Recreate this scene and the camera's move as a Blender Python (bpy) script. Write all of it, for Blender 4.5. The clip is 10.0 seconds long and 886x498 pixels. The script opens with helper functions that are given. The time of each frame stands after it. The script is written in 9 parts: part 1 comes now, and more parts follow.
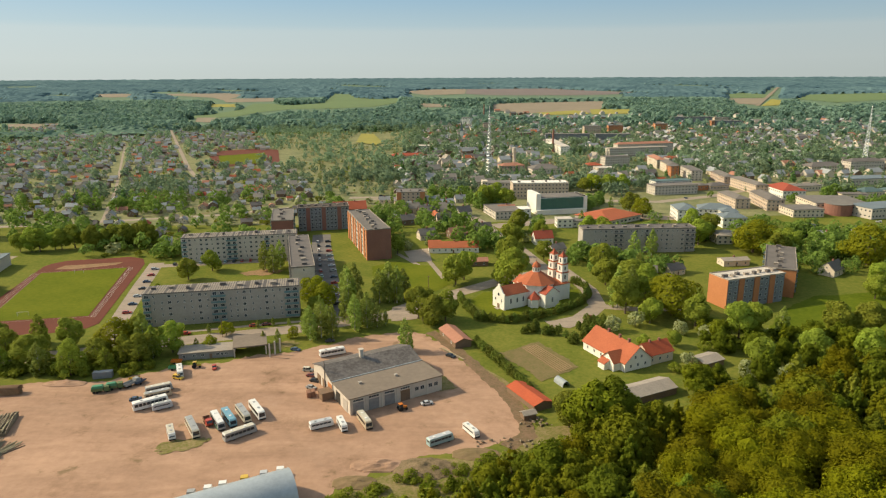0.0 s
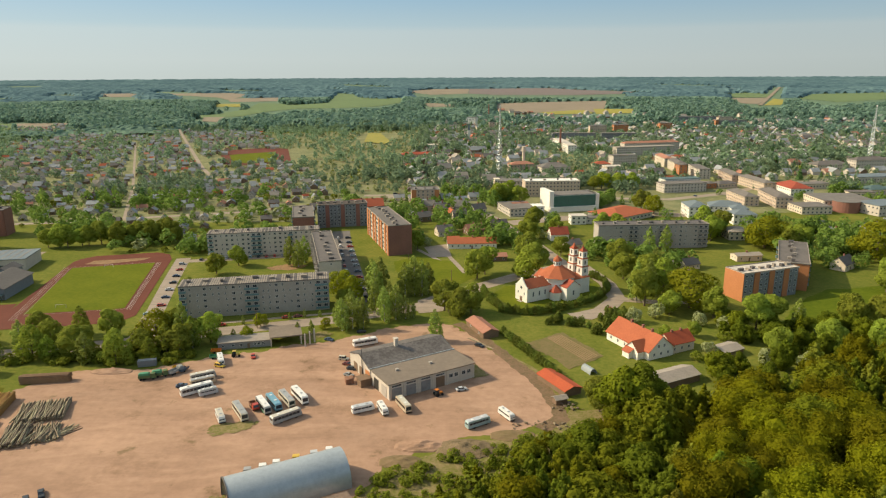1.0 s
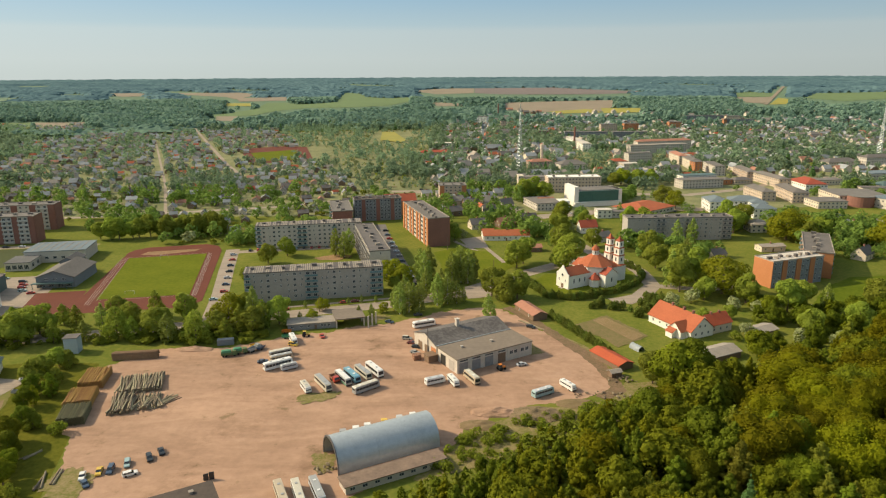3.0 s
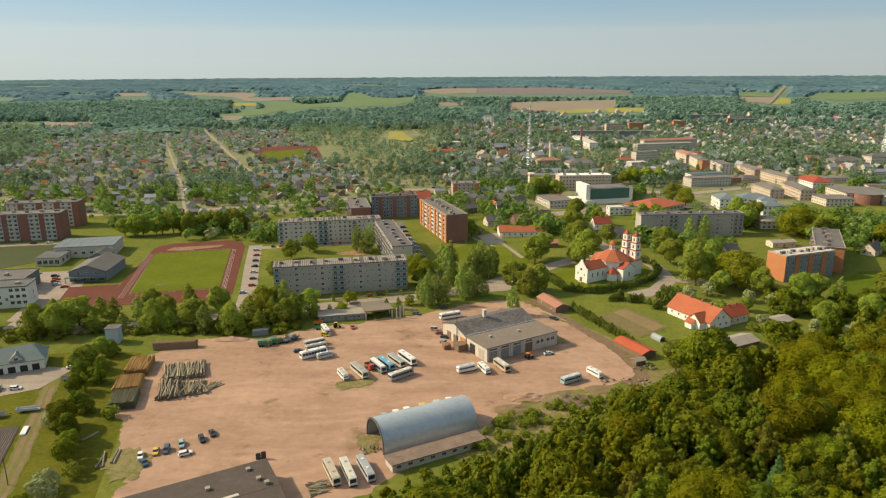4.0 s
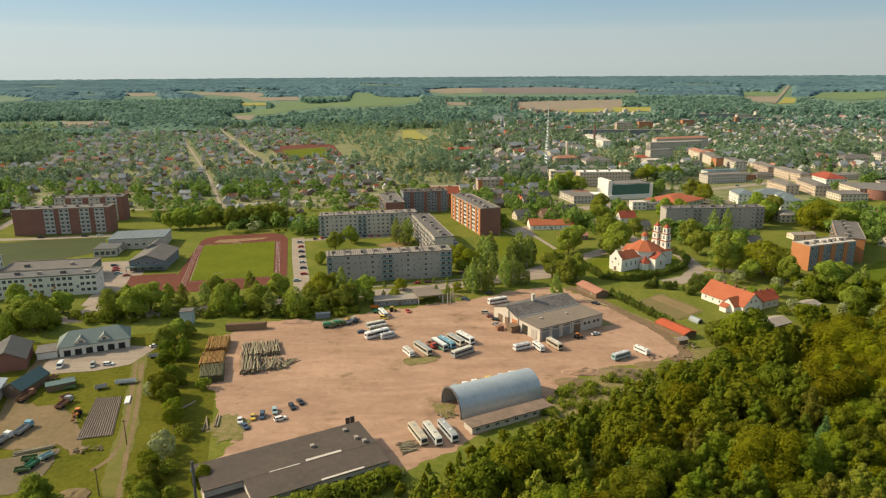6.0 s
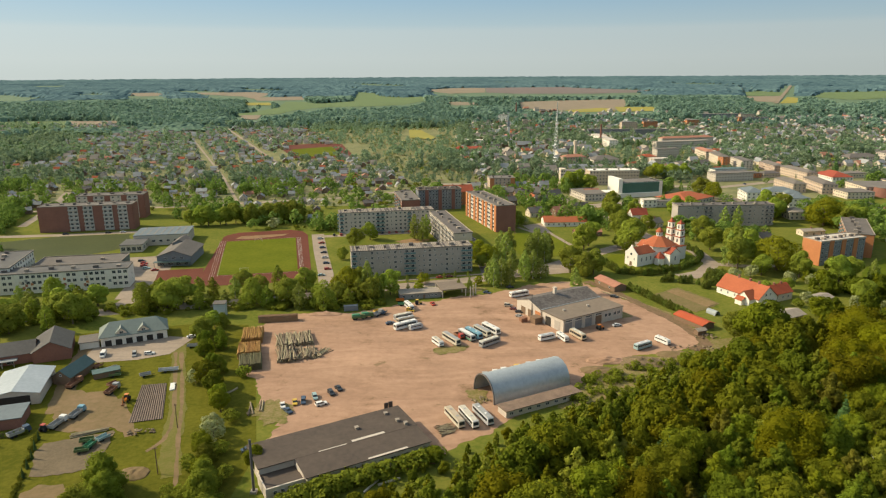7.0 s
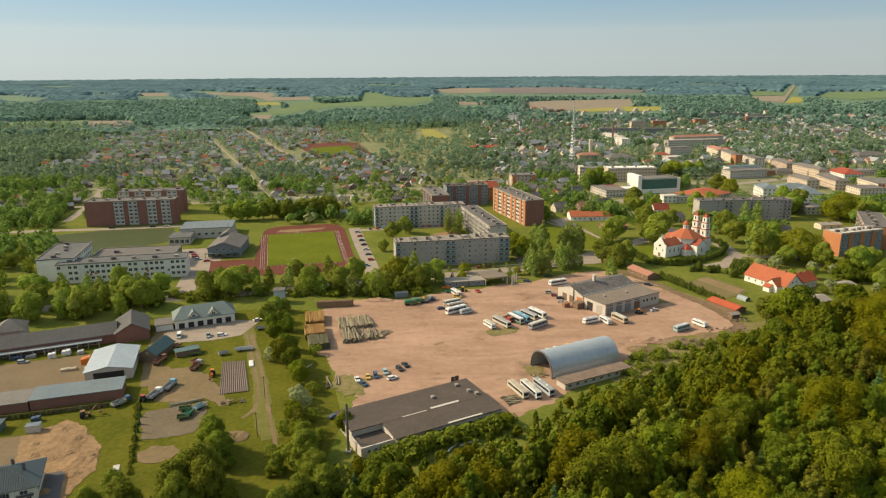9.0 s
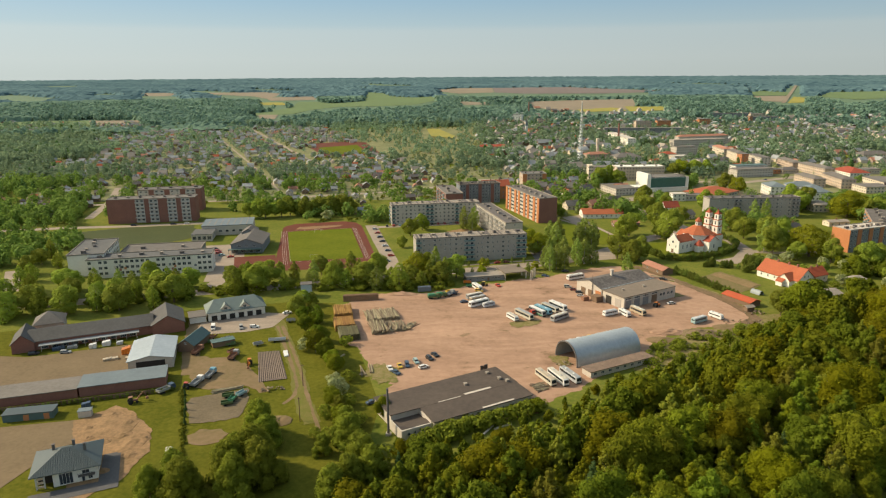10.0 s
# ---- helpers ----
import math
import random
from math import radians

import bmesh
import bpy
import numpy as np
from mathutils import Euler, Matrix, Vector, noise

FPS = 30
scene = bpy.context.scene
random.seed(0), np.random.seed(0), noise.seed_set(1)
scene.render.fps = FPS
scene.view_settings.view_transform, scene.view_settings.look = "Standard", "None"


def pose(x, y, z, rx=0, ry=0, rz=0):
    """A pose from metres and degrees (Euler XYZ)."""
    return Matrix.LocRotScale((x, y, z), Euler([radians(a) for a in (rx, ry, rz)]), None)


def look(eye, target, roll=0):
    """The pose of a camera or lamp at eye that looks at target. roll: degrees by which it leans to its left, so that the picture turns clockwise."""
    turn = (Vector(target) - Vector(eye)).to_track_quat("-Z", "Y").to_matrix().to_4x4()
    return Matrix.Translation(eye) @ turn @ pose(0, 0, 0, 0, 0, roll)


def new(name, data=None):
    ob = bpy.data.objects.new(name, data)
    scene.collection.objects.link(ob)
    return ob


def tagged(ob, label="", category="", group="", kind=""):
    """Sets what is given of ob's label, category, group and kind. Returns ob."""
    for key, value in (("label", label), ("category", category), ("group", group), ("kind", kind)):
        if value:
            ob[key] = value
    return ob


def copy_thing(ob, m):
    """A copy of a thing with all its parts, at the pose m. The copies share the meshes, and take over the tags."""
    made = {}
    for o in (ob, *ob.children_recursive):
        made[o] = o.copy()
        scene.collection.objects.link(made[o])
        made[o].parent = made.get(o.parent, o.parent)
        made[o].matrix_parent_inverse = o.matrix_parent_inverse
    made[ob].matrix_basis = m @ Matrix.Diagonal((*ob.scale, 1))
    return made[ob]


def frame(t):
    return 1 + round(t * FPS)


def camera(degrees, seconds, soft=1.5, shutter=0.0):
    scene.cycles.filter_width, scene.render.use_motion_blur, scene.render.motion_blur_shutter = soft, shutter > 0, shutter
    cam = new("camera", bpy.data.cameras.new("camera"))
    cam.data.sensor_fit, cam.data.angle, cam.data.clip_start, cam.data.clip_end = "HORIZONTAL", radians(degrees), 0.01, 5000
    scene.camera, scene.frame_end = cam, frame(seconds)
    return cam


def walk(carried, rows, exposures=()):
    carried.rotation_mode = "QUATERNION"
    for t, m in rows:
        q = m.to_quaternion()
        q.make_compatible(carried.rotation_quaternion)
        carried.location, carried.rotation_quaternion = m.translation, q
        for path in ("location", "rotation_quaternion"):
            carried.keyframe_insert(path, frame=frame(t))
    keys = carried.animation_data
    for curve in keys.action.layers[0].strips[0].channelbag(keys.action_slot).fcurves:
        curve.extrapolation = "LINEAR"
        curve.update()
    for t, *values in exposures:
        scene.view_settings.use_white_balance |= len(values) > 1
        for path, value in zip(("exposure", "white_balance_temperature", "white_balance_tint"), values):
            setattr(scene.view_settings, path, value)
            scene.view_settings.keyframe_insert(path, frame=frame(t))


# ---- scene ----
cam = camera(66.76, 10.0, soft=1.2)
# seconds, eye x y z, yaw, pitch, roll
ROWS = [
    (0.0, 0.00, 0.00, 115.00, 0.000, -14.578, -0.249),
    (0.5, -6.30, -5.50, 115.07, 0.012, -14.589, -0.256),
    (1.0, -12.59, -10.99, 115.12, 0.023, -14.598, -0.263),
    (1.5, -18.86, -16.47, 115.16, 0.035, -14.607, -0.270),
    (2.0, -25.11, -21.94, 115.20, 0.047, -14.615, -0.276),
    (2.5, -31.34, -27.41, 115.22, 0.059, -14.622, -0.283),
    (4.0, -49.90, -43.76, 115.26, 0.097, -14.640, -0.301),
    (4.5, -56.05, -49.19, 115.27, 0.110, -14.644, -0.307),
    (5.0, -62.17, -54.61, 115.28, 0.123, -14.647, -0.313),
    (5.5, -68.26, -60.03, 115.29, 0.137, -14.650, -0.319),
    (7.0, -86.39, -76.20, 115.35, 0.178, -14.653, -0.335),
    (7.5, -92.38, -81.57, 115.39, 0.192, -14.653, -0.340),
    (8.0, -98.34, -86.93, 115.43, 0.206, -14.652, -0.345),
    (8.5, -104.27, -92.28, 115.49, 0.220, -14.650, -0.350),
    (9.0, -110.17, -97.61, 115.56, 0.235, -14.647, -0.355),
    (9.5, -116.04, -102.94, 115.64, 0.249, -14.644, -0.360),
    (10.0, -121.87, -108.25, 115.74, 0.264, -14.640, -0.364),
]
walk(cam, [(t, pose(x, y, z, 90 + p, 0, w) @ pose(0, 0, 0, 0, 0, r)) for t, x, y, z, w, p, r in ROWS],
     exposures=[(0.0, 0.56, 7100, 2), (10.0, 0.55, 7100, 2)])

# ---- light: low afternoon sun, thin haze over the horizon ----
SUN = Vector((-0.80, 0.17, 0.565)).normalized()
world = bpy.data.worlds.new("sky")
scene.world = world
world.use_nodes = True
wn, wl = world.node_tree.nodes, world.node_tree.links
bg = wn["Background"]
sky = wn.new("ShaderNodeTexSky")
sky.sky_type = "NISHITA"
sky.sun_disc = False
sky.sun_elevation = math.asin(SUN.z)
sky.sun_rotation = math.atan2(SUN.x, SUN.y)
sky.dust_density = 3.0
sky.air_density = 1.0
sky.altitude = 100
wl.new(sky.outputs["Color"], bg.inputs["Color"])
bg.inputs["Strength"].default_value = 0.15
# a pale haze bank all round the horizon, with a soft upper edge
tc, sep, ramp, haze, mixw = (wn.new("ShaderNode" + k) for k in ("TexCoord", "SeparateXYZ", "ValToRGB", "Background", "MixShader"))
wl.new(tc.outputs["Generated"], sep.inputs[0]), wl.new(sep.outputs["Z"], ramp.inputs["Fac"])
cr = ramp.color_ramp
for p, v in ((0.0, 0.98), (0.06, 0.96), (0.12, 0.9), (0.2, 0.75), (0.3, 0.62), (0.45, 0.5)):
    e = cr.elements.new(p) if p > 0 else cr.elements[0]
    e.position, e.color = p, (v, v, v, 1)
cr.elements[len(cr.elements) - 1].color = (0.4, 0.4, 0.4, 1)
tone = wn.new("ShaderNodeValToRGB")
for p, c in ((0.0, (0.76, 0.85, 0.92)), (0.020, (0.78, 0.88, 0.97)), (0.058, (0.72, 0.86, 1.0)), (0.066, (0.62, 0.81, 1.0)), (0.105, (0.42, 0.68, 1.0)), (0.3, (0.78, 0.90, 1.0))):
    e = tone.color_ramp.elements.new(p) if p > 0 else tone.color_ramp.elements[0]
    e.position, e.color = p, (*c, 1)
tone.color_ramp.elements[len(tone.color_ramp.elements) - 1].color = (0.74, 0.87, 1.0, 1)
wl.new(sep.outputs["Z"], tone.inputs["Fac"]), wl.new(tone.outputs["Color"], haze.inputs["Color"])
# the haze is a little brighter towards the sun's side
away = wn.new("ShaderNodeMath")
away.operation = "MULTIPLY_ADD"
away.inputs[1].default_value, away.inputs[2].default_value = -0.10, 0.465
wl.new(sep.outputs["X"], away.inputs[0]), wl.new(away.outputs[0], haze.inputs["Strength"])
wl.new(ramp.outputs["Color"], mixw.inputs["Fac"]), wl.new(bg.outputs[0], mixw.inputs[1]), wl.new(haze.outputs[0], mixw.inputs[2])
wl.new(mixw.outputs[0], wn["World Output"].inputs["Surface"])
sun = new("sun", bpy.data.lights.new("sun", "SUN"))
sun.data.energy, sun.data.angle, sun.data.color = 3.5, radians(0.6), (1.0, 0.85, 0.66)
sun.matrix_world = look(SUN * 400, (0, 0, 0))


# ---- materials ----
def mat(name, col, col2=None, rough=0.85, big=0.06, fine=1.2, amount=0.5, bump=0.0, metal=0.0, tint=0.0, trans=0.0, spec=0.12):
    """Two colours mixed by noise at two sizes (big and fine, per metre); tint: change from thing to thing."""
    m = bpy.data.materials.new(name)
    m.use_nodes = True
    n, l = m.node_tree.nodes, m.node_tree.links
    b = n["Principled BSDF"]
    col2 = col2 or tuple(c * 0.72 for c in col)
    geo = n.new("ShaderNodeNewGeometry")
    n1, n2 = n.new("ShaderNodeTexNoise"), n.new("ShaderNodeTexNoise")
    for k, s, d in ((n1, big, 5), (n2, fine, 4)):
        k.inputs["Scale"].default_value, k.inputs["Detail"].default_value = s, d
        k.inputs["Roughness"].default_value = 0.62
        l.new(geo.outputs["Position"], k.inputs["Vector"])
    add = n.new("ShaderNodeMath")
    add.operation = "ADD"
    l.new(n1.outputs["Fac"], add.inputs[0]), l.new(n2.outputs["Fac"], add.inputs[1])
    ramp = n.new("ShaderNodeMapRange")
    ramp.inputs["From Min"].default_value, ramp.inputs["From Max"].default_value = 1.0 - 0.35 * (1.5 - amount), 1.0 + 0.35 * (1.5 - amount)
    l.new(add.outputs[0], ramp.inputs["Value"])
    mix = n.new("ShaderNodeMix")
    mix.data_type = "RGBA"
    mix.inputs["A"].default_value, mix.inputs["B"].default_value = (*col, 1), (*col2, 1)
    l.new(ramp.outputs["Result"], mix.inputs["Factor"])
    out = mix.outputs["Result"]
    if tint:
        info = n.new("ShaderNodeObjectInfo")
        hsv = n.new("ShaderNodeHueSaturation")
        for key, lo, hi in (("Value", 1 - tint, 1 + tint), ("Hue", 0.5 - tint * 0.05, 0.5 + tint * 0.07)):
            r = n.new("ShaderNodeMapRange")
            r.inputs["To Min"].default_value, r.inputs["To Max"].default_value = lo, hi
            l.new(info.outputs["Random"], r.inputs["Value"]), l.new(r.outputs["Result"], hsv.inputs[key])
        l.new(out, hsv.inputs["Color"])
        out = hsv.outputs["Color"]
    l.new(out, b.inputs["Base Color"])
    b.inputs["Roughness"].default_value, b.inputs["Metallic"].default_value = rough, metal
    b.inputs["Specular IOR Level"].default_value = spec
    if bump:
        k = n.new("ShaderNodeBump")
        k.inputs["Strength"].default_value, k.inputs["Distance"].default_value = bump, 0.1
        l.new(n2.outputs["Fac"], k.inputs["Height"]), l.new(k.outputs["Normal"], b.inputs["Normal"])
    if trans:
        tr, ms = n.new("ShaderNodeBsdfTranslucent"), n.new("ShaderNodeMixShader")
        l.new(out, tr.inputs["Color"])
        ms.inputs["Fac"].default_value = trans
        l.new(b.outputs[0], ms.inputs[1]), l.new(tr.outputs[0], ms.inputs[2])
        l.new(ms.outputs[0], n["Material Output"].inputs["Surface"])
    return m


GRASS = mat("grass", (0.172, 0.168, 0.036), (0.094, 0.120, 0.020), big=0.045, fine=0.5, amount=0.85, bump=0.4, spec=0.02)
LAWN = mat("lawn", (0.143, 0.150, 0.017), (0.082, 0.108, 0.010), big=0.05, fine=0.5, amount=0.6, spec=0.02)
DIRT = mat("sandy_ground", (0.455, 0.283, 0.190), (0.335, 0.208, 0.140), big=0.03, fine=0.35, amount=0.6, bump=0.3)
ASPHALT = mat("asphalt", (0.20, 0.18, 0.165), (0.13, 0.12, 0.11), big=0.08, fine=0.8)
PAVING = mat("pale_paving", (0.36, 0.29, 0.23), (0.26, 0.21, 0.165), big=0.08, fine=0.7)
CONCRETE = mat("panel_concrete", (0.42, 0.375, 0.33), (0.315, 0.283, 0.25), big=0.12, fine=0.9)
PALE = mat("pale_panel", (0.57, 0.505, 0.43), (0.45, 0.395, 0.34), big=0.12, fine=0.9)
WHITE = mat("white_plaster", (0.78, 0.74, 0.66), (0.66, 0.62, 0.55), big=0.15, fine=1.0)
BRICK = mat("red_brick", (0.275, 0.132, 0.100), (0.205, 0.098, 0.076), big=0.15, fine=1.4)
ORANGE = mat("orange_brick", (0.50, 0.212, 0.094), (0.40, 0.160, 0.074), big=0.15, fine=1.4)
TILE = mat("red_roof_tiles", (0.385, 0.105, 0.058), (0.285, 0.078, 0.044), big=0.2, fine=1.6, tint=0.12)
SLATE = mat("grey_roof", (0.184, 0.163, 0.148), (0.120, 0.107, 0.096), big=0.12, fine=0.9, tint=0.15)
FELT = mat("roof_felt", (0.112, 0.088, 0.072), (0.072, 0.058, 0.050), big=0.10, fine=0.6)
GREYFELT = mat("grey_roof_felt", (0.150, 0.145, 0.140), (0.100, 0.098, 0.096), big=0.10, fine=0.6)
FELTBROWN = mat("brown_roof_felt", (0.225, 0.18, 0.14), (0.16, 0.13, 0.105), big=0.10, fine=0.6)
# the far and town leaves carry distance haze as paler, bluer colour
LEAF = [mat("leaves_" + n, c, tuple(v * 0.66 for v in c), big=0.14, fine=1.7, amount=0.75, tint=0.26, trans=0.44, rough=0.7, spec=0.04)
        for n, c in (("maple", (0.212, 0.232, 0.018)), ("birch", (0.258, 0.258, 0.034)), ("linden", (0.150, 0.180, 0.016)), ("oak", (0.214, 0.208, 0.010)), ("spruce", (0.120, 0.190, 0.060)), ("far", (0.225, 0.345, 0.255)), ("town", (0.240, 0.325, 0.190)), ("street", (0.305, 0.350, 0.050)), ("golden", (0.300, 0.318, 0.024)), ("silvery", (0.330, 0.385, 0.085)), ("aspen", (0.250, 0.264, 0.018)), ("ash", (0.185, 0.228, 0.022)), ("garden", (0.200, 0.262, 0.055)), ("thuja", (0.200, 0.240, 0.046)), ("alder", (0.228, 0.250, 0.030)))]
BARK = mat("bark", (0.16, 0.12, 0.09), big=1, fine=6)


# tyre marks: long streaks along the ways that the vehicles take over the yard
def streaks(m, turn, scale, stretch, depth):
    n, l = m.node_tree.nodes, m.node_tree.links
    b = n["Principled BSDF"]
    old = b.inputs["Base Color"].links[0].from_socket
    geo, mp, ns, rg, mx = (n.new("ShaderNode" + k) for k in ("NewGeometry", "Mapping", "TexNoise", "MapRange", "Mix"))
    mp.inputs["Rotation"].default_value, mp.inputs["Scale"].default_value = (0, 0, radians(turn)), (scale / stretch, scale, 1)
    ns.inputs["Scale"].default_value, ns.inputs["Detail"].default_value = 1.0, 6
    ns.inputs["Distortion"].default_value = 1.3
    rg.inputs["From Min"].default_value, rg.inputs["From Max"].default_value = 0.42, 0.72
    rg.inputs["To Max"].default_value = depth
    mx.data_type, mx.blend_type = "RGBA", "MULTIPLY"
    mx.inputs["B"].default_value = (0.55, 0.52, 0.50, 1)
    l.new(geo.outputs["Position"], mp.inputs["Vector"]), l.new(mp.outputs[0], ns.inputs["Vector"]), l.new(ns.outputs["Fac"], rg.inputs["Value"])
    l.new(rg.outputs[0], mx.inputs["Factor"]), l.new(old, mx.inputs["A"]), l.new(mx.outputs["Result"], b.inputs["Base Color"])


def stains(m, scale, lo, hi, colour, depth):
    """Scattered worn and damp spots with uneven outlines."""
    n, l = m.node_tree.nodes, m.node_tree.links
    b = n["Principled BSDF"]
    old = b.inputs["Base Color"].links[0].from_socket
    geo, ns, rg, mx = (n.new("ShaderNode" + k) for k in ("NewGeometry", "TexNoise", "MapRange", "Mix"))
    ns.inputs["Scale"].default_value, ns.inputs["Detail"].default_value, ns.inputs["Roughness"].default_value = scale, 9, 0.68
    rg.inputs["From Min"].default_value, rg.inputs["From Max"].default_value, rg.inputs["To Max"].default_value = lo, hi, depth
    mx.data_type, mx.blend_type = "RGBA", "MIX"
    mx.inputs["B"].default_value = (*colour, 1)
    l.new(geo.outputs["Position"], ns.inputs["Vector"]), l.new(ns.outputs["Fac"], rg.inputs["Value"])
    l.new(rg.outputs[0], mx.inputs["Factor"]), l.new(old, mx.inputs["A"]), l.new(mx.outputs["Result"], b.inputs["Base Color"])


stains(DIRT, 0.055, 0.54, 0.68, (0.225, 0.135, 0.082), 0.7)
stains(DIRT, 0.11, 0.61, 0.70, (0.130, 0.105, 0.045), 0.6)
stains(DIRT, 0.03, 0.56, 0.72, (0.520, 0.345, 0.245), 0.6)
streaks(DIRT, -30, 0.10, 3.5, 0.42)
streaks(DIRT, 15, 0.035, 1.8, 0.40)
streaks(DIRT, 50, 0.22, 6, 0.16)
streaks(ASPHALT, -13, 0.25, 8, 0.4)
streaks(PAVING, -15, 0.25, 8, 0.4)


# ---- builders ----
def obj(name, bm, *mats):
    me = bpy.data.meshes.new(name)
    bm.to_mesh(me)
    bm.free()
    for m in mats:
        me.materials.append(m)
    return new(name, me)


def part(name, bm, material, parent, label=""):
    ob = obj(name, bm, *(material if isinstance(material, (list, tuple)) else (material,)))
    ob.parent = parent
    return tagged(ob, label)


def thing(name, label, category, x, y, turn=0.0, z=0.0, group="", kind=""):
    e = new(name)
    e.empty_display_size = 0.5
    e.matrix_basis = pose(x, y, z, 0, 0, turn)
    return tagged(e, label, category, group, kind)


def box(bm, x0, y0, z0, x1, y1, z1, mi=0):
    v = [bm.verts.new((x, y, z)) for z in (z0, z1) for x, y in ((x0, y0), (x1, y0), (x1, y1), (x0, y1))]
    for f in ((3, 2, 1, 0), (4, 5, 6, 7), (0, 1, 5, 4), (1, 2, 6, 5), (2, 3, 7, 6), (3, 0, 4, 7)):
        bm.faces.new([v[i] for i in f]).material_index = mi
    return bm


def boxes(*rows):
    bm = bmesh.new()
    for r in rows:
        box(bm, *r)
    return bm


def far_rise(x, y):
    """The land lies level round the town and rises gently towards the skyline."""
    d = math.hypot(x + 60, y + 50)
    if d < 1500:
        return 0.0
    u = (d - 1500) / 3450
    return 82.0 * u ** 1.25


def sheet(name, pts, material, lift, label, category, kind="structure", cut=0):
    """A flat patch of ground with the given outline, lying lift above the land."""
    bm = bmesh.new()
    bm.faces.new([bm.verts.new((x, y, 0)) for x, y in pts])
    if cut:
        bmesh.ops.triangulate(bm, faces=bm.faces[:])
        bmesh.ops.subdivide_edges(bm, edges=bm.edges[:], cuts=cut, use_grid_fill=True)
    for v in bm.verts:
        v.co.z = far_rise(v.co.x, v.co.y) + lift
    bmesh.ops.recalc_face_normals(bm, faces=bm.faces[:])
    if sum(f.normal.z for f in bm.faces) < 0:
        bmesh.ops.reverse_faces(bm, faces=bm.faces[:])
    return tagged(obj(name, bm, material), label, category, kind=kind)


def strip(pts, width):
    """The outline of a road along pts."""
    left, right = [], []
    for i, (x, y) in enumerate(pts):
        a, b = pts[max(i - 1, 0)], pts[min(i + 1, len(pts) - 1)]
        dx, dy = b[0] - a[0], b[1] - a[1]
        k = width / 2 / math.hypot(dx, dy)
        left.append((x - dy * k, y + dx * k)), right.append((x + dy * k, y - dx * k))
    return right + left[::-1]


def inside(x, y, poly):
    c = False
    for (x0, y0), (x1, y1) in zip(poly, poly[1:] + poly[:1]):
        if (y0 > y) != (y1 > y) and x < (x1 - x0) * (y - y0) / (y1 - y0) + x0:
            c = not c
    return c


# ---- the ground ----
bm = bmesh.new()
rings = [0, 60, 120, 200, 300, 450, 650, 900, 1200, 1500] + [1500 + 3500 * (i / 24) for i in range(1, 25)]
prev = None
for r in rings:
    ring = [bm.verts.new((-60 + r * math.cos(a), -50 + r * math.sin(a), 0)) for a in (2 * math.pi * i / 96 for i in range(96))] if r else [bm.verts.new((-60, -50, 0))]
    for v in ring:
        v.co.z = far_rise(v.co.x, v.co.y)
    if prev:
        for i in range(96):
            j = (i + 1) % 96
            if len(prev) == 1:
                bm.faces.new((prev[0], ring[i], ring[j]))
            else:
                bm.faces.new((prev[i], ring[i], ring[j], prev[j]))
    prev = ring
ground = tagged(obj("ground", bm, GRASS), "green grassy land reaching to a wooded skyline", "ground", kind="structure")
YARD = [(-176, 222), (-160, 238), (-131, 240), (-112, 252), (-65, 268), (-27, 290), (-13, 290), (1, 277), (10, 253), (24, 228), (28, 207), (21, 193), (-1, 187), (-15, 182),
        (-30, 172), (-40, 150), (-70, 128), (-92, 105), (-120, 95), (-147, 112), (-142, 129), (-152, 142), (-158, 156), (-167, 175)]


def ragged(pts, amp, seed, step=1.6):
    """The outline with uneven, worn edges."""
    out = []
    for (x0, y0), (x1, y1) in zip(pts, pts[1:] + pts[:1]):
        n = max(1, int(math.hypot(x1 - x0, y1 - y0) / step))
        nx, ny = (y1 - y0), -(x1 - x0)
        k = math.hypot(nx, ny) or 1
        for i in range(n):
            u = i / n
            x, y = x0 + (x1 - x0) * u, y0 + (y1 - y0) * u
            d = amp * (1.5 * noise.noise((x * 0.09, y * 0.09, seed)) + 1.1 * noise.noise((x * 0.35, y * 0.35, seed + 5)))
            out.append((x + nx / k * d, y + ny / k * d))
    return out


sheet("yard_ground", ragged(YARD, 2.0, 3), DIRT, 0.03, "bare sandy depot yard with tyre marks", "yard")
TRACK_RED = mat("red_track", (0.150, 0.047, 0.030), (0.108, 0.035, 0.023), big=0.08, fine=0.8)
SAND = mat("building_sand", (0.315, 0.192, 0.102), (0.175, 0.112, 0.058), big=0.16, fine=0.9, amount=0.8, bump=1.0)
EARTH = mat("trodden_earth", (0.235, 0.155, 0.090), (0.140, 0.108, 0.050), big=0.08, fine=0.5, bump=0.4)
GRAVEL = mat("grey_gravel", (0.180, 0.138, 0.090), (0.112, 0.088, 0.056), big=0.10, fine=0.9, bump=0.3)
SOIL = mat("dug_soil", (0.205, 0.145, 0.075), (0.120, 0.112, 0.036), big=0.2, fine=1.0, bump=0.6)
YARDCON = mat("worn_yard_concrete", (0.200, 0.143, 0.084), (0.138, 0.100, 0.058), big=0.09, fine=0.7)
TRACKMIX = mat("grassy_track", (0.165, 0.138, 0.045), (0.118, 0.122, 0.022), big=0.3, fine=1.1, amount=0.8, bump=0.5)
TARP = mat("brown_grey_sheeting", (0.185, 0.142, 0.115), (0.135, 0.105, 0.085), big=0.3, fine=1.2)
LINE = mat("white_line_paint", (0.48, 0.40, 0.36), rough=0.8)
DARK_PITCH = mat("dark_turf", (0.070, 0.080, 0.028), (0.05, 0.06, 0.022), big=0.03, fine=0.5)
WEEDS = mat("weedy_grass", (0.115, 0.12, 0.022), (0.26, 0.19, 0.10), big=0.25, fine=1.1, amount=0.8, bump=0.5)
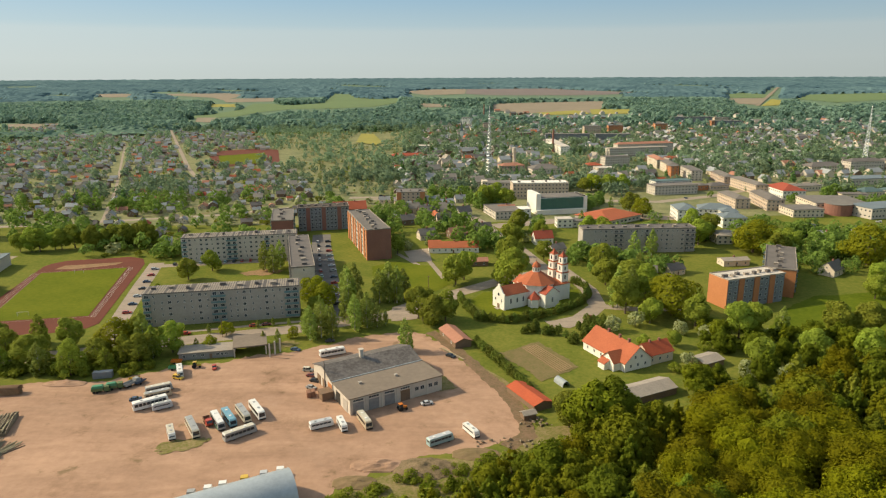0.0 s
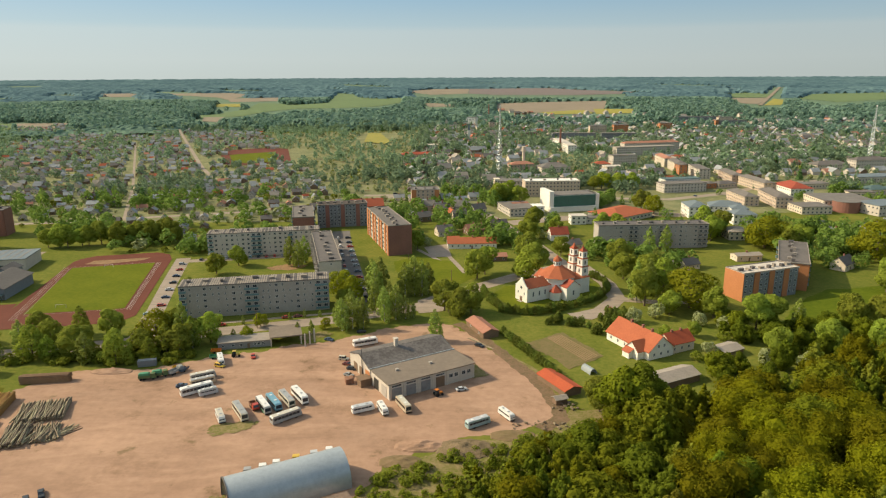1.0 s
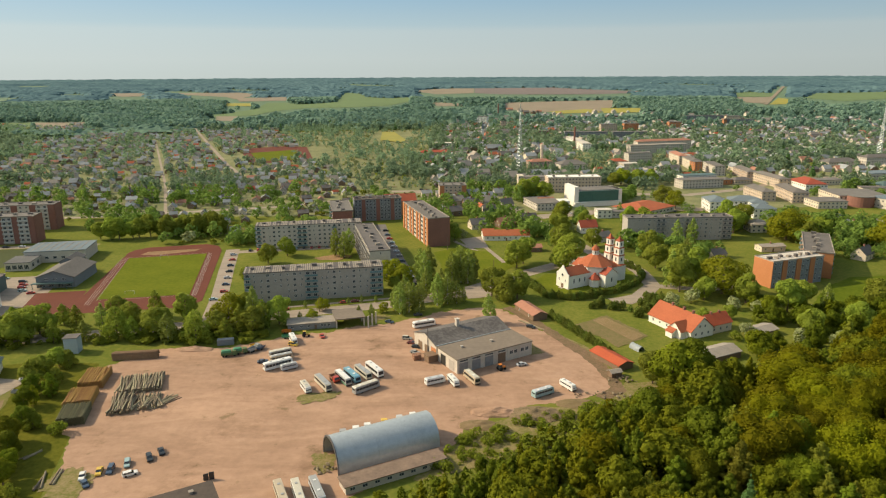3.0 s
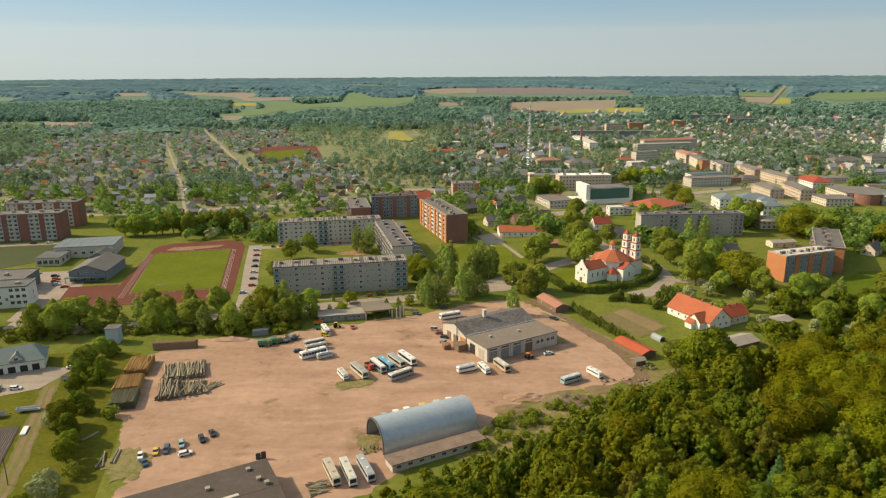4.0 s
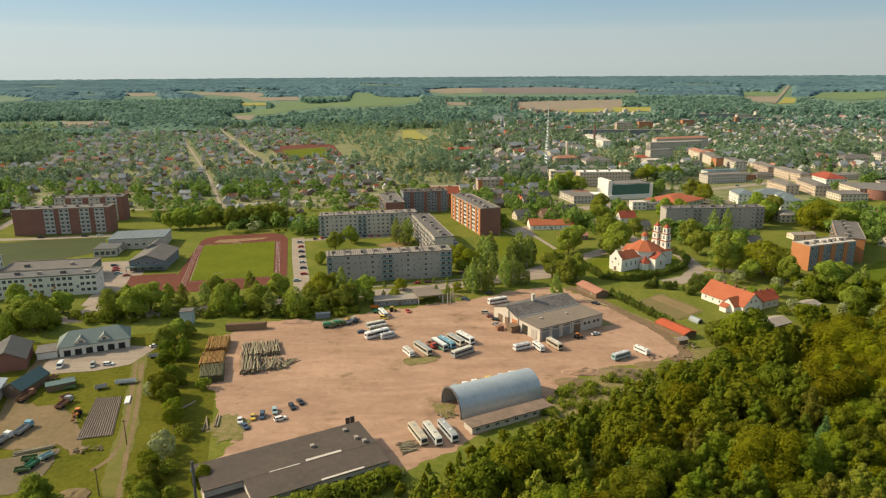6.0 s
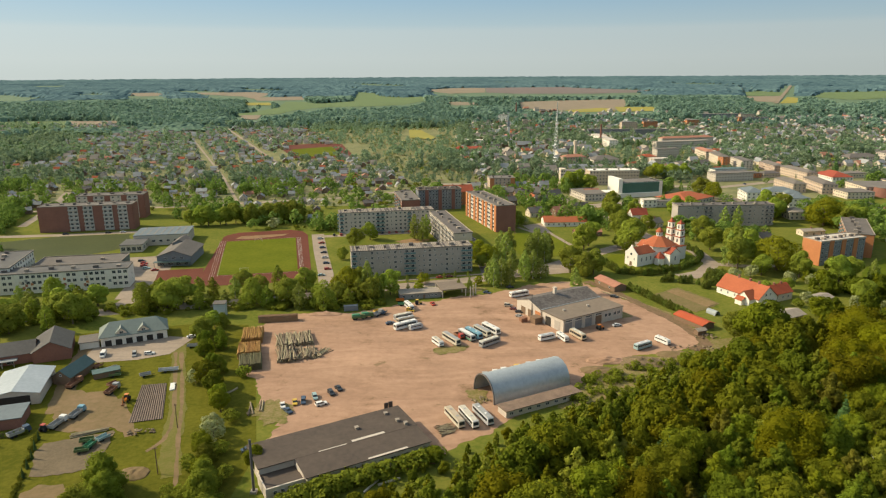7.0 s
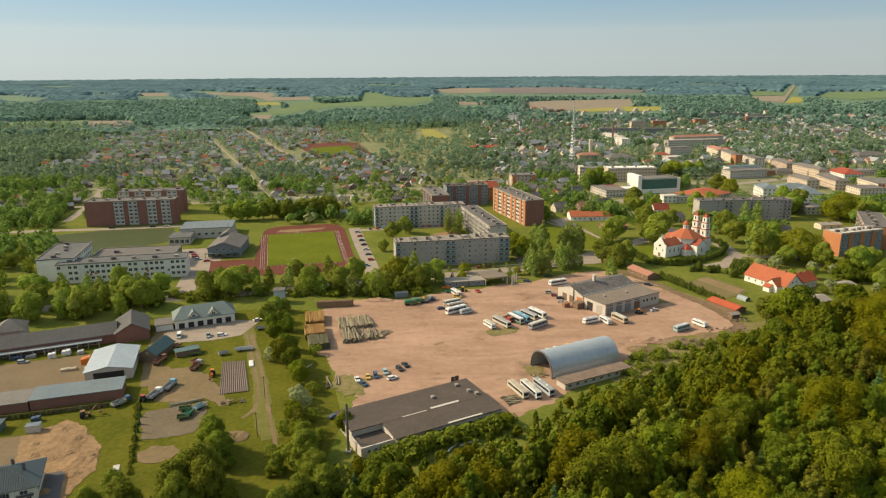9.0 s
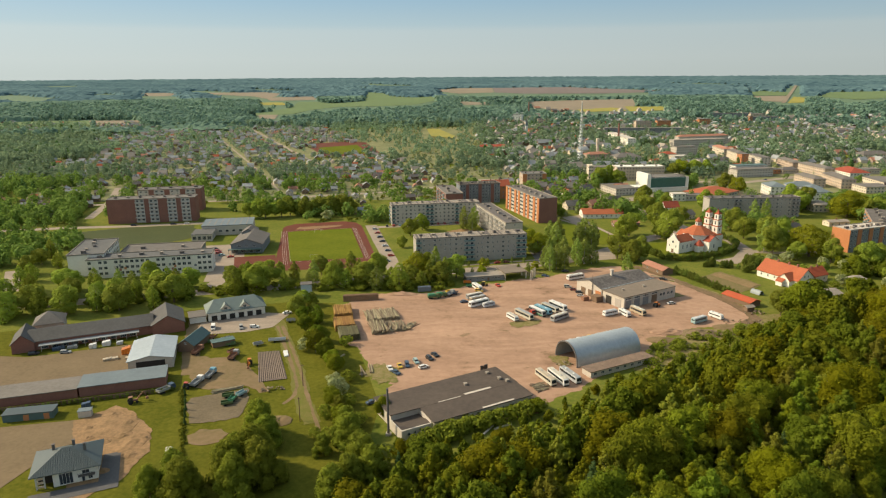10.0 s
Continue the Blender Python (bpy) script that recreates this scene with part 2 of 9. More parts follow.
RAPE = mat("yellow_field", (0.32, 0.27, 0.06), (0.24, 0.225, 0.06), big=0.01, fine=0.08)
MEADOW = mat("green_field", (0.150, 0.200, 0.085), (0.115, 0.160, 0.072), big=0.006, fine=0.05)
PLOUGH = mat("ploughed_field", (0.20, 0.16, 0.145), (0.16, 0.13, 0.118), big=0.006, fine=0.05)
STUBBLE = mat("pale_field", (0.270, 0.215, 0.155), (0.210, 0.172, 0.122), big=0.01, fine=0.05)

GARDENLAND = mat("garden_land", (0.240, 0.222, 0.108), (0.120, 0.138, 0.058), big=0.035, fine=0.3, amount=0.9)
# canopy colours with distance haze mixed in, bluest on the skyline
HAZED_CANOPY = mat("wood_canopy", (0.222, 0.328, 0.228), (0.105, 0.170, 0.135), big=0.010, fine=0.085, amount=0.9, trans=0.3, spec=0.02)
HAZED_SKYCANOPY = mat("skyline_canopy", (0.160, 0.255, 0.262), (0.088, 0.158, 0.182), big=0.004, fine=0.03, amount=0.9, trans=0.3, spec=0.02)
# meadow green shifted towards blue, as haze over distant land
HAZED_FARLAND = mat("far_meadow", (0.135, 0.195, 0.120), (0.105, 0.155, 0.095), big=0.004, fine=0.03)
sheet("garden_land", [(-520, 520), (-60, 520), (420, 560), (820, 1140), (500, 1320), (-60, 1420), (-600, 1320), (-930, 1130)], GARDENLAND, 0.015, "grassy garden land between small houses", "ground")
MEADOWDARK = mat("rough_meadow", (0.132, 0.124, 0.018), (0.074, 0.080, 0.010), big=0.06, fine=0.6, amount=0.85, bump=0.4, spec=0.02)
sheet("rough_meadow", [(-345, 40), (-150, 40), (-146, 112), (-158, 156), (-180, 224), (-205, 226), (-250, 215), (-345, 180)], MEADOWDARK, 0.012, "rough olive-green meadow beside a dirt track", "grass")
ROADS = {
    "street": ([(-460, 196), (-340, 222), (-264, 241), (-245, 246), (-196, 257), (-150, 270), (-117, 281), (-59, 298), (-26, 313), (0, 341), (31, 367), (52, 382), (72, 391)], 10.5, PAVING, "pale worn asphalt main street along the depot"),
    "street_town": ([(62, 392), (52, 440), (41, 478), (31, 525), (10, 585), (-10, 620), (-45, 642), (-90, 640)], 9.5, PAVING, "pale asphalt street running into the town"),
    "street_church": ([(72, 391), (80, 352), (79, 325), (64, 303), (50, 299)], 9.5, PAVING, "pale asphalt lane curving round the church"),
    "lane_east": ([(79, 325), (100, 319), (128, 322)], 7.0, PAVING, "pale asphalt lane"),
    "parking_west": ([(-151, 274), (-158, 310), (-170, 360), (-181, 410)], 9.0, PAVING, "pale asphalt car park beside an apartment block"),
    "court_lane": ([(-181, 402), (-98, 417)], 7.0, PAVING, "pale asphalt courtyard lane"),
    "parking_east": ([(-58, 302), (-60, 340), (-73, 400), (-84, 450), (-90, 486)], 13.0, ASPHALT, "grey asphalt car park between apartment blocks"),
    "lane_school": ([(-255, 243), (-252, 290), (-262, 330), (-290, 340)], 9.0, PAVING, "pale asphalt drive to the sports hall"),
    "lane_brick": ([(-470, 395), (-420, 406), (-371, 411), (-318, 421), (-280, 424)], 8.0, PAVING, "pale asphalt lane before the brick flats"),
    "lane_far_left": ([(-420, 440), (-440, 520), (-470, 600)], 7.0, PAVING, "pale asphalt street between houses"),
    "lane_west": ([(-388, 287), (-360, 240), (-345, 222)], 8.0, PAVING, "pale asphalt side street"),
    "garden_street": ([(-275, 530), (-342, 697), (-551, 1177)], 2.8, PAVING, "long straight gravel street between gardens"),
    "stadium_street": ([(-270, 745), (-320, 847), (-617, 1540)], 5.0, PAVING, "long straight pale road beside the stadium"),
    "cross_street": ([(-460, 500), (-330, 520), (-190, 560), (-45, 642), (60, 672)], 7.0, PAVING, "pale asphalt street between houses"),
    "town_street": ([(130, 622), (200, 612), (260, 640), (330, 690), (440, 740)], 10.0, PAVING, "pale asphalt street in the town"),
    "town_square": ([(40, 512), (90, 530), (150, 545), (190, 540)], 16.0, PAVING, "pale paved square before the culture house"),
    "dirt_track": ([(-203.6, 198.8), (-195.9, 178.1), (-187.8, 156.9), (-181.8, 140.4), (-178.3, 127.5), (-176.3, 118.8), (-171.5, 107.9), (-167.9, 99.2)], 6.0, TRACKMIX, "wide dirt track with a grassy crown"),
    "dirt_rut": ([(-202.3, 191.6), (-196.1, 175.6), (-189.0, 156.9), (-183.1, 140.4), (-179.3, 127.5), (-178.6, 120.3), (-180.2, 115.6), (-181.3, 113.1)], 1.5, EARTH, "bare wheel rut of a dirt track"),
    "dirt_verge": ([(-199.9, 191.6), (-193.6, 175.6), (-186.4, 157.0), (-180.5, 140.4), (-176.1, 127.1), (-172.3, 115.7), (-168.4, 104.8), (-164.6, 94.0)], 1.5, EARTH, "bare wheel rut of a dirt track"),
    "dirt_branch": ([(-190.4, 122.9), (-195.6, 131.1), (-201.5, 140.4), (-207.5, 148.6)], 4.0, EARTH, "rutted dirt track turning off"),
    "dirt_drive": ([(-244.8, 203.8), (-237.6, 181.1), (-234.4, 166.6), (-227.6, 148.6), (-223.8, 138.7)], 7.5, EARTH, "dirt drive beside a brick warehouse"),
    "path_park": ([(-25, 350), (-6, 372), (-14, 400), (-30, 430)], 3.0, PAVING, "pale footpath over a lawn"),
    "path_park_south": ([(-30, 338), (-12, 350)], 2.5, PAVING, "pale footpath over a lawn"),
    "street_footpath": ([(-125, 290.5), (-59, 307), (-38, 314)], 2.4, PAVING, "pale paved footpath beside the street"),
    "path_hill": ([(150, 292), (172, 284), (215, 268)], 2.0, PAVING, "pale footpath on a grassy slope"),
    "road_right": ([(968 + 613 * u, 2111 + 1144 * u) for u in (1.0, 0.85, 0.7, 0.55, 0.4, 0.25, 0.12, 0.0)], 13.0, STUBBLE, "pale country road far off"),
}
for i, (name, (pts, w, m, label)) in enumerate(ROADS.items()):
    sheet(name, ragged(strip(pts, w), 0.7 if w > 3 else 0.35, i) if m in (EARTH, TRACKMIX) else strip(pts, w), m, 2.2 if name == "road_right" else 0.035 + 0.003 * i, label, "road", cut=4 if name == "road_right" else 0)
def ring(cx, cy, rx, ry, turn=0.0, n=72, wob=0.12, seed=0):
    noise.seed_set(seed + 1)
    c, s = math.cos(radians(turn)), math.sin(radians(turn))
    out = []
    for i in range(n):
        a = 2 * math.pi * i / n
        k = 1 + wob * (1.6 * noise.noise((2 * math.cos(a), 2 * math.sin(a), seed)) + 1.0 * noise.noise((7 * math.cos(a), 7 * math.sin(a), seed)))
        x, y = rx * k * math.cos(a), ry * k * math.sin(a)
        out.append((cx + c * x - s * y, cy + s * x + c * y))
    return out


PATCHES = [
    ("track", [(-248.5, 402), (-247, 409), (-241, 416), (-204, 425), (-194, 420), (-188, 408), (-165, 303), (-168, 296), (-174, 292), (-222, 284), (-228, 288)], TRACK_RED, "brick-red running track round a field", "track"),
    ("court", [(-260.5, 316), (-235, 321), (-224, 285), (-250, 280)], TRACK_RED, "brick-red ball court", "court"),
    ("dark_pitch", [(-412, 388), (-371, 406), (-322, 414), (-306, 372), (-330, 348), (-352, 338), (-404, 350)], DARK_PITCH, "dark worn turf pitch behind the school", "field"),
    ("school_yard", [(-300, 345), (-262, 352), (-262, 315), (-252, 280), (-258, 262), (-262, 262), (-270, 300)], PAVING, "pale paved yard of the sports hall", "yard"),
    ("warehouse_yard", [(-320, 158), (-300, 156), (-255, 172), (-246, 172), (-252, 142), (-300, 126), (-330, 124)], YARDCON, "pale concrete yard between warehouses", "yard"),
    ("villa_drive", [(-300, 92), (-251, 102), (-243, 88), (-248, 78), (-252, 60), (-250, 40), (-300, 40)], YARDCON, "pale paved drive of a new house", "drive"),
    ("villa_sand", [(-251, 102), (-242, 112), (-232, 108), (-222, 96), (-217, 82), (-219, 66), (-228, 52), (-243, 86)], SAND, "heaped orange building sand round a new house", "sand"),
    ("forecourt", [(-240, 197), (-212, 210), (-200, 208), (-204, 190), (-215, 184), (-238, 180)], PAVING, "pale gravel forecourt of a hipped house", "yard"),
    ("machine_yard", [(-229.0, 148.6), (-229.5, 157.3), (-221.3, 154.3), (-212.2, 155.3), (-201.5, 140.4), (-190.4, 122.9), (-196.1, 127.0), (-201.3, 129.0), (-206.8, 125.9), (-214.0, 124.8), (-219.5, 127.4), (-224.7, 138.7)], EARTH, "trodden earth yard with old machines", "yard"),
    ("gravel_lot", [(-216.6, 118.1), (-211.2, 120.7), (-203.1, 123.3), (-197.6, 126.5), (-193.8, 114.1), (-194.9, 104.2), (-200.7, 101.6), (-210.4, 99.5), (-215.3, 111.4)], GRAVEL, "grey gravel storage lot", "yard"),
    ("bare_patch", [(-208.2, 91.7), (-205.2, 95.4), (-198.0, 95.9), (-194.4, 92.8), (-196.3, 87.7), (-201.8, 85.6), (-205.9, 86.6)], EARTH, "bare trodden patch in grass", "ground"),
    ("garden_plot", [(24, 266), (42, 278), (55, 251), (38, 238)], SOIL, "dug vegetable garden with furrows", "garden"),
    ("church_lawn", [(14, 334), (24, 304), (48, 312), (72, 332), (74, 352), (50, 352), (22, 348)], LAWN, "mown church lawn inside a hedge", "lawn"),
    ("park_lawn", [(-36, 338), (-8, 346), (8, 366), (-6, 400), (-30, 410), (-44, 400)], LAWN, "mown lawn between paths", "lawn"),
    ("slope_lawn", [(146, 286), (196, 268), (300, 262), (330, 330), (230, 345), (196, 338), (172, 320)], mat("lush_grass", (0.118, 0.142, 0.014), (0.070, 0.098, 0.009), big=0.04, fine=0.4, amount=0.8, spec=0.02), "mown green slope beside flats", "lawn"),
    ("playground", ring(-109, 388, 12, 6, 12, seed=2), SAND, "orange sand playground", "playground"),
    ("yard_weeds_one", ring(-84, 193, 8, 3.5, 25, wob=0.3, seed=5), WEEDS, "weedy grass round parked buses", "grass"),
    ("yard_weeds_two", ring(-148, 139, 7, 9, 25, wob=0.25, seed=6), WEEDS, "weedy grass at the yard's edge", "grass"),
    ("yard_weeds_three", ring(-75, 150, 6, 3, 110, wob=0.3, seed=7), WEEDS, "weedy grass before the hangar", "grass"),
    ("yard_weeds_four", ring(-71, 275, 8, 4, 25, wob=0.2, seed=8), WEEDS, "weedy grass beside the canopy", "grass"),
    ("yard_bank", [(-46, 140), (-30, 166), (-8, 182), (22, 190), (32, 205), (44, 205), (40, 180), (-20, 150)], WEEDS, "overgrown rubble bank at the yard's edge", "grass"),
    ("workshop_weeds", [(-1, 230), (5, 233), (-3, 250), (-14, 264), (-22, 266), (-18, 259)], WEEDS, "weedy grass along the workshop wall", "grass"),
    ("yard_verge", strip([(-2, 284), (4, 274), (13, 253), (26, 229), (30, 209)], 5.0), WEEDS, "brown weedy verge between the yard and a hedge", "grass"),
    ("shop_yard", [(-26, 436), (-10, 444), (-7, 410), (2, 374), (-1, 373), (-10, 410), (-20, 410)], PAVING, "pale paved yard beside a shop", "yard"),
    ("street_junction", [(-26, 324), (-15, 334), (-1, 344), (8, 354), (11, 345), (4, 330), (-11, 318), (-13, 307), (-25, 304)], PAVING, "pale worn asphalt of a wide street junction", "road"),
    ("church_forecourt", [(51, 303), (71, 314), (78, 315), (74, 308), (59, 294), (52, 297)], PAVING, "pale gravelled forecourt below the church", "yard"),
    ("verge_earth", strip([(-6, 290), (3, 275), (12, 254), (23, 230), (27, 212), (28, 198), (20, 191)], 5.5), mat("dark_damp_earth", (0.205, 0.128, 0.082), (0.135, 0.100, 0.052), big=0.25, fine=1.1, amount=0.9, bump=0.5), "dark trodden earth along the yard's edge", "ground"),
    ("stadium_track", [(-349, 1007), (-295, 865), (-216, 893), (-260, 1070), (-297, 1090), (-346, 1057)], TRACK_RED, "brick-red running track of a stadium", "track"),
    ("field_left_green", [(-1290, 1500), (-1110, 1580), (-1013, 1592), (-927, 1448), (-1009, 1419), (-1180, 1400)], MEADOW, "green field between woods", "field"),
    ("field_left", [(-1013, 1592), (-881, 1612), (-851, 1478), (-924, 1448)], STUBBLE, "pale bare field", "field"),
    ("field_pale_strip", [(-1574, 2920), (-1386, 3011), (-1198, 2801), (-1319, 2730)], STUBBLE, "pale field between far woods", "field"),
    ("field_far_left", [(-1260, 2997), (-950, 3086), (-821, 2903), (-827, 2584), (-909, 2734), (-1169, 2912)], STUBBLE, "pale field between woods", "field"),
    ("field_far_left_two", [(-848, 2658), (-669, 2737), (-601, 2515), (-772, 2448)], STUBBLE, "pale field between woods", "field"),
    ("field_scrub", [(-795, 2352), (-706, 2353), (-649, 2208), (-751, 2207)], RAPE, "yellow-green meadow between woods", "field"),
    ("field_green", [(-594, 2384), (-526, 2292), (-421, 2412), (-481, 3085), (-399, 2987), (-343, 2728), (-251, 2646), (-169, 2717), (-151, 2462), (-222, 2224), (-326, 2148), (-467, 2126), (-533, 1982), (-550, 1832), (-631, 1755), (-734, 1793), (-650, 1894), (-616, 2078), (-654, 2384)], MEADOW, "wide green field", "field"),
    ("field_dug", [(-643, 1793), (-586, 1793), (-560, 1648), (-603, 1665)], STUBBLE, "bare tilled field beside woods", "field"),
    ("field_brown", [(123, 3434), (512, 3457), (628, 3256), (831, 3023), (753, 2874), (540, 2829), (214, 2884), (100, 2990)], PLOUGH, "wide ploughed brown field", "field"),
    ("field_brown_pale", [(-196, 3219), (-48, 3426), (120, 3434), (97, 2990), (-62, 2917)], STUBBLE, "wide pale tilled field", "field"),
    ("field_pale", [(173, 2336), (372, 2404), (572, 2438), (521, 2198), (423, 1911), (285, 1906), (192, 1939), (149, 2087)], STUBBLE, "pale ploughed field", "field"),
    ("field_pale_left", [(-103, 2394), (45, 2319), (43, 2203), (-53, 2185)], STUBBLE, "narrow pale field", "field"),
    ("field_rape", [(265, 1931), (388, 2009), (409, 1982), (402, 1870), (274, 1844)], RAPE, "yellow rape field in flower", "field"),
    ("field_yellow_green", [(440, 2050), (556, 2033), (521, 1875), (404, 1849)], RAPE, "yellow-green field beyond the town", "field"),
    ("field_rape_strip", [(48, 2396), (152, 2433), (151, 2308), (53, 2288)], RAPE, "narrow yellow rape field", "field"),
    ("field_yellow", [(-161, 1345), (-136, 1343), (-103, 1170), (-109, 1129), (-150, 1173)], RAPE, "yellow flowering field", "field"),
    ("field_right", [(1046, 2511), (1132, 2487), (1170, 2500), (985, 2161), (960, 2228)], STUBBLE, "pale field beside a road", "field"),
    ("field_right_green", [(1166, 2441), (1164, 2336), (1038, 2122), (980, 2110)], RAPE, "yellow-green field beside a road", "field"),
    ("field_right_meadow", [(1172, 2808), (1248, 2831), (1293, 2681), (1184, 2511), (1060, 2545)], MEADOW, "green meadow beyond the town", "field"),
    ("field_far_right", [(1427, 2681), (1541, 2685), (1767, 2689), (1530, 2328), (1267, 2210), (1245, 2418)], MEADOW, "wide green field", "field"),
    ("field_far_pale", [(1263, 3222), (1367, 3215), (1325, 3059), (1216, 3042)], STUBBLE, "pale strip of field between far woods", "field"),
]
for i, (name, pts, m, label, cat) in enumerate(PATCHES):
    far = max(math.hypot(*p) for p in pts) > 1300
    wild = m in (EARTH, SAND, GRAVEL, WEEDS, SOIL, GRASS) or name in ("verge_earth", "dark_pitch", "slope_lawn", "park_lawn")
    sheet(name, ragged(pts, 1.1, i) if wild and not far else pts, m, (1.2 if far else 0.125) + (0.006 if far else 0.0012) * i, label, cat, cut=4 if far else 0)
sheet("sports_field", [(-241.7, 388), (-195.1, 399.3), (-175.4, 313.4), (-221.9, 304.9)], LAWN, 0.20, "mown green sports field", "field")
sheet("stadium_field", [(-329, 990), (-295, 893), (-237, 903), (-271, 1032)], LAWN, 0.20, "mown green stadium field", "field")
sheet("sand_pit", [(-238, 396), (-236, 404), (-203, 412), (-205, 406), (-226, 396)], SAND, 0.205, "orange sand jumping pit", "sand")


# white lines of the track: a frame round the field and the lanes of the near straight
def line(name, a, b, w=0.16, z=0.215):
    return sheet(name, strip([a, b], w), LINE, z, "white painted line on a red track", "line")


F4 = [(-243, 389), (-194.3, 400.8), (-173.8, 312.5), (-220.8, 303.3)]
for i in range(4):
    line("track_line", F4[i], F4[(i + 1) % 4])
for k in (1.2, 2.4, 3.6):
    line("track_line", (-243 - k, 389 - k * 0.2), (-220 - k, 296))
    line("track_line", (-194.3 + k * 0.7, 400), (-173.8 + k * 0.7, 311))
# furrows: grown rows of the vegetable garden and of the sheeted plot
for name, m, a, b, c, d, n, label in (("garden_furrows", EARTH, (34, 270.7), (41, 275), (53, 251), (46, 245.5), 7, "low earth ridges of a vegetable garden"),
                                      ("sheeted_plot", TARP, (-203, 160), (-194, 161.5), (-184.5, 134), (-195, 131), 14, "brown-grey ridged plot, sheeted in rows")):
    bm = bmesh.new()
    if name == "sheeted_plot":
        sheet("plot_soil", [a, b, c, d], TARP, 0.21, "dug soil plot in grass", "garden")
    for i in range(n):
        u0, u1 = (i + 0.08) / n, (i + 0.80) / n
        q = [(a[0] + (b[0] - a[0]) * u, a[1] + (b[1] - a[1]) * u) for u in (u0, (u0 + u1) / 2, u1)]
        p = [(d[0] + (c[0] - d[0]) * u, d[1] + (c[1] - d[1]) * u) for u in (u0, (u0 + u1) / 2, u1)]
        for k in range(2):
            zz = [(0.2, 0.42), (0.42, 0.2)][k]
            bm.faces.new([bm.verts.new((*q[k], zz[0])), bm.verts.new((*p[k], zz[0])), bm.verts.new((*p[k + 1], zz[1])), bm.verts.new((*q[k + 1], zz[1]))])
    bmesh.ops.recalc_face_normals(bm, faces=bm.faces[:])
    tagged(obj(name, bm, m), label, "garden", kind="stuff")
# ---- building materials ----
GLASS = mat("window_glass", (0.055, 0.065, 0.075), (0.03, 0.036, 0.045), rough=0.12, big=0.3, fine=2, spec=0.6)
FRAME = mat("white_window_frame", (0.62, 0.60, 0.56), rough=0.6)
TEAL = mat("teal_balcony_panel", (0.12, 0.24, 0.25), (0.20, 0.25, 0.25), big=0.3, fine=1)
GREYBAL = mat("grey_balcony_panel", (0.28, 0.27, 0.26), (0.20, 0.19, 0.19), big=0.3, fine=1)
BLUEGREY = mat("blue_grey_panel", (0.22, 0.235, 0.25), (0.17, 0.18, 0.19), big=0.12, fine=0.9)
CREAM = mat("cream_plaster", (0.66, 0.56, 0.44), (0.55, 0.46, 0.36), big=0.12, fine=0.9)
PINK = mat("buff_plaster", (0.52, 0.40, 0.31), (0.42, 0.32, 0.25), big=0.12, fine=0.9, tint=0.12)
RIBL = mat("pale_roof_sheet", (0.35, 0.30, 0.25), (0.24, 0.205, 0.17), big=0.2, fine=1.2)
RIBD = mat("dark_roof_sheet", (0.16, 0.14, 0.13), (0.11, 0.10, 0.095), big=0.2, fine=1.2)
METAL = mat("galvanised_sheet", (0.43, 0.46, 0.47), (0.33, 0.36, 0.375), big=0.10, fine=0.8, rough=0.42, metal=0.35, spec=0.5)
GREENROOF = mat("green_metal_roof", (0.105, 0.155, 0.145), (0.08, 0.12, 0.115), big=0.15, fine=0.9, rough=0.5)
BLUEROOF = mat("blue_grey_metal_roof", (0.170, 0.200, 0.209), (0.128, 0.152, 0.166), big=0.15, fine=0.9, rough=0.5)
# for dark doors, and for shade painted where openings aren't cut
DARKDOOR_AND_SHADE = mat("dark_doorway", (0.05, 0.045, 0.04), rough=0.8)
WOOD = mat("weathered_boards", (0.23, 0.15, 0.10), (0.16, 0.11, 0.075), big=0.3, fine=2)
PLANKRED = mat("red_painted_metal_roof", (0.44, 0.10, 0.045), (0.33, 0.075, 0.04), big=0.2, fine=1.4)
RUSTY = mat("faded_red_roof", (0.40, 0.195, 0.135), (0.30, 0.14, 0.095), big=0.3, fine=1.4)
GREENGLASS = mat("green_curtain_wall", (0.075, 0.165, 0.120), (0.05, 0.12, 0.09), big=0.2, fine=1, rough=0.5, spec=0.2)


def pane_rows(rows):
    """Frame ring and set-back pane for each row (pose, width, height), joined."""
    vs, fs, mi = [], [], []
    for m, w, h in rows:
        i = len(vs)
        for a, d in ((0, 0.07), (0.10, 0.07), (0.10, 0.02), (0, 0.0)):
            vs += [tuple(m @ Vector((x, -d, z))) for x, z in ((-w / 2 + a, -h / 2 + a), (w / 2 - a, -h / 2 + a), (w / 2 - a, h / 2 - a), (-w / 2 + a, h / 2 - a))]
        for k in range(4):
            j = (k + 1) % 4
            fs += [(i + k, i + j, i + 4 + j, i + 4 + k), (i + 4 + k, i + 4 + j, i + 8 + j, i + 8 + k), (i + 12 + k, i + 12 + j, i + j, i + k)]
            mi += [0, 0, 0]
        fs.append((i + 8, i + 9, i + 10, i + 11)), mi.append(1)
    me = bpy.data.meshes.new("glazing")
    me.from_pydata(vs, [], fs)
    me.polygons.foreach_set("material_index", mi)
    me.materials.append(FRAME), me.materials.append(GLASS)
    return me


def window_row(parent, rows):
    if rows:
        o = tagged(new("glazing", pane_rows(rows)), "far small windows in rows", kind="stuff")
        o.parent = parent


def window_mesh(w, h, bars=1):
    bm = bmesh.new()
    bm.from_mesh(pane_rows([(pose(0, 0, 0), w, h)]))
    for i in range(bars):
        x = -w / 2 + w * (i + 1) / (bars + 1)
        box(bm, x - 0.04, -0.06, -h / 2 + 0.1, x + 0.04, -0.025, h / 2 - 0.1, 0)
    me = bpy.data.meshes.new("window")
    bm.to_mesh(me)
    bm.free()
    me.materials.append(FRAME), me.materials.append(GLASS)
    return me


WIN = {}


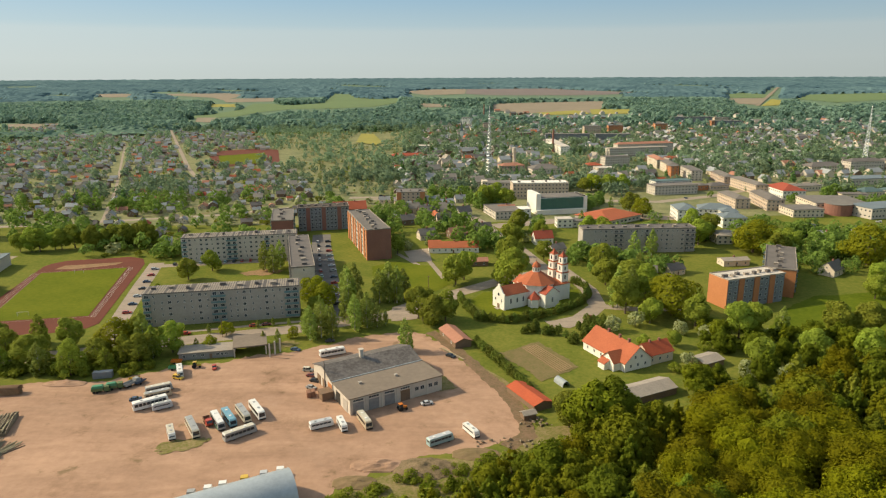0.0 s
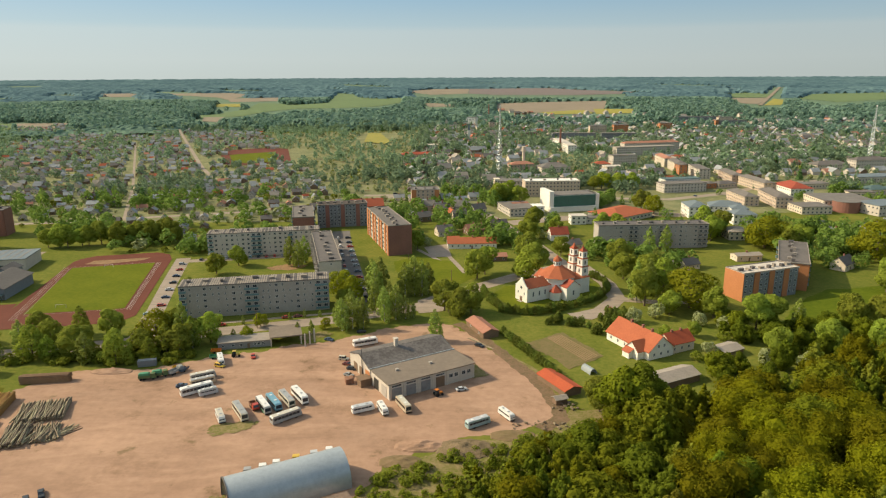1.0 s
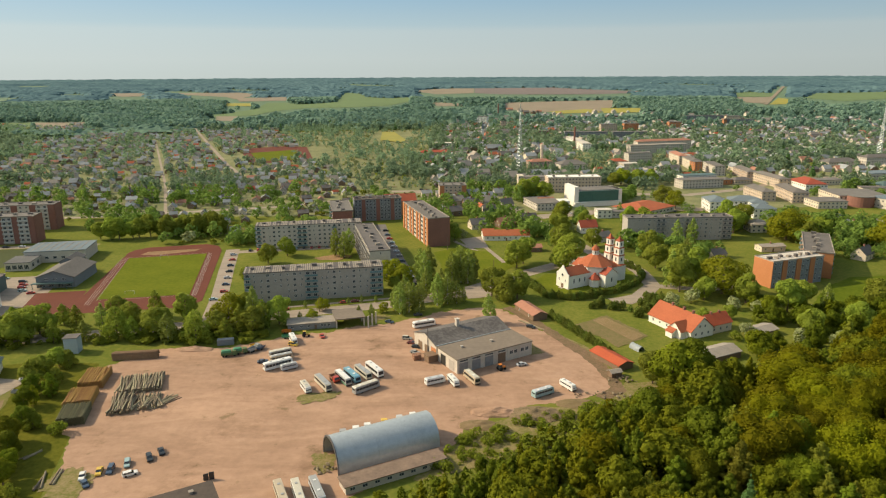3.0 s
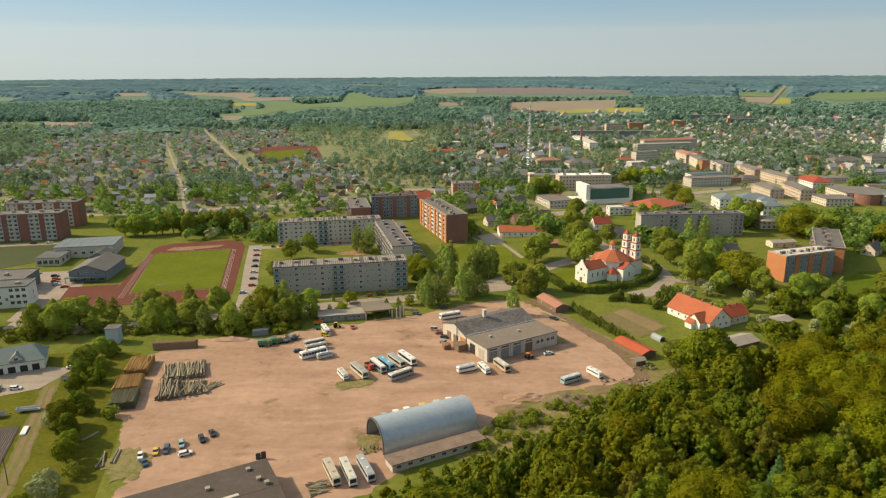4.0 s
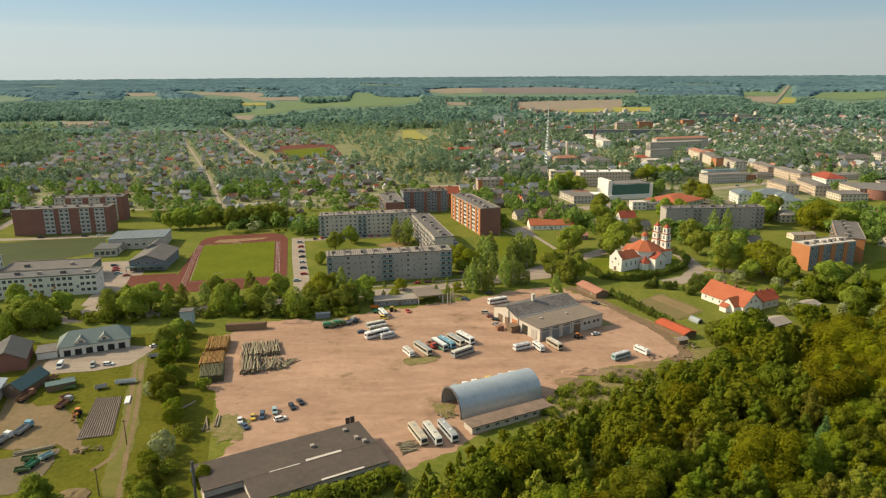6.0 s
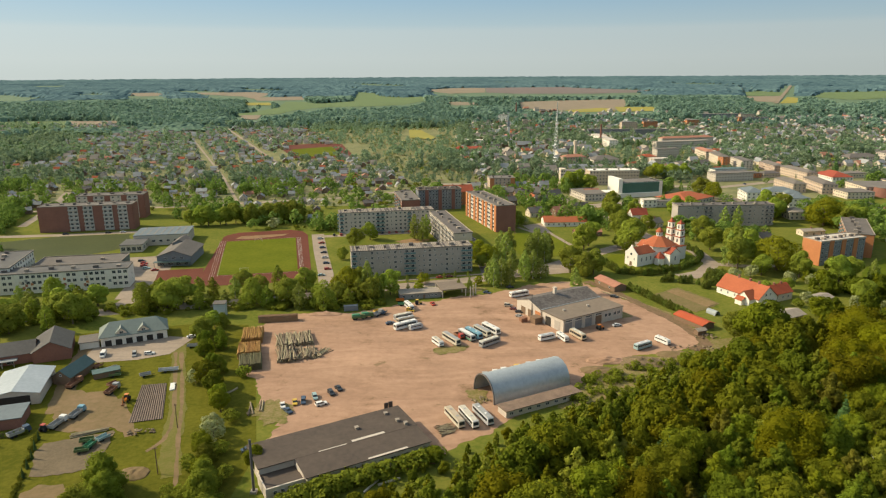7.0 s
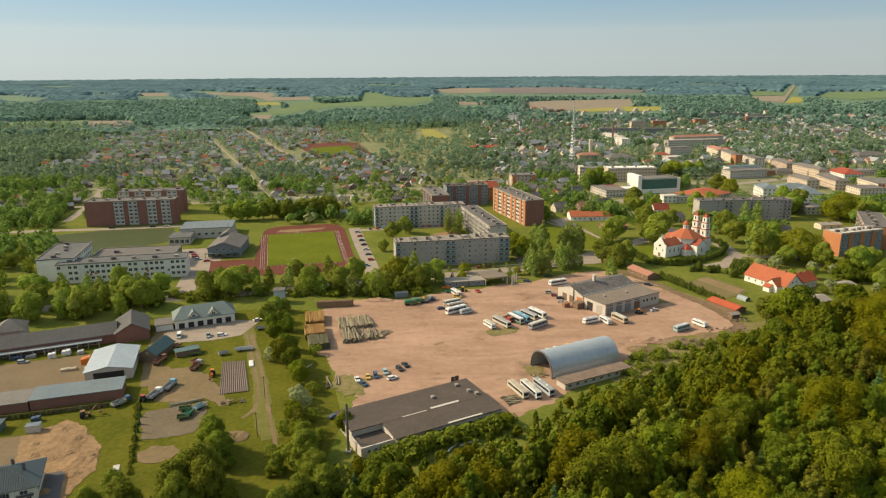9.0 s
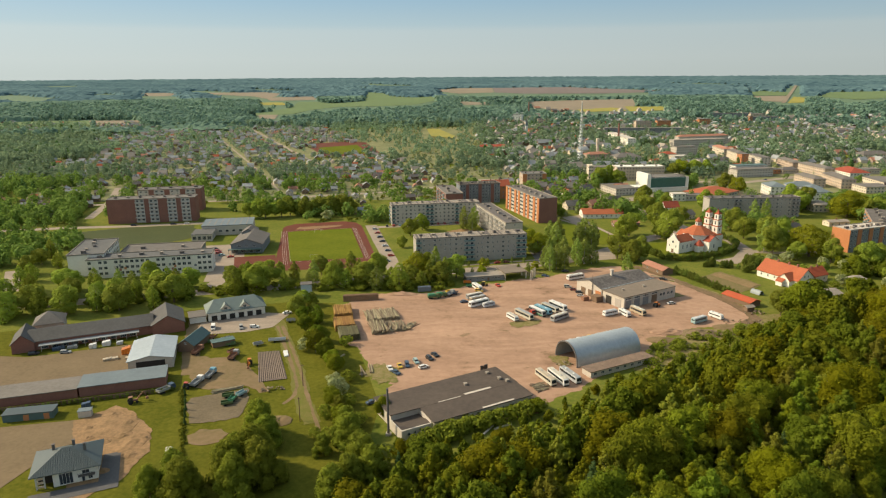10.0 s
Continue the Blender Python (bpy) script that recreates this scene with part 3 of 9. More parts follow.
def put_window(parent, m, w, h, bars=1, name="window"):
    key = (round(w, 1), round(h, 1), bars)
    if key not in WIN:
        WIN[key] = window_mesh(*key)
    ob = new(name, WIN[key])
    ob.parent, ob.matrix_basis = parent, m
    return ob


BALC = {}


def put_balcony(parent, m, w, material):
    key = (round(w, 1), material.name)
    if key not in BALC:
        bm = boxes((-w / 2, -1.15, -0.15, w / 2, 0, 0.0, 1), (-w / 2, -1.15, 0, w / 2, -1.07, 0.95, 0), (-w / 2, -1.07, 0, -w / 2 + 0.08, 0, 0.95, 0), (w / 2 - 0.08, -1.07, 0, w / 2, 0, 0.95, 0))
        me = bpy.data.meshes.new("balcony")
        bm.to_mesh(me)
        bm.free()
        me.materials.append(material), me.materials.append(CONCRETE)
        BALC[key] = me
    ob = new("balcony", BALC[key])
    ob.parent, ob.matrix_basis = parent, m


def faces_of(L, D):
    """Each face of a box building: length and the pose of its lower left corner seen from outside."""
    return {"front": (L, pose(0, 0, 0)), "right": (D, pose(L, 0, 0, 0, 0, 90)), "back": (L, pose(L, D, 0, 0, 0, 180)), "left": (D, pose(0, D, 0, 0, 0, 270))}


def panel_wall(L, D, H, floors, specs, base=1.0, piers=()):
    """A core with proud panels, one for each bay and floor; piers are bays with a thicker plain strip (material 1)."""
    bm = boxes((0, 0, 0, L, D, H))
    for side, spec in specs.items():
        n = len(spec)
        ln, m = faces_of(L, D)[side]
        bw, fh = ln / max(n, 1), (H - base) / floors
        for i, ch in enumerate(spec):
            if ch == "o":
                vs = box(bmesh.new(), i * bw, -0.55, 0, (i + 1) * bw, -0.002, H + 0.3)
                me = bpy.data.meshes.new("tmp")
                vs.to_mesh(me)
                vs.free()
                me.transform(m)
                k = len(bm.faces)
                bm.from_mesh(me)
                bm.faces.ensure_lookup_table()
                for f in bm.faces[k:]:
                    f.material_index = 1
                bpy.data.meshes.remove(me)
                continue
            for fl in range(floors):
                z0 = base + fl * fh
                q = [m @ Vector(p) for p in ((i * bw + 0.03, -0.06, z0 + 0.03), ((i + 1) * bw - 0.03, -0.06, z0 + 0.03), ((i + 1) * bw - 0.03, -0.06, z0 + fh - 0.03), (i * bw + 0.03, -0.06, z0 + fh - 0.03))]
                r = [m @ Vector(p) for p in ((i * bw + 0.03, 0, z0 + 0.03), ((i + 1) * bw - 0.03, 0, z0 + 0.03), ((i + 1) * bw - 0.03, 0, z0 + fh - 0.03), (i * bw + 0.03, 0, z0 + fh - 0.03))]
                a, b = [bm.verts.new(p) for p in q], [bm.verts.new(p) for p in r]
                bm.faces.new(a)
                for k in range(4):
                    bm.faces.new((a[k], b[k], b[(k + 1) % 4], a[(k + 1) % 4]))
    return bm


def block(label, x, y, turn, L, D, H, floors, specs, wall, pier=None, roof=FELT, ribs=False, vents=6, balcony=TEAL, win=(1.5, 1.45), seed=0, roof_label="", group="apartment blocks"):
    rnd = random.Random(seed)
    t = thing("apartment_block", label, "building", x, y, turn, group=group)
    part("wall", panel_wall(L, D, H, floors, specs), [wall, pier or wall], t)
    bm = boxes((-0.35, -0.35, H, L + 0.35, D + 0.35, H + 0.3))
    if ribs:
        n = int(L / 1.1)
        made = [boxes((0, -0.3, 0, 0.66 * L / n, D + 0.3, 0.18)) for _ in range(2)]
        first = [part("roof_sheet", b, m, t) for b, m in zip(made, (RIBL, RIBD))]
        for i in range(n):
            o = first[i] if i < 2 else new("roof_sheet", first[0 if rnd.random() < 0.78 else 1].data)
            o.parent, o.location = t, (i * L / n, 0, H + 0.302)
    else:
        par = bmesh.new()
        rows = [[par.verts.new((x, y, z)) for x, y in ((-0.35 + q, -0.35 + q), (L + 0.35 - q, -0.35 + q), (L + 0.35 - q, D + 0.35 - q), (-0.35 + q, D + 0.35 - q))] for q, z in ((0, H + 0.304), (0, H + 0.75), (0.3, H + 0.75), (0.3, H + 0.304))]
        for a, b in zip(rows[:-1], rows[1:]):
            for k in range(4):
                par.faces.new((a[k], a[(k + 1) % 4], b[(k + 1) % 4], b[k]))
        part("parapet", par, RIBL, t)
    part("roof", bm, roof, t, roof_label)
    for i in range(vents):
        u = (i + 0.5) / vents
        cx, cy = (u * L, D * rnd.uniform(0.35, 0.6)) if L > D else (L * rnd.uniform(0.35, 0.6), u * D)
        sx, sy, sz = rnd.uniform(0.6, 1.5), rnd.uniform(0.6, 1.2), rnd.uniform(0.8, 1.5)
        part("roof_vent", boxes((cx - sx, cy - sy, H + 0.25, cx + sx, cy + sy, H + 0.3 + sz), (cx - sx - 0.12, cy - sy - 0.12, H + 0.3 + sz, cx + sx + 0.12, cy + sy + 0.12, H + 0.45 + sz)), RIBL if i % 2 else RIBD, t)
    base, fh = 1.0, (H - 1.0) / floors
    batch = []
    for side, spec in specs.items():
        ln, m = faces_of(L, D)[side]
        joined = side == "back" or y > 480 or (side == "right" and spec.count("w") > 6)
        bw = ln / max(len(spec), 1)
        for i, ch in enumerate(spec):
            for fl in range(floors):
                c = m @ pose((i + 0.5) * bw, -0.065, base + fl * fh + fh * 0.55)
                if joined:
                    if ch in "wsbg":
                        batch.append((c, min(win[0], bw * 0.8), win[1]))
                        if ch == "b" and side != "back":
                            put_balcony(t, m @ pose((i + 0.5) * bw, -0.065, base + fl * fh + 0.12), bw * 0.96, balcony)
                    continue
                if ch == "w":
                    put_window(t, c, min(win[0], bw * 0.8), win[1])
                elif ch == "s" and rnd.random() < 0.75:
                    put_window(t, c @ pose(rnd.uniform(-0.5, 0.5), 0, 0), win[0] * 0.55, win[1])
                elif ch == "g":
                    put_window(t, c, bw * 0.96, win[1] * 1.1, 3)
                elif ch == "b":
                    put_window(t, c, min(1.9, bw * 0.8), win[1] * 1.1)
                    put_balcony(t, m @ pose((i + 0.5) * bw, -0.065, base + fl * fh + 0.12), bw * 0.96, balcony)
    window_row(t, batch)
    return t


block("grey concrete panel apartment block with pale ribbed roof", -140.5, 298, 10.5, 71.5, 12, 16.0, 5,
      {"front": "bsswssswsbbsswsswssbb", "back": "wwbwwbwwbwwbwwbwwbww", "left": ".s.", "right": ".s."}, CONCRETE, roof=RIBD, ribs=True, vents=9, seed=1, roof_label="ribbed roof of pale and dark sheets")
block("pale panel apartment block with rows of balconies", -80.5, 343, 13.6, 12, 74, 15.7, 5,
      {"left": "bwbbwbbwbbwbbwbbwbbwb", "right": "wbwwbwwbwwbwwbwwbw", "front": ".s."}, PALE, roof=RIBD, vents=8, balcony=GREYBAL, seed=2, roof_label="dark felt roof")
block("pale concrete panel apartment block with teal balconies", -164.5, 410, 10.5, 71, 12, 15.7, 5,
      {"front": "bwswwswwbbwswwwbwswwb", "back": "wwbwwbwwbwwbwwbwwb", "left": ".b.", "right": ".s."}, PALE, roof=RIBD, ribs=True, vents=7, seed=3)
stair_block = block("orange and dark brick apartment block with glazed stair strips", -48, 414, 18.0, 15, 66, 19.5, 6,
      {"left": "ogoggogoggogoggogo", "right": "owwowwowwowwowwo", "front": "....", "back": "...."}, PALE, pier=ORANGE, roof=SLATE, vents=12, balcony=GREYBAL, seed=4)
part("end_wall", boxes((-0.2, -0.42, 0, 15.2, -0.07, 19.7)), BRICK, stair_block, "plain dark brick end wall")
block("grey and red brick apartment block", -109, 497, 12.5, 38, 14, 17.5, 6,
      {"front": "wwowwwowwwoww", "back": "wwowwwowwwoww"}, BLUEGREY, pier=BRICK, vents=7, seed=5)
block("red brick apartment block with a grey roof", -121.5, 466, 12.0, 15, 44, 14.5, 5,
      {"left": "wwbwwbwwbww", "right": "wwbwwbwwbww", "front": "...."}, BRICK, roof=SLATE, vents=5, seed=6)
block("grey concrete panel apartment block with stacked balconies", 91.7, 428.5, 2.7, 75, 12, 16.0, 5,
      {"front": "..sswsbbsswsbbsswsswbb", "back": "wwbwwbwwbwwbwwbwwbww", "left": "..", "right": ".s."}, CONCRETE, roof=RIBD, vents=9, balcony=GREYBAL, seed=7)
orange_block = block("orange brick apartment block with blue-grey panels", 142, 319.5, 19.5, 36, 13, 14.8, 5,
      {"front": "wwowwowwoww", "left": "...", "back": "wwbwwbwwbww"}, BLUEGREY, pier=ORANGE, roof=PALE, vents=8, seed=8)
part("end_wall", boxes((-0.45, -0.3, 0, -0.07, 13.3, 15.0)), ORANGE, orange_block, "plain orange brick end wall")
block("orange brick apartment block with dark ribbed roof", 171, 343, -26, 15, 52, 14.8, 5,
      {"right": "wwbwwbwwbwwbww", "left": "wwbwwbwwbwwbww", "front": "...."}, ORANGE, roof=SLATE, vents=9, seed=9)
block("red brick apartment block with white balcony strips", -392.5, 419.5, 9.5, 67, 14, 19.2, 6,
      {"front": "oooooobbobboobbobbo", "left": "oooo", "right": "oooo", "back": "wwbwwbwwbww"}, PALE, pier=BRICK, roof=SLATE, vents=7, balcony=FRAME, seed=10)
block("red brick apartment block behind another", -388, 466, 9.5, 52, 14, 19.2, 6,
      {"front": "wwobbowwobbo", "left": "oooo", "right": "oooo", "back": "wwbwwbww"}, PALE, pier=BRICK, roof=SLATE, vents=5, balcony=FRAME, seed=11)
# the school: a long wing, a tall end wing and a gymnasium
school_wing = block("white school building with rows of dark windows", -332, 269, 12, 70, 13, 11.0, 3,
      {"front": "w.ww.wwwwwww.ww.wwww.www", "back": "wwwwwwwwwwwwwww", "right": "..s."}, WHITE, roof=GREYFELT, vents=6, win=(1.9, 1.7), seed=12, group="school wings")
for i, (px0, pz, m) in enumerate(((16, 2.6, ORANGE), (17.4, 3.9, RUSTY), (14.6, 5.6, CREAM), (17.4, 6.4, BLUEGREY), (20.2, 4.6, ORANGE), (46.6, 2.6, RUSTY), (48, 4.2, ORANGE), (45.2, 5.4, BLUEGREY), (48, 6.8, CREAM), (36.6, 3.4, RUSTY), (36.6, 6.4, ORANGE), (59.6, 4.0, BLUEGREY))):
    part("mosaic_panel", boxes((px0, -0.12, pz, px0 + 1.3, -0.066, pz + 1.5)), m, school_wing, "faded coloured facade panel")
block("white four-storey end wing of a school", -345, 272.6, 13.4, 20, 39, 13.0, 4,
      {"front": "....", "right": "wwwwwwwwww", "left": "wwwwwwwwww"}, WHITE, roof=GREYFELT, vents=5, win=(1.8, 1.6), seed=13, group="school wings")
block("grey-green school gymnasium with a flat roof", -326, 298, 10, 48, 20, 8.0, 1,
      {"front": "......", "back": "gggggg", "right": "..."}, GREENROOF, roof=SLATE, vents=2, seed=14, group="school wings")


# ---- gabled and hipped houses ----
def gable_roof(L, D, H, rise, over=0.4, th=0.22):
    """Two slabs that meet in a ridge along x."""
    bm = bmesh.new()
    s = rise / (D / 2)
    for sign in (1, -1):
        yo, yr = (-over, D / 2) if sign == 1 else (D + over, D / 2)
        zo, zr = H - over * s + 0.02, H + rise + 0.02
        lo = [bm.verts.new(p) for p in ((-over, yo, zo), (L + over, yo, zo), (L + over, yr, zr), (-over, yr, zr))]
        hi = [bm.verts.new((v.co.x, v.co.y, v.co.z + th)) for v in lo]
        bm.faces.new(hi), bm.faces.new(lo[::-1])
        for i in range(4):
            bm.faces.new((lo[i], lo[(i + 1) % 4], hi[(i + 1) % 4], hi[i]))
    bmesh.ops.recalc_face_normals(bm, faces=bm.faces[:])
    return bm


def gable_body(L, D, H, rise):
    bm = bmesh.new()
    a = [bm.verts.new((0, y, z)) for y, z in ((0, 0), (D, 0), (D, H), (D / 2, H + rise), (0, H))]
    b = [bm.verts.new((L, v.co.y, v.co.z)) for v in a]
    bm.faces.new(a[::-1]), bm.faces.new(b)
    for i in range(5):
        bm.faces.new((a[i], a[(i + 1) % 5], b[(i + 1) % 5], b[i]))
    bmesh.ops.recalc_face_normals(bm, faces=bm.faces[:])
    return bm


def hip_roof(L, D, H, rise, over=0.6, ridge=None):
    if D > L:
        bm = hip_roof(D, L, H, rise, over)
        bmesh.ops.transform(bm, matrix=pose(L, 0, 0, 0, 0, 90), verts=bm.verts[:])
        return bm
    bm = bmesh.new()
    r = (L - D) / 2 if ridge is None else ridge
    c = [bm.verts.new(p) for p in ((-over, -over, H), (L + over, -over, H), (L + over, D + over, H), (-over, D + over, H))]
    d = [bm.verts.new((v.co.x, v.co.y, H + 0.2)) for v in c]
    e = [bm.verts.new((L / 2 - r, D / 2, H + rise)), bm.verts.new((L / 2 + r, D / 2, H + rise))]
    bm.faces.new(c[::-1])
    for i in range(4):
        bm.faces.new((c[i], c[(i + 1) % 4], d[(i + 1) % 4], d[i]))
    bm.faces.new((d[0], d[1], e[1], e[0])), bm.faces.new((d[1], d[2], e[1])), bm.faces.new((d[2], d[3], e[0], e[1])), bm.faces.new((d[3], d[0], e[0]))
    return bm


def house(label, x, y, turn, L, D, H, rise, wall, roof, wins=3, chimneys=1, hip=False, name="house", category="house", group="", floors=1, door=True, win=(1.1, 1.3), sides=("front", "back")):
    t = thing(name, label, category, x, y, turn, group=group)
    if hip:
        part("wall", boxes((0, 0, 0, L, D, H)), wall, t)
        part("roof", hip_roof(L, D, H, rise), roof, t)
    else:
        part("wall", gable_body(L, D, H, rise), wall, t)
        part("roof", gable_roof(L, D, H, rise), roof, t)
    for i in range(chimneys):
        cx = L * (i + 1) / (chimneys + 1)
        part("chimney", boxes((cx - 0.4, D / 2 - 0.4, H + rise - 0.8, cx + 0.4, D / 2 + 0.4, H + rise + 1.1), (cx - 0.5, D / 2 - 0.5, H + rise + 1.1, cx + 0.5, D / 2 + 0.5, H + rise + 1.25)), BRICK, t)
    rows = []
    for side in sides:
        ln, m = faces_of(L, D)[side]
        for fl in range(floors):
            for i in range(wins):
                rows.append((m @ pose(ln * (i + 0.5) / wins, -0.004, H * (fl + 0.55) / floors), min(win[0], ln / wins * 0.7), win[1]))
    for side in ("left", "right"):
        ln, m = faces_of(L, D)[side]
        if not hip and rise > 1.6:
            rows.append((m @ pose(ln / 2, -0.004, H + rise * 0.3), 0.9, 1.0))
        if "front" in sides:
            rows += [(m @ pose(ln * 0.3, -0.004, H * 0.55 / floors), 1.0, 1.2), (m @ pose(ln * 0.7, -0.004, H * 0.55 / floors), 1.0, 1.2)]
    if y > 500:
        window_row(t, rows)
    else:
        for m, w_, h_ in rows:
            put_window(t, m, w_, h_)
    if door:
        part("door", boxes((L * 0.46, -0.09, 0, L * 0.46 + 1.0, -0.003, 2.05)), WOOD, t)
    return t
# ---- the church ----
def prism(n, r0, r1, z0, z1, cx=0.0, cy=0.0, turn=0.0, cap=True, bm=None):
    """An n-sided frustum."""
    bm = bm or bmesh.new()
    a, b = [], []
    for i in range(n):
        w = 2 * math.pi * (i + 0.5) / n + radians(turn)
        a.append(bm.verts.new((cx + r0 * math.cos(w), cy + r0 * math.sin(w), z0)))
        if r1 > 0.01:
            b.append(bm.verts.new((cx + r1 * math.cos(w), cy + r1 * math.sin(w), z1)))
    if r1 <= 0.01:
        top = bm.verts.new((cx, cy, z1))
        for i in range(n):
            bm.faces.new((a[i], a[(i + 1) % n], top))
    else:
        for i in range(n):
            bm.faces.new((a[i], a[(i + 1) % n], b[(i + 1) % n], b[i]))
        if cap:
            bm.faces.new(b)
    bm.faces.new(a[::-1])
    return bm


church = thing("church", "white plastered church with red tiled roofs and two towers", "church", 28.2, 322.8, 31)
NAVE = gable_body(17, 9.4, 7.6, 3.6)
bmesh.ops.translate(NAVE, verts=NAVE.verts[:], vec=(0, -4.7, 0))
part("nave", NAVE, WHITE, church)
bm = gable_roof(17, 9.4, 7.6, 3.6, over=0.25)
bmesh.ops.translate(bm, verts=bm.verts[:], vec=(0.5, -4.7, 0))
part("nave_roof", bm, TILE, church, "red tiled roof")
bm = bmesh.new()
GF = [(-5.0, 0), (5.0, 0), (5.0, 8.4), (4.2, 8.4), (0.8, 11.9), (0.8, 12.7), (-0.8, 12.7), (-0.8, 11.9), (-4.2, 8.4), (-5.0, 8.4)]
front, behind = [bm.verts.new((-0.25, y, z)) for y, z in GF], [bm.verts.new((0.3, y, z)) for y, z in GF]
bm.faces.new(front[::-1]), bm.faces.new(behind)
for i in range(len(GF)):
    bm.faces.new((front[i], front[(i + 1) % 10], behind[(i + 1) % 10], behind[i]))
part("gable_front", bm, WHITE, church, "white pointed gable")
part("door", boxes((-0.4, -0.9, 0, -0.26, 0.9, 2.6)), WOOD, church, "brown wooden door")
part("doorstep", boxes((-2.0, -1.6, 0, -0.26, 1.6, 0.25)), CONCRETE, church)
bm = bmesh.new()
bmesh.ops.create_cone(bm, cap_ends=True, segments=14, radius1=0.75, radius2=0.75, depth=0.12, matrix=Matrix.Translation((-0.33, 0, 7.4)) @ Matrix.Rotation(radians(90), 4, "Y"))
part("round_window", bm, GLASS, church)
for yy in (-2.6, 2.6):
    put_window(church, pose(-0.27, yy, 4.6, 0, 0, 270), 0.8, 1.5)
part("crossing", prism(8, 9.6, 9.6, 0, 10.8, 23.5, 0), WHITE, church, "octagonal white drum")
part("dome_roof", prism(8, 10.6, 2.6, 10.8, 15.8, 23.5, 0), TILE, church, "eight-sided red tiled roof")
part("dome_cornice", prism(8, 10.2, 10.2, 10.2, 10.78, 23.5, 0), WHITE, church)
part("lantern", prism(8, 2.0, 2.0, 15.8, 18.4, 23.5, 0), WHITE, church, "white lantern with openings")
for k in range(8):
    w = math.pi * 2 * k / 8
    put_window(church, pose(23.5 + 1.9 * math.cos(w), 1.9 * math.sin(w), 17.1, 0, 0, math.degrees(w) + 90), 0.7, 1.5, 0)
bm = prism(8, 2.5, 2.0, 18.4, 19.6, 23.5, 0)
prism(8, 2.0, 0.25, 19.6, 21.2, 23.5, 0, bm=bm)
part("lantern_roof", bm, TILE, church, "small red domed cap")
part("cross", boxes((23.45, -0.05, 21.2, 23.55, 0.05, 22.8), (23.45, -0.4, 22.1, 23.55, 0.4, 22.25)), RIBD, church)
for sgn, nm in ((-1, "transept"), (1, "transept")):
    body = gable_body(13.5, 9.0, 7.4, 3.2)
    roof = gable_roof(13.5, 9.0, 7.4, 3.2, over=0.3)
    mm = pose(23.5 + 4.5, 0, 0, 0, 0, 90) if sgn > 0 else pose(23.5 - 4.5, 0, 0, 0, 0, 270)
    mm = mm if sgn > 0 else pose(23.5 - 4.5, 0, 0, 0, 0, 270)
    for b2, n2, m2 in ((body, "transept", WHITE), (roof, "transept_roof", TILE)):
        bmesh.ops.transform(b2, matrix=mm, verts=b2.verts[:])
        part(n2, b2, m2, church)
    put_window(church, pose(23.5, sgn * 13.57, 4.2, 0, 0, 0 if sgn < 0 else 180), 1.1, 2.6)
for sgn in (-1, 1):
    part("side_chapel", prism(6, 3.1, 3.1, 0, 4.4, 16.5, sgn * 7.6), WHITE, church)
    part("side_chapel_roof", prism(6, 3.6, 0.2, 4.4, 8.0, 16.5, sgn * 7.6), TILE, church)
    for xx in (4.0, 8.0, 11.8):
        put_window(church, pose(xx, sgn * 4.71, 4.2, 0, 0, 0 if sgn < 0 else 180), 1.0, 2.6)
part("east_wing", boxes((30, -7.2, 0, 40.5, 7.2, 8.6)), WHITE, church)
bm = hip_roof(10.5, 14.4, 8.6, 1.6, over=0.3, ridge=2)
bmesh.ops.translate(bm, verts=bm.verts[:], vec=(30, -7.2, 0))
part("east_roof", bm, TILE, church)
for sgn in (-1, 1):
    cy = sgn * 3.6
    cx = 38.2
    tw = part("tower", boxes((cx - 2.2, cy - 2.2, 0, cx + 2.2, cy + 2.2, 14.0), (cx - 1.95, cy - 1.95, 14.5, cx + 1.95, cy + 1.95, 18.4), (cx - 1.6, cy - 1.6, 18.9, cx + 1.6, cy + 1.6, 22.4)), WHITE, church, "white tower in three stages")
    for rr, z0, z1 in ((2.5, 14.0, 14.5), (2.25, 18.4, 18.9), (1.85, 22.4, 22.75)):
        part("cornice", boxes((cx - rr, cy - rr, z0, cx + rr, cy + rr, z1)), TILE, tw, "red tiled cornice")
    part("spire", prism(4, 2.3, 0.9, 22.75, 23.9, cx, cy), TILE, tw)
    part("finial", prism(4, 0.9, 0.05, 23.9, 25.6, cx, cy), TILE, tw)
    for face in range(4):
        for zz, rr in ((16.4, 1.96), (20.6, 1.61), (11.8, 2.21)):
            put_window(tw, pose(cx, cy, zz, 0, 0, 90 * face) @ pose(0, -rr, 0), 1.1, 2.2, 0, "tower_opening")

# ---- the long white house with a red roof, and its wing ----
big = thing("house", "long white house with a steep red tiled roof", "house", 60.3, 270.0, -64)
part("wall", gable_body(26.5, 13.5, 3.9, 5.6), WHITE, big)
part("roof", gable_roof(26.5, 13.5, 3.9, 5.6, over=0.55), TILE, big, "red tiled gable roof")
for i in range(5):
    put_window(big, pose(3 + i * 4.4, -0.004, 2.0), 1.0, 1.3)
ln, m = faces_of(26.5, 13.5)["right"]
for yy, zz in ((3, 2), (6.7, 2), (10.5, 2), (5.2, 5.4), (8.3, 5.4)):
    put_window(big, m @ pose(yy, -0.004, zz), 1.0, 1.3)
for cx in (8.0, 15.0, 20.5):
    part("chimney", boxes((cx - 0.45, 6.3, 8.8, cx + 0.45, 7.2, 10.7), (cx - 0.55, 6.2, 10.7, cx + 0.55, 7.3, 10.9)), BRICK, big)
gb, gr = gable_body(6.0, 7.5, 3.6, 3.4), gable_roof(6.0, 7.5, 3.6, 3.4, over=0.4)
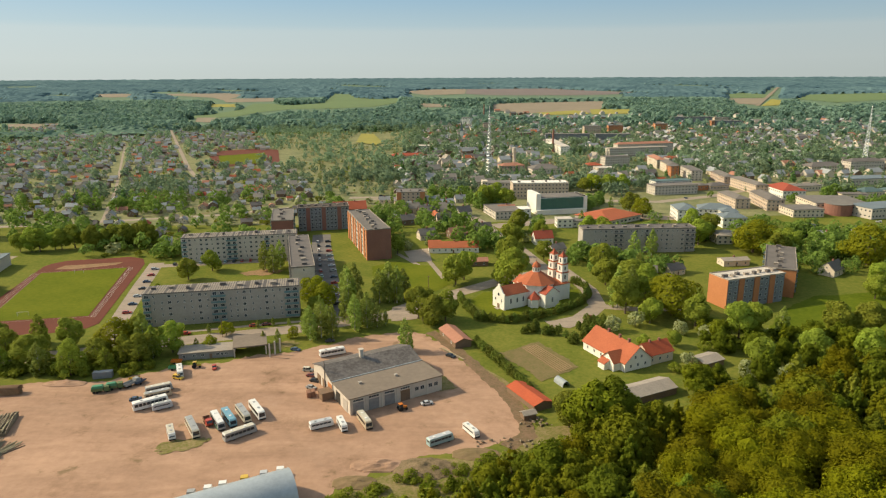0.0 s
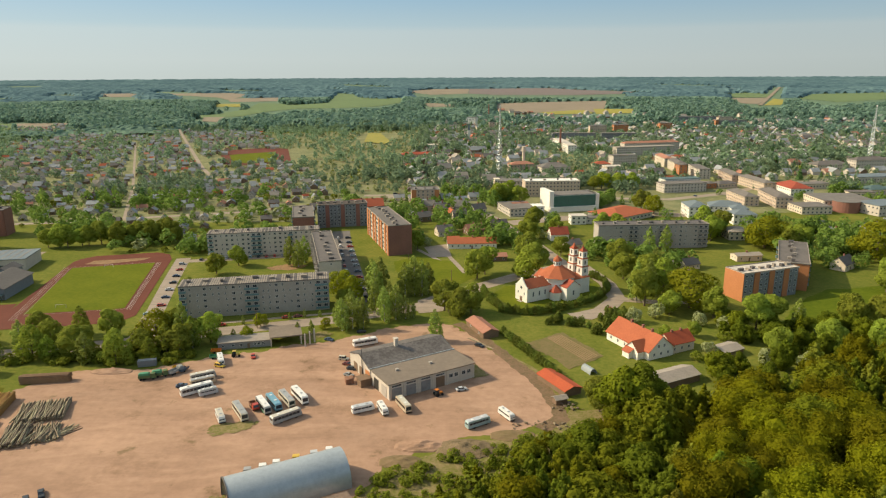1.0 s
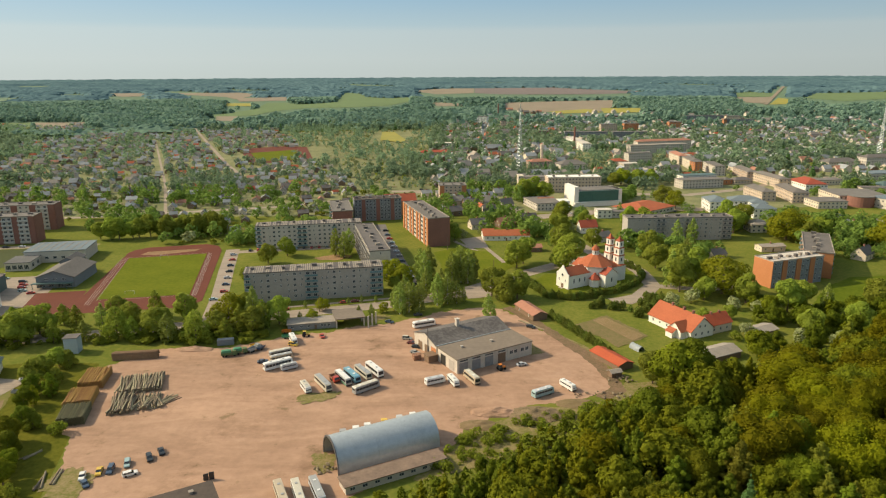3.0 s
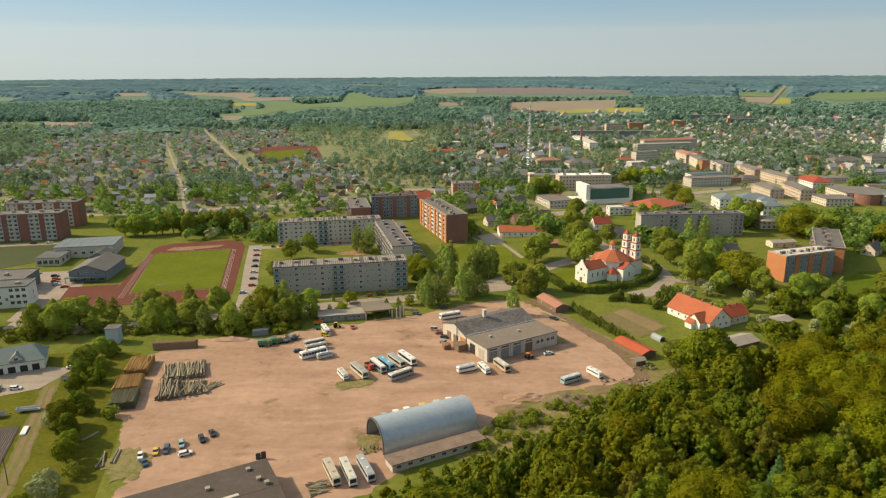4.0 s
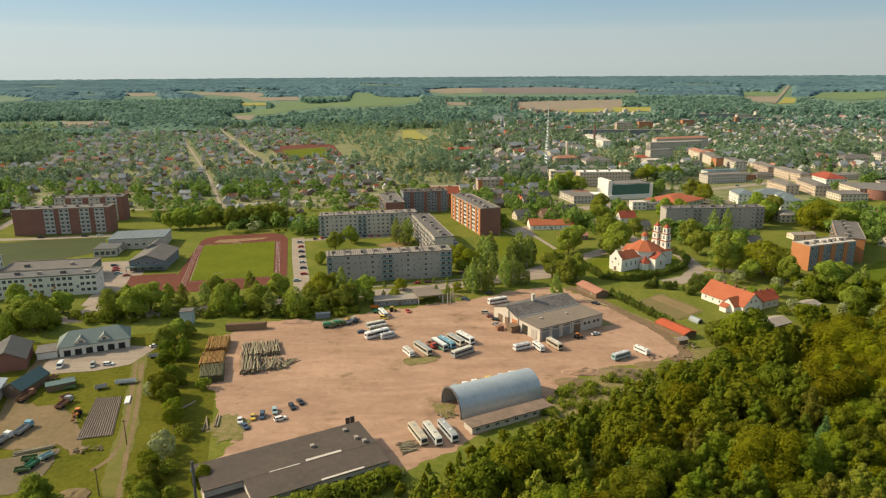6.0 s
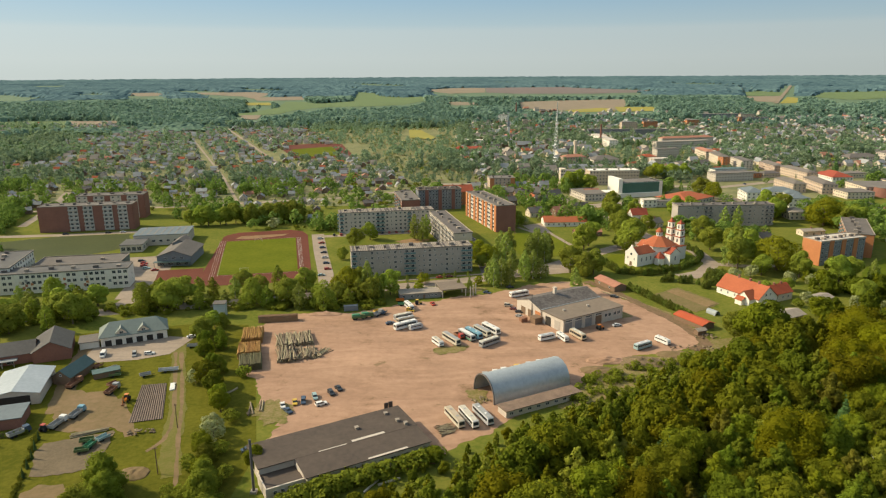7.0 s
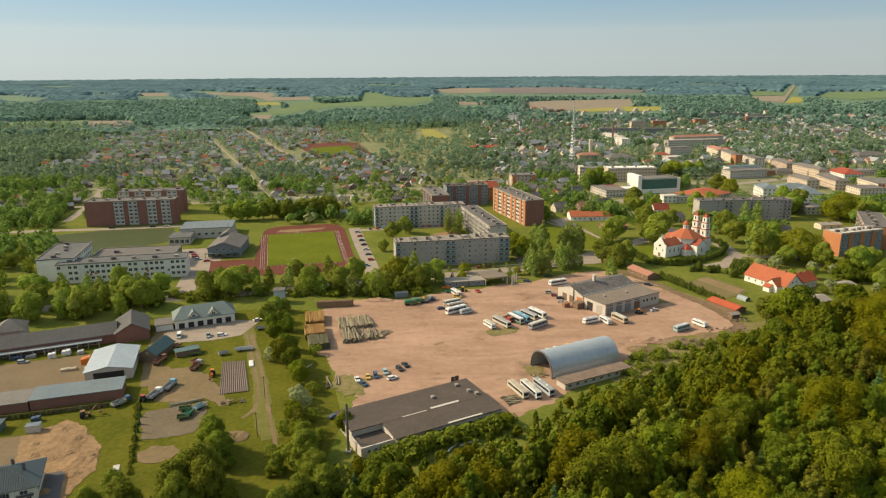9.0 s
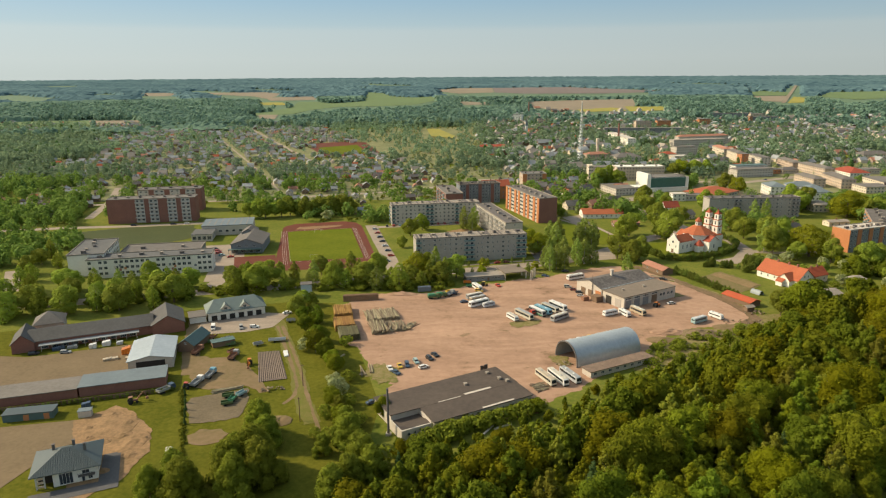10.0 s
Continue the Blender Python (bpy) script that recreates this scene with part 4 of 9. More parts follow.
for b2, n2, m2 in ((gb, "porch_wall", WHITE), (gr, "porch_roof", TILE)):
    bmesh.ops.transform(b2, matrix=pose(24.0, -3.6, 0, 0, 0, 90), verts=b2.verts[:])
    part(n2, b2, m2, big)
gb, gr = gable_body(4.0, 5.0, 2.6, 1.4), gable_roof(4.0, 5.0, 2.6, 1.4, over=0.3)
for b2, n2, m2 in ((gb, "lean_to_wall", WHITE), (gr, "lean_to_roof", TILE)):
    bmesh.ops.transform(b2, matrix=pose(17.3, -6.0, 0), verts=b2.verts[:])
    part(n2, b2, m2, big)
gb, gr = gable_body(13.0, 9.0, 4.2, 3.6), gable_roof(13.0, 9.0, 4.2, 3.6, over=0.4)
for b2, n2, m2, lb in ((gb, "wing_wall", CREAM, ""), (gr, "wing_roof", PLANKRED, "dark red sheet roof")):
    bmesh.ops.transform(b2, matrix=pose(25.8, 13.0, 0, 0, 0, 90), verts=b2.verts[:])
    part(n2, b2, m2, big, lb)
for k in range(3):
    put_window(big, pose(25.8, 15 + k * 4, 2.0, 0, 0, 90), 1.0, 1.3)
for cx, cy in ((21.3, 17), (21.3, 22)):
    part("chimney", boxes((cx - 0.4, cy - 0.4, 7.2, cx + 0.4, cy + 0.4, 8.9)), BRICK, big)

# ---- the depot workshop: a low flat front part and a gabled rear part ----
shop = thing("workshop", "pale rendered depot workshop with large gates and a flat felt roof", "building", -32.6, 212.3, 30.8)
part("wall", boxes((0, 0, 0, 37, 15, 6.0)), PALE, shop)
part("pilaster", boxes(*[(x, -0.25, 0, x + 0.5, -0.002, 6.0) for x in (0, 6, 12, 18.2, 24.5, 30.5, 36.5)]), PALE, shop)
part("roof", boxes((-0.4, -0.5, 6.0, 37.4, 15.2, 6.35)), FELTBROWN, shop, "brown felt flat roof")
for i, (a, b) in enumerate(((1.2, 5.2), (7.2, 11.2), (13.4, 17.4), (19.8, 23.6))):
    part("gate", boxes((a, -0.12, 0, b, -0.003, 4.2)), (WOOD if i == 3 else GREYBAL), shop, "weathered gate leaf")
    put_window(shop, pose((a + b) / 2, -0.004, 5.0), b - a, 0.9, 3)
for xx in (26.5, 28.8, 32.2, 34.6):
    put_window(shop, pose(xx, -0.004, 3.4), 1.7, 1.6)
part("gate", boxes((-0.12, 2.0, 0, -0.003, 6.0, 4.4)), CONCRETE, shop, "closed pale gate")
# no opening behind this: a near-black slab gives the inner shade
part("gateway", boxes((-0.06, 8.6, 0, -0.003, 12.6, 4.4)), DARKDOOR_AND_SHADE, shop, "dark slab painted as the shade of an open gateway")
for xx, yy in ((8, 9), (22, 8)):
    part("roof_vent", boxes((xx - 0.5, yy - 0.4, 6.3, xx + 0.5, yy + 0.4, 7.0), (xx - 0.65, yy - 0.55, 7.0, xx + 0.65, yy + 0.55, 7.12)), CONCRETE, shop)
rear = thing("workshop", "brick and render workshop hall with a grey gable roof and chimney", "building", -40.8, 226.0, 30.8)
part("wall", gable_body(37, 19, 6.0, 2.9), PALE, rear)
part("roof", gable_roof(37, 19, 6.0, 2.9, over=0.4), mat("stained_dark_sheet", (0.165, 0.148, 0.138), (0.095, 0.084, 0.078), big=0.2, fine=0.8, amount=0.9), rear, "dark stained gable roof")
part("gutter", boxes((-0.4, -0.85, 6.3, 37.4, -0.5, 6.6)), METAL, rear, "pale metal roof edge")
part("chimney", boxes((15.2, 8.6, 7.6, 16.6, 10.0, 12.0), (15.0, 8.4, 12.0, 16.8, 10.2, 12.3)), PALE, rear, "pale square chimney")
part("brick_panel", boxes((-0.12, 0.3, 0, -0.003, 4.4, 4.6)), ORANGE, rear, "orange brick wall panel")
for yy in (6.5, 12.0):
    part("gate", boxes((-0.12, yy, 0, -0.003, yy + 3.4, 3.8)), WOOD, rear, "brown wooden gate")
for xx in (5, 12, 19, 26, 33):
    put_window(rear, faces_of(37, 19)["back"][1] @ pose(xx, -0.004, 3.2), 2.4, 2.0, 2)
for yy in (4, 9.5, 15):
    put_window(rear, faces_of(37, 19)["right"][1] @ pose(yy, -0.004, 3.2), 2.0, 1.8, 2)
part("porch", boxes((-4.6, -1.5, 0, -0.2, 2.6, 3.0), (-4.9, -1.8, 3.0, -0.2, 2.9, 3.2)), WOOD, rear, "small brown timber annex")
pole = thing("steel_pole", "dark tall steel flue pole beside the workshop", "pole", -44.5, 231.5)
part("shaft", prism(8, 0.22, 0.16, 0, 12), RIBD, pole)

# ---- the round-roofed hangar and its flat annex ----
hang = thing("hangar", "arched metal hangar, open at one end, with ribbed grey-blue sheeting", "hangar", -72.2, 149.7, 27.5)
RH, WH, LH = 8.6, 7.2, 33.6


def arch(n, w, h, x0, x1, thick):
    bm = bmesh.new()
    rows = []
    for xx in (x0, x1):
        o = [(xx, w * math.cos(math.pi * i / n), h * math.sin(math.pi * i / n) ** 0.8 if 0 < i < n else 0) for i in range(n + 1)]
        k = [(xx, (w - thick) * math.cos(math.pi * i / n), max((h - thick) * math.sin(math.pi * i / n) ** 0.8, 0) if 0 < i < n else 0) for i in range(n + 1)]
        rows.append(([bm.verts.new(p) for p in o], [bm.verts.new(p) for p in k]))
    (o0, k0), (o1, k1) = rows
    for i in range(n):
        bm.faces.new((o0[i], o0[i + 1], o1[i + 1], o1[i])), bm.faces.new((k0[i], k1[i], k1[i + 1], k0[i + 1]))
        bm.faces.new((o0[i], k0[i], k0[i + 1], o0[i + 1])), bm.faces.new((o1[i], o1[i + 1], k1[i + 1], k1[i]))
    bmesh.ops.recalc_face_normals(bm, faces=bm.faces[:])
    return bm


NS = 18
for i in range(NS):
    part("roof_sheet", arch(36, WH + 0.02 * (i % 2), RH + 0.02 * (i % 2), LH * i / NS + 0.003, LH * (i + 1) / NS - 0.003, 0.2), METAL, hang)
part("end_rib", arch(22, WH + 0.22, RH + 0.22, -0.35, -0.02, 0.5), RIBD, hang, "dark steel end rib")
bm = bmesh.new()
bm.faces.new([bm.verts.new((LH - 0.3, (WH - 0.3) * math.cos(math.pi * i / 22), (RH - 0.3) * math.sin(math.pi * i / 22) ** 0.8 if 0 < i < 22 else 0)) for i in range(23)])
bmesh.ops.solidify(bm, geom=bm.faces[:], thickness=0.15)
part("end_wall", bm, RIBD, hang)
annex = thing("shed", "long low shed with a stained flat concrete roof", "shed", -69.5, 138.1, 27.5)
part("wall", boxes((1.3, -6.0, 0, 33.0, -0.6, 2.6)), PALE, annex)
part("roof", boxes((0.8, -6.6, 2.6, 33.5, -0.3, 2.9)), mat("stained_felt", (0.25, 0.175, 0.13), (0.13, 0.095, 0.075), big=0.25, fine=1.2), annex, "stained brown-grey flat roof")
for i in range(8):
    put_window(annex, pose(3.4 + i * 3.8, -6.004, 1.5), 1.6, 1.1)

# ---- the long dark-roofed depot building with a broken annex, and its tall flue ----
low = thing("depot_building", "long low rendered depot building with a dark felt roof", "building", -137.0, 89.4, 29.2)
part("wall", boxes((0, 7.5, 0, 50.8, 21.0, 4.8), (11.0, -2.8, 0, 50.6, 7.49, 4.1)), PALE, low)
bm = bmesh.new()
for pts, z in (([(-0.4, 7.0), (51.2, 7.0), (51.2, 21.5), (-0.4, 21.5)], (4.8, 4.8, 5.1, 5.1)), ([(10.6, -3.3), (51.0, -3.3), (51.0, 6.98), (10.6, 6.98)], (4.12, 4.12, 4.75, 4.75))):
    lo = [bm.verts.new((*p, zz)) for p, zz in zip(pts, z)]
    hi = [bm.verts.new((*p, zz + 0.28)) for p, zz in zip(pts, z)]
    bm.faces.new(hi), bm.faces.new(lo[::-1])
    for i in range(4):
        bm.faces.new((lo[i], lo[(i + 1) % 4], hi[(i + 1) % 4], hi[i]))
part("roof", bm, FELT, low, "dark felt roof with pale patches")
for x0, y0, x1, y1, z in ((29, 7.4, 40, 8.5, 5.11), (18, 7.1, 27, 7.5, 5.10), (30, -3.1, 43, -2.3, 4.44)):
    part("roof_patch", boxes((x0, y0, z - 0.1, x1, y1, z + 0.03)), PALE, low, "pale worn strip on the roof")
for xx, yy in ((33, 14), (45, 18), (46.5, 12), (48, 9)):
    part("roof_vent", boxes((xx - 0.5, yy - 0.5, 5.0, xx + 0.5, yy + 0.5, 5.9), (xx - 0.65, yy - 0.65, 5.9, xx + 0.65, yy + 0.65, 6.0)), RIBL, low)
part("annex", boxes((-0.6, -1.9, 0, 10.98, -1.4, 3.6), (-0.6, -1.4, 0, -0.2, 7.48, 3.6), (10.5, -1.4, 0, 10.98, 7.4, 4.1)), PALE, low, "annex walls, its roof sunken")
part("annex_roof", boxes((-0.2, -1.4, 3.0, 10.5, 2.6, 3.25), (-0.2, 2.6, 2.5, 10.5, 7.48, 2.7)), FELT, low, "sunken dark annex roof")
for xx in (2.0, 4.2, 7.2, 9.4):
    put_window(low, pose(xx, -1.904, 1.9), 1.1, 1.2)
for i in range(9):
    put_window(low, pose(13.5 + i * 4.1, -2.804, 2.2), 1.8, 1.4)
for i in range(3):
    part("gate", boxes((6 + i * 14, 21.01, 0, 10 + i * 14, 21.12, 3.8)), WOOD, low, "brown gate")
flue = thing("flue_pipe", "tall dark rusty steel flue beside the depot", "chimney", -141.2, 91.6)
part("pipe", prism(10, 0.42, 0.36, 0, 16.8), RIBD, flue)
part("base", boxes((-0.9, -0.9, 0, 0.9, 0.9, 0.7)), CONCRETE, flue)
for (bx, by, ba) in ((-103, 96, 30), (-108, 94, 60)):
    bmx = thing("fallen_beam", "pale broken concrete beam leaning beside the depot", "beam", bx, by, ba)
    part("beam", boxes((-3.5, -0.25, 0.2, 3.5, 0.25, 0.7)), PALE, bmx)

# ---- hut and canopy by the gate ----
hut = thing("depot_hut", "long low grey gatehouse with a flat roof", "building", -110, 259.2, 11.5)
part("wall", boxes((0, 0, 0, 22, 8.5, 2.9)), GREYBAL, hut)
part("roof", boxes((-0.4, -0.4, 2.9, 22.4, 8.9, 3.2)), RIBL, hut)
for xx in (2, 6.2, 9.5, 15.5, 17.2, 19.0):
    put_window(hut, pose(xx, -0.004, 1.7), 1.2, 1.2)
part("door", boxes((12.2, -0.08, 0, 13.3, -0.003, 2.1)), WOOD, hut)
can = thing("canopy", "grey flat canopy on concrete posts beside the gatehouse", "canopy", -88.2, 262.0, 16)
part("roof", boxes((0, 0, 4.0, 14, 14, 4.5)), FELTBROWN, can)
for px_, py_ in ((0.5, 0.5), (13.4, 0.5), (0.5, 13.4), (13.4, 13.4), (0.5, 7), (13.4, 7)):
    part("post", boxes((px_ - 0.25, py_ - 0.25, 0, px_ + 0.25, py_ + 0.25, 4.0)), PALE, can)
for k in range(3):
    q = thing("concrete_post", "pale tall concrete post beside the canopy", "post", -73.0 + 1.5 * k, 262.5 + 3 * k, group="concrete posts")
    part("shaft", boxes((-0.3, -0.3, 0, 0.3, 0.3, 6.0)), PALE, q)
ins = thing("transformer_hut", "pale blue windowless hut beside the street", "hut", -199.5, 233.5, 8)
part("wall", boxes((0, 0, 0, 5.5, 5, 7.0)), mat("pale_blue_render", (0.42, 0.47, 0.50), (0.34, 0.39, 0.42), big=0.2, fine=1), ins)
part("roof", boxes((-0.3, -0.3, 7.0, 5.8, 5.3, 7.25)), SLATE, ins)
kiosk = thing("container", "grey-blue steel container at the yard's edge", "container", -137, 241.5, 12)
part("body", boxes((0, 0, 0.15, 7, 2.6, 2.7)), BLUEGREY, kiosk)
part("rib", boxes(*[(0.3 + i * 0.5, -0.05, 0.2, 0.5 + i * 0.5, -0.002, 2.65) for i in range(13)]), BLUEGREY, kiosk)

# ---- sheds and small houses round the church and gardens ----
house("brown timber barn with a faded red sheet roof", 12.2, 273.2, 112, 18.5, 7.6, 2.8, 1.5, WOOD, RUSTY, wins=2, chimneys=0, name="barn", category="barn", sides=("back",))
house("low shed with a bright red sheet roof", 38.4, 217.3, 117, 17.5, 7.5, 2.4, 1.2, WOOD, PLANKRED, wins=0, chimneys=0, name="shed", category="shed", sides=())
house("dark open barn with a pale grey sheet roof", 65.0, 217.0, 26, 23.5, 9.5, 2.8, 1.6, WOOD, RIBL, wins=0, chimneys=0, name="barn", category="barn", sides=())
house("low shed with a grey-brown sheet roof", 104.2, 247.5, 28, 11, 8, 2.6, 1.1, WOOD, RIBL, wins=0, chimneys=0, name="shed", category="shed", sides=())
house("small grey shed beside rubble", 27.5, 207.5, 20, 4.5, 3, 2.2, 0.7, WOOD, RIBL, wins=0, chimneys=0, name="shed", category="shed", sides=())
gh = thing("greenhouse", "small pale arched greenhouse in a garden", "greenhouse", 46.5, 233.5, 115)
bm = arch(12, 1.6, 2.2, 0, 6, 0.08)
part("cover", bm, mat("milky_film", (0.34, 0.37, 0.38), rough=0.4), gh)
house("white shop with a bright orange-red roof", -8.2, 431, 2.5, 32, 11, 3.6, 3.0, WHITE, TILE, wins=8, chimneys=1, name="shop", category="building")
house("white shop wing with a bright orange-red roof", -9.4, 431.8, 2.5, 8, 14, 3.6, 3.4, WHITE, TILE, wins=2, chimneys=0, name="shop", category="building")
house("small white house with a bright red roof", 64, 452, 10, 13, 9, 4.6, 4.4, WHITE, TILE, wins=3, name="house")
house("low brown-roofed hall beside a park", 8, 398, 6, 20, 7, 3.0, 1.6, WOOD, RUSTY, wins=4, chimneys=0)
for i, (hx, hy, ht, L, D, H, rise, w, r, lb) in enumerate([
    (133, 376, 25, 11, 8, 3.4, 3.2, CREAM, SLATE, "small cream house with a grey gable roof"),
    (172, 396, 8, 17, 8, 3.4, 1.2, CREAM, RIBL, "low cream row of garages with pale roof"),
    (226, 372, 38, 14, 9, 4.0, 4.0, CREAM, SLATE, "cream house with a dark gable roof"),
    (283, 344, 70, 12, 9, 4.0, 3.6, PINK, TILE, "buff house with a red gable roof"),
    (113, 372, -15, 10, 8, 4.0, 3.4, WHITE, SLATE, "white house with a steep grey roof"),
    (96, 392, 20, 10, 8, 3.6, 3.0, WOOD, SLATE, "brown timber house with grey roof"),
    (72, 424, 30, 11, 8, 3.6, 3.0, CREAM, SLATE, "cream house with a grey roof"),
    (-16, 466, 20, 12, 9, 3.8, 3.8, CREAM, SLATE, "cream house with a steep grey roof"),
    (6, 470, 25, 13, 9, 3.6, 3.8, WOOD, RUSTY, "timber house with a rust-red roof"),
    (24, 482, 15, 13, 9, 4.0, 4.2, PALE, SLATE, "grey house with a steep dark roof"),
    (-4, 520, 10, 11, 9, 4.0, 4.0, CREAM, SLATE, "cream house with a steep grey roof"),
    (14, 545, 30, 12, 9, 4.4, 4.0, PALE, SLATE, "pale house with a grey gable roof"),
    (-32, 560, 0, 12, 10, 5.0, 4.0, PINK, SLATE, "buff house with a grey roof"),
    (48, 556, 10, 14, 10, 4.6, 3.0, PINK, RUSTY, "buff house with a rusty red roof")]):
    house(lb, hx, hy, ht, L, D, H, rise, w, r)
block("buff five-storey corner block with brick piers", -41, 592, 5, 25, 18, 13.0, 4, {"front": "owwwwo", "left": "wwww", "right": "wwww"}, PINK, pier=ORANGE, roof=SLATE, vents=3, seed=31)
house("brick house with a stepped orange tiled roof", -86, 520, 12, 26, 14, 12.0, 5.0, ORANGE, TILE, wins=6, floors=3, chimneys=2)

# ---- warehouses, the hipped house and the new villa ----
wh = thing("warehouse", "long brick warehouse with a grey gable roof and glazed lean-to", "warehouse", -303.0, 162.5, 24)
part("wall", gable_body(50, 14, 4.2, 3.2), BRICK, wh)
DARKSLATE = mat("dark_sheet_roof", (0.125, 0.118, 0.112), (0.088, 0.083, 0.079), big=0.12, fine=0.9)
part("roof", gable_roof(50, 14, 4.2, 3.2, over=0.5), DARKSLATE, wh, "grey sheet gable roof")
part("lean_to", boxes((4, -3.0, 2.6, 44, 0.0, 2.9)), METAL, wh, "pale sheet lean-to roof")
for i in range(10):
    put_window(wh, pose(6 + i * 3.9, -0.06, 1.4), 2.6, 1.9, 2)
    part("post", boxes((5 + i * 4.2 - 0.1, -2.9, 0, 5 + i * 4.2 + 0.1, -2.7, 2.6)), PALE, wh)
cross = gable_body(20, 14, 4.6, 3.9)
croof = gable_roof(20, 14, 4.6, 3.9, over=0.5)
for b2, n2, m2 in ((cross, "cross_wall", BRICK), (croof, "cross_roof", DARKSLATE)):
    bmesh.ops.transform(b2, matrix=pose(63.5, -2.5, 0, 0, 0, 90), verts=b2.verts[:])
    part(n2, b2, m2, wh)
for b2, n2, m2 in ((gable_body(15.5, 8.6, 4.3, 3.7), "end_wing", BRICK), (gable_roof(15.5, 8.6, 4.3, 3.7, over=0.5), "end_wing_roof", DARKSLATE)):
    bmesh.ops.transform(b2, matrix=pose(2.3, -1.0, 0, 0, 0, 90), verts=b2.verts[:])
    part(n2, b2, m2, wh)
house("pale house with a grey pyramid roof behind a warehouse", -310.5, 179.5, 24, 12, 12, 5.2, 4.6, PALE, SLATE, wins=3, chimneys=0, hip=True)
shed_white = thing("warehouse", "open metal storage hall with a pale sheet roof", "warehouse", -250.0, 141.0, 17)
for b2, n2, m2 in ((gable_body(23.3, 17.0, 4.3, 1.7), "wall", PALE), (gable_roof(23.3, 17.0, 4.3, 1.7, over=0.5), "roof", METAL)):
    bmesh.ops.transform(b2, matrix=pose(17.0, 0, 0, 0, 0, 90), verts=b2.verts[:])
    part(n2, b2, m2, shed_white, "pale grey metal roof" if n2 == "roof" else "")
# the hall's wall is closed; its shaded inside is only this dark slab
part("gateway", boxes((3.0, -0.10, 0, 14.0, -0.004, 3.8)), DARKDOOR_AND_SHADE, shed_white, "dark slab painted as the shade of a wide open side")
brick_shed = thing("warehouse", "long brick warehouse with a pale blue-grey sheet roof", "warehouse", -258.4, 119.4, 17.5)
part("wall", boxes((0, 0, 0, 30, 11, 3.8)), BRICK, brick_shed)
part("roof", boxes((-0.4, -0.4, 3.8, 30.4, 11.4, 4.1)), BLUEROOF, brick_shed)
brick_tail = thing("warehouse", "long brick warehouse with a brown-grey roof", "warehouse", -312.0, 102.5, 17.5)
part("wall", boxes((0, 0, 0, 55.6, 11, 3.4)), BRICK, brick_tail)
part("roof", boxes((-0.4, -0.4, 3.4, 55.7, 11.4, 3.7)), SLATE, brick_tail)
hip = thing("house", "white hipped house with a green-grey metal roof and dormers", "house", -237.0, 197.5, 24)
part("wall", boxes((0, 0, 0, 27, 13, 4.2)), WHITE, hip)
PALEGREEN = mat("pale_green_metal_roof", (0.190, 0.222, 0.200), (0.140, 0.168, 0.152), big=0.15, fine=0.9, rough=0.45, spec=0.3)
part("roof", hip_roof(27, 13, 4.2, 4.8, over=0.8, ridge=9.5), PALEGREEN, hip, "green-grey metal hipped roof")
for cx in (8.5, 17.5):
    gb, gr = gable_body(5.0, 4.6, 5.4, 2.2), gable_roof(5.0, 4.6, 5.4, 2.2, over=0.35)
    for b2, n2, m2 in ((gb, "dormer", CREAM), (gr, "dormer_roof", PALEGREEN)):
        bmesh.ops.transform(b2, matrix=pose(cx + 2.3, 0.25, 0, 0, 0, 90), verts=b2.verts[:])
        part(n2, b2, m2, hip)
    put_window(hip, pose(cx, 0.24, 5.6), 1.6, 1.2)
for i in range(6):
    part("garage_door", boxes((1.6 + i * 4.2, -0.12, 0, 4.2 + i * 4.2, -0.004, 2.7)), DARKDOOR_AND_SHADE, hip, "dark garage door")
hipw = thing("garage", "small white garage with a sloping grey roof", "garage", -244.8, 194.5, 24)
part("wall", boxes((0, 0, 0, 7.5, 9, 3.0)), WHITE, hipw)
part("roof", boxes((-0.4, -0.4, 3.0, 7.9, 9.4, 3.3)), SLATE, hipw)
villa = thing("house", "new white villa with a dark green-grey metal hipped roof", "house", -240.4, 61.2, 23)
part("wall", boxes((0, 3.0, 0, 16.3, 13.7, 4.6), (4.6, 0, 0, 16.3, 2.99, 4.6)), WHITE, villa)
VILLAROOF = mat("dark_seamed_roof", (0.070, 0.088, 0.090), (0.054, 0.068, 0.070), big=0.15, fine=0.9, rough=0.45, spec=0.3)
part("roof", hip_roof(16.3, 13.7, 4.6, 3.9, over=1.2, ridge=1.2), VILLAROOF, villa, "dark green-grey standing-seam hipped roof")
bm = bmesh.new()
for k in range(1, 31):
    x = -1.2 + 18.7 * k / 31
    u = min(1.0, (x + 1.2) / 8.15, (17.5 - x) / 8.15)
    a, b = Vector((x, -1.2, 4.80)), Vector((x, -1.2 + 8.05 * u, 4.80 + 3.70 * u))
    lo, hi = [bm.verts.new(p + Vector((d, 0, 0))) for p in (a, b) for d in (-0.04, 0.04)], [bm.verts.new(p + Vector((0, 0, 0.09))) for p in (a, b)]
    bm.faces.new((lo[0], hi[0], hi[1], lo[2])), bm.faces.new((hi[0], lo[1], lo[3], hi[1])), bm.faces.new((lo[0], lo[1], hi[0]))
part("roof_seam", bm, VILLAROOF, villa)
put_window(villa, pose(8.0, -0.004, 2.1), 3.6, 3.6, 3)
put_window(villa, pose(13.2, -0.004, 3.1), 2.0, 1.3, 1)
put_window(villa, pose(12.4, -0.004, 1.0), 0.9, 1.9, 0)
put_window(villa, pose(14.3, -0.004, 1.2), 1.2, 1.3, 1)
for yy in (3.0, 7.0, 11.0):
    put_window(villa, faces_of(16.3, 13.7)["right"][1] @ pose(yy, -0.004, 2.2), 1.4, 1.7, 1)
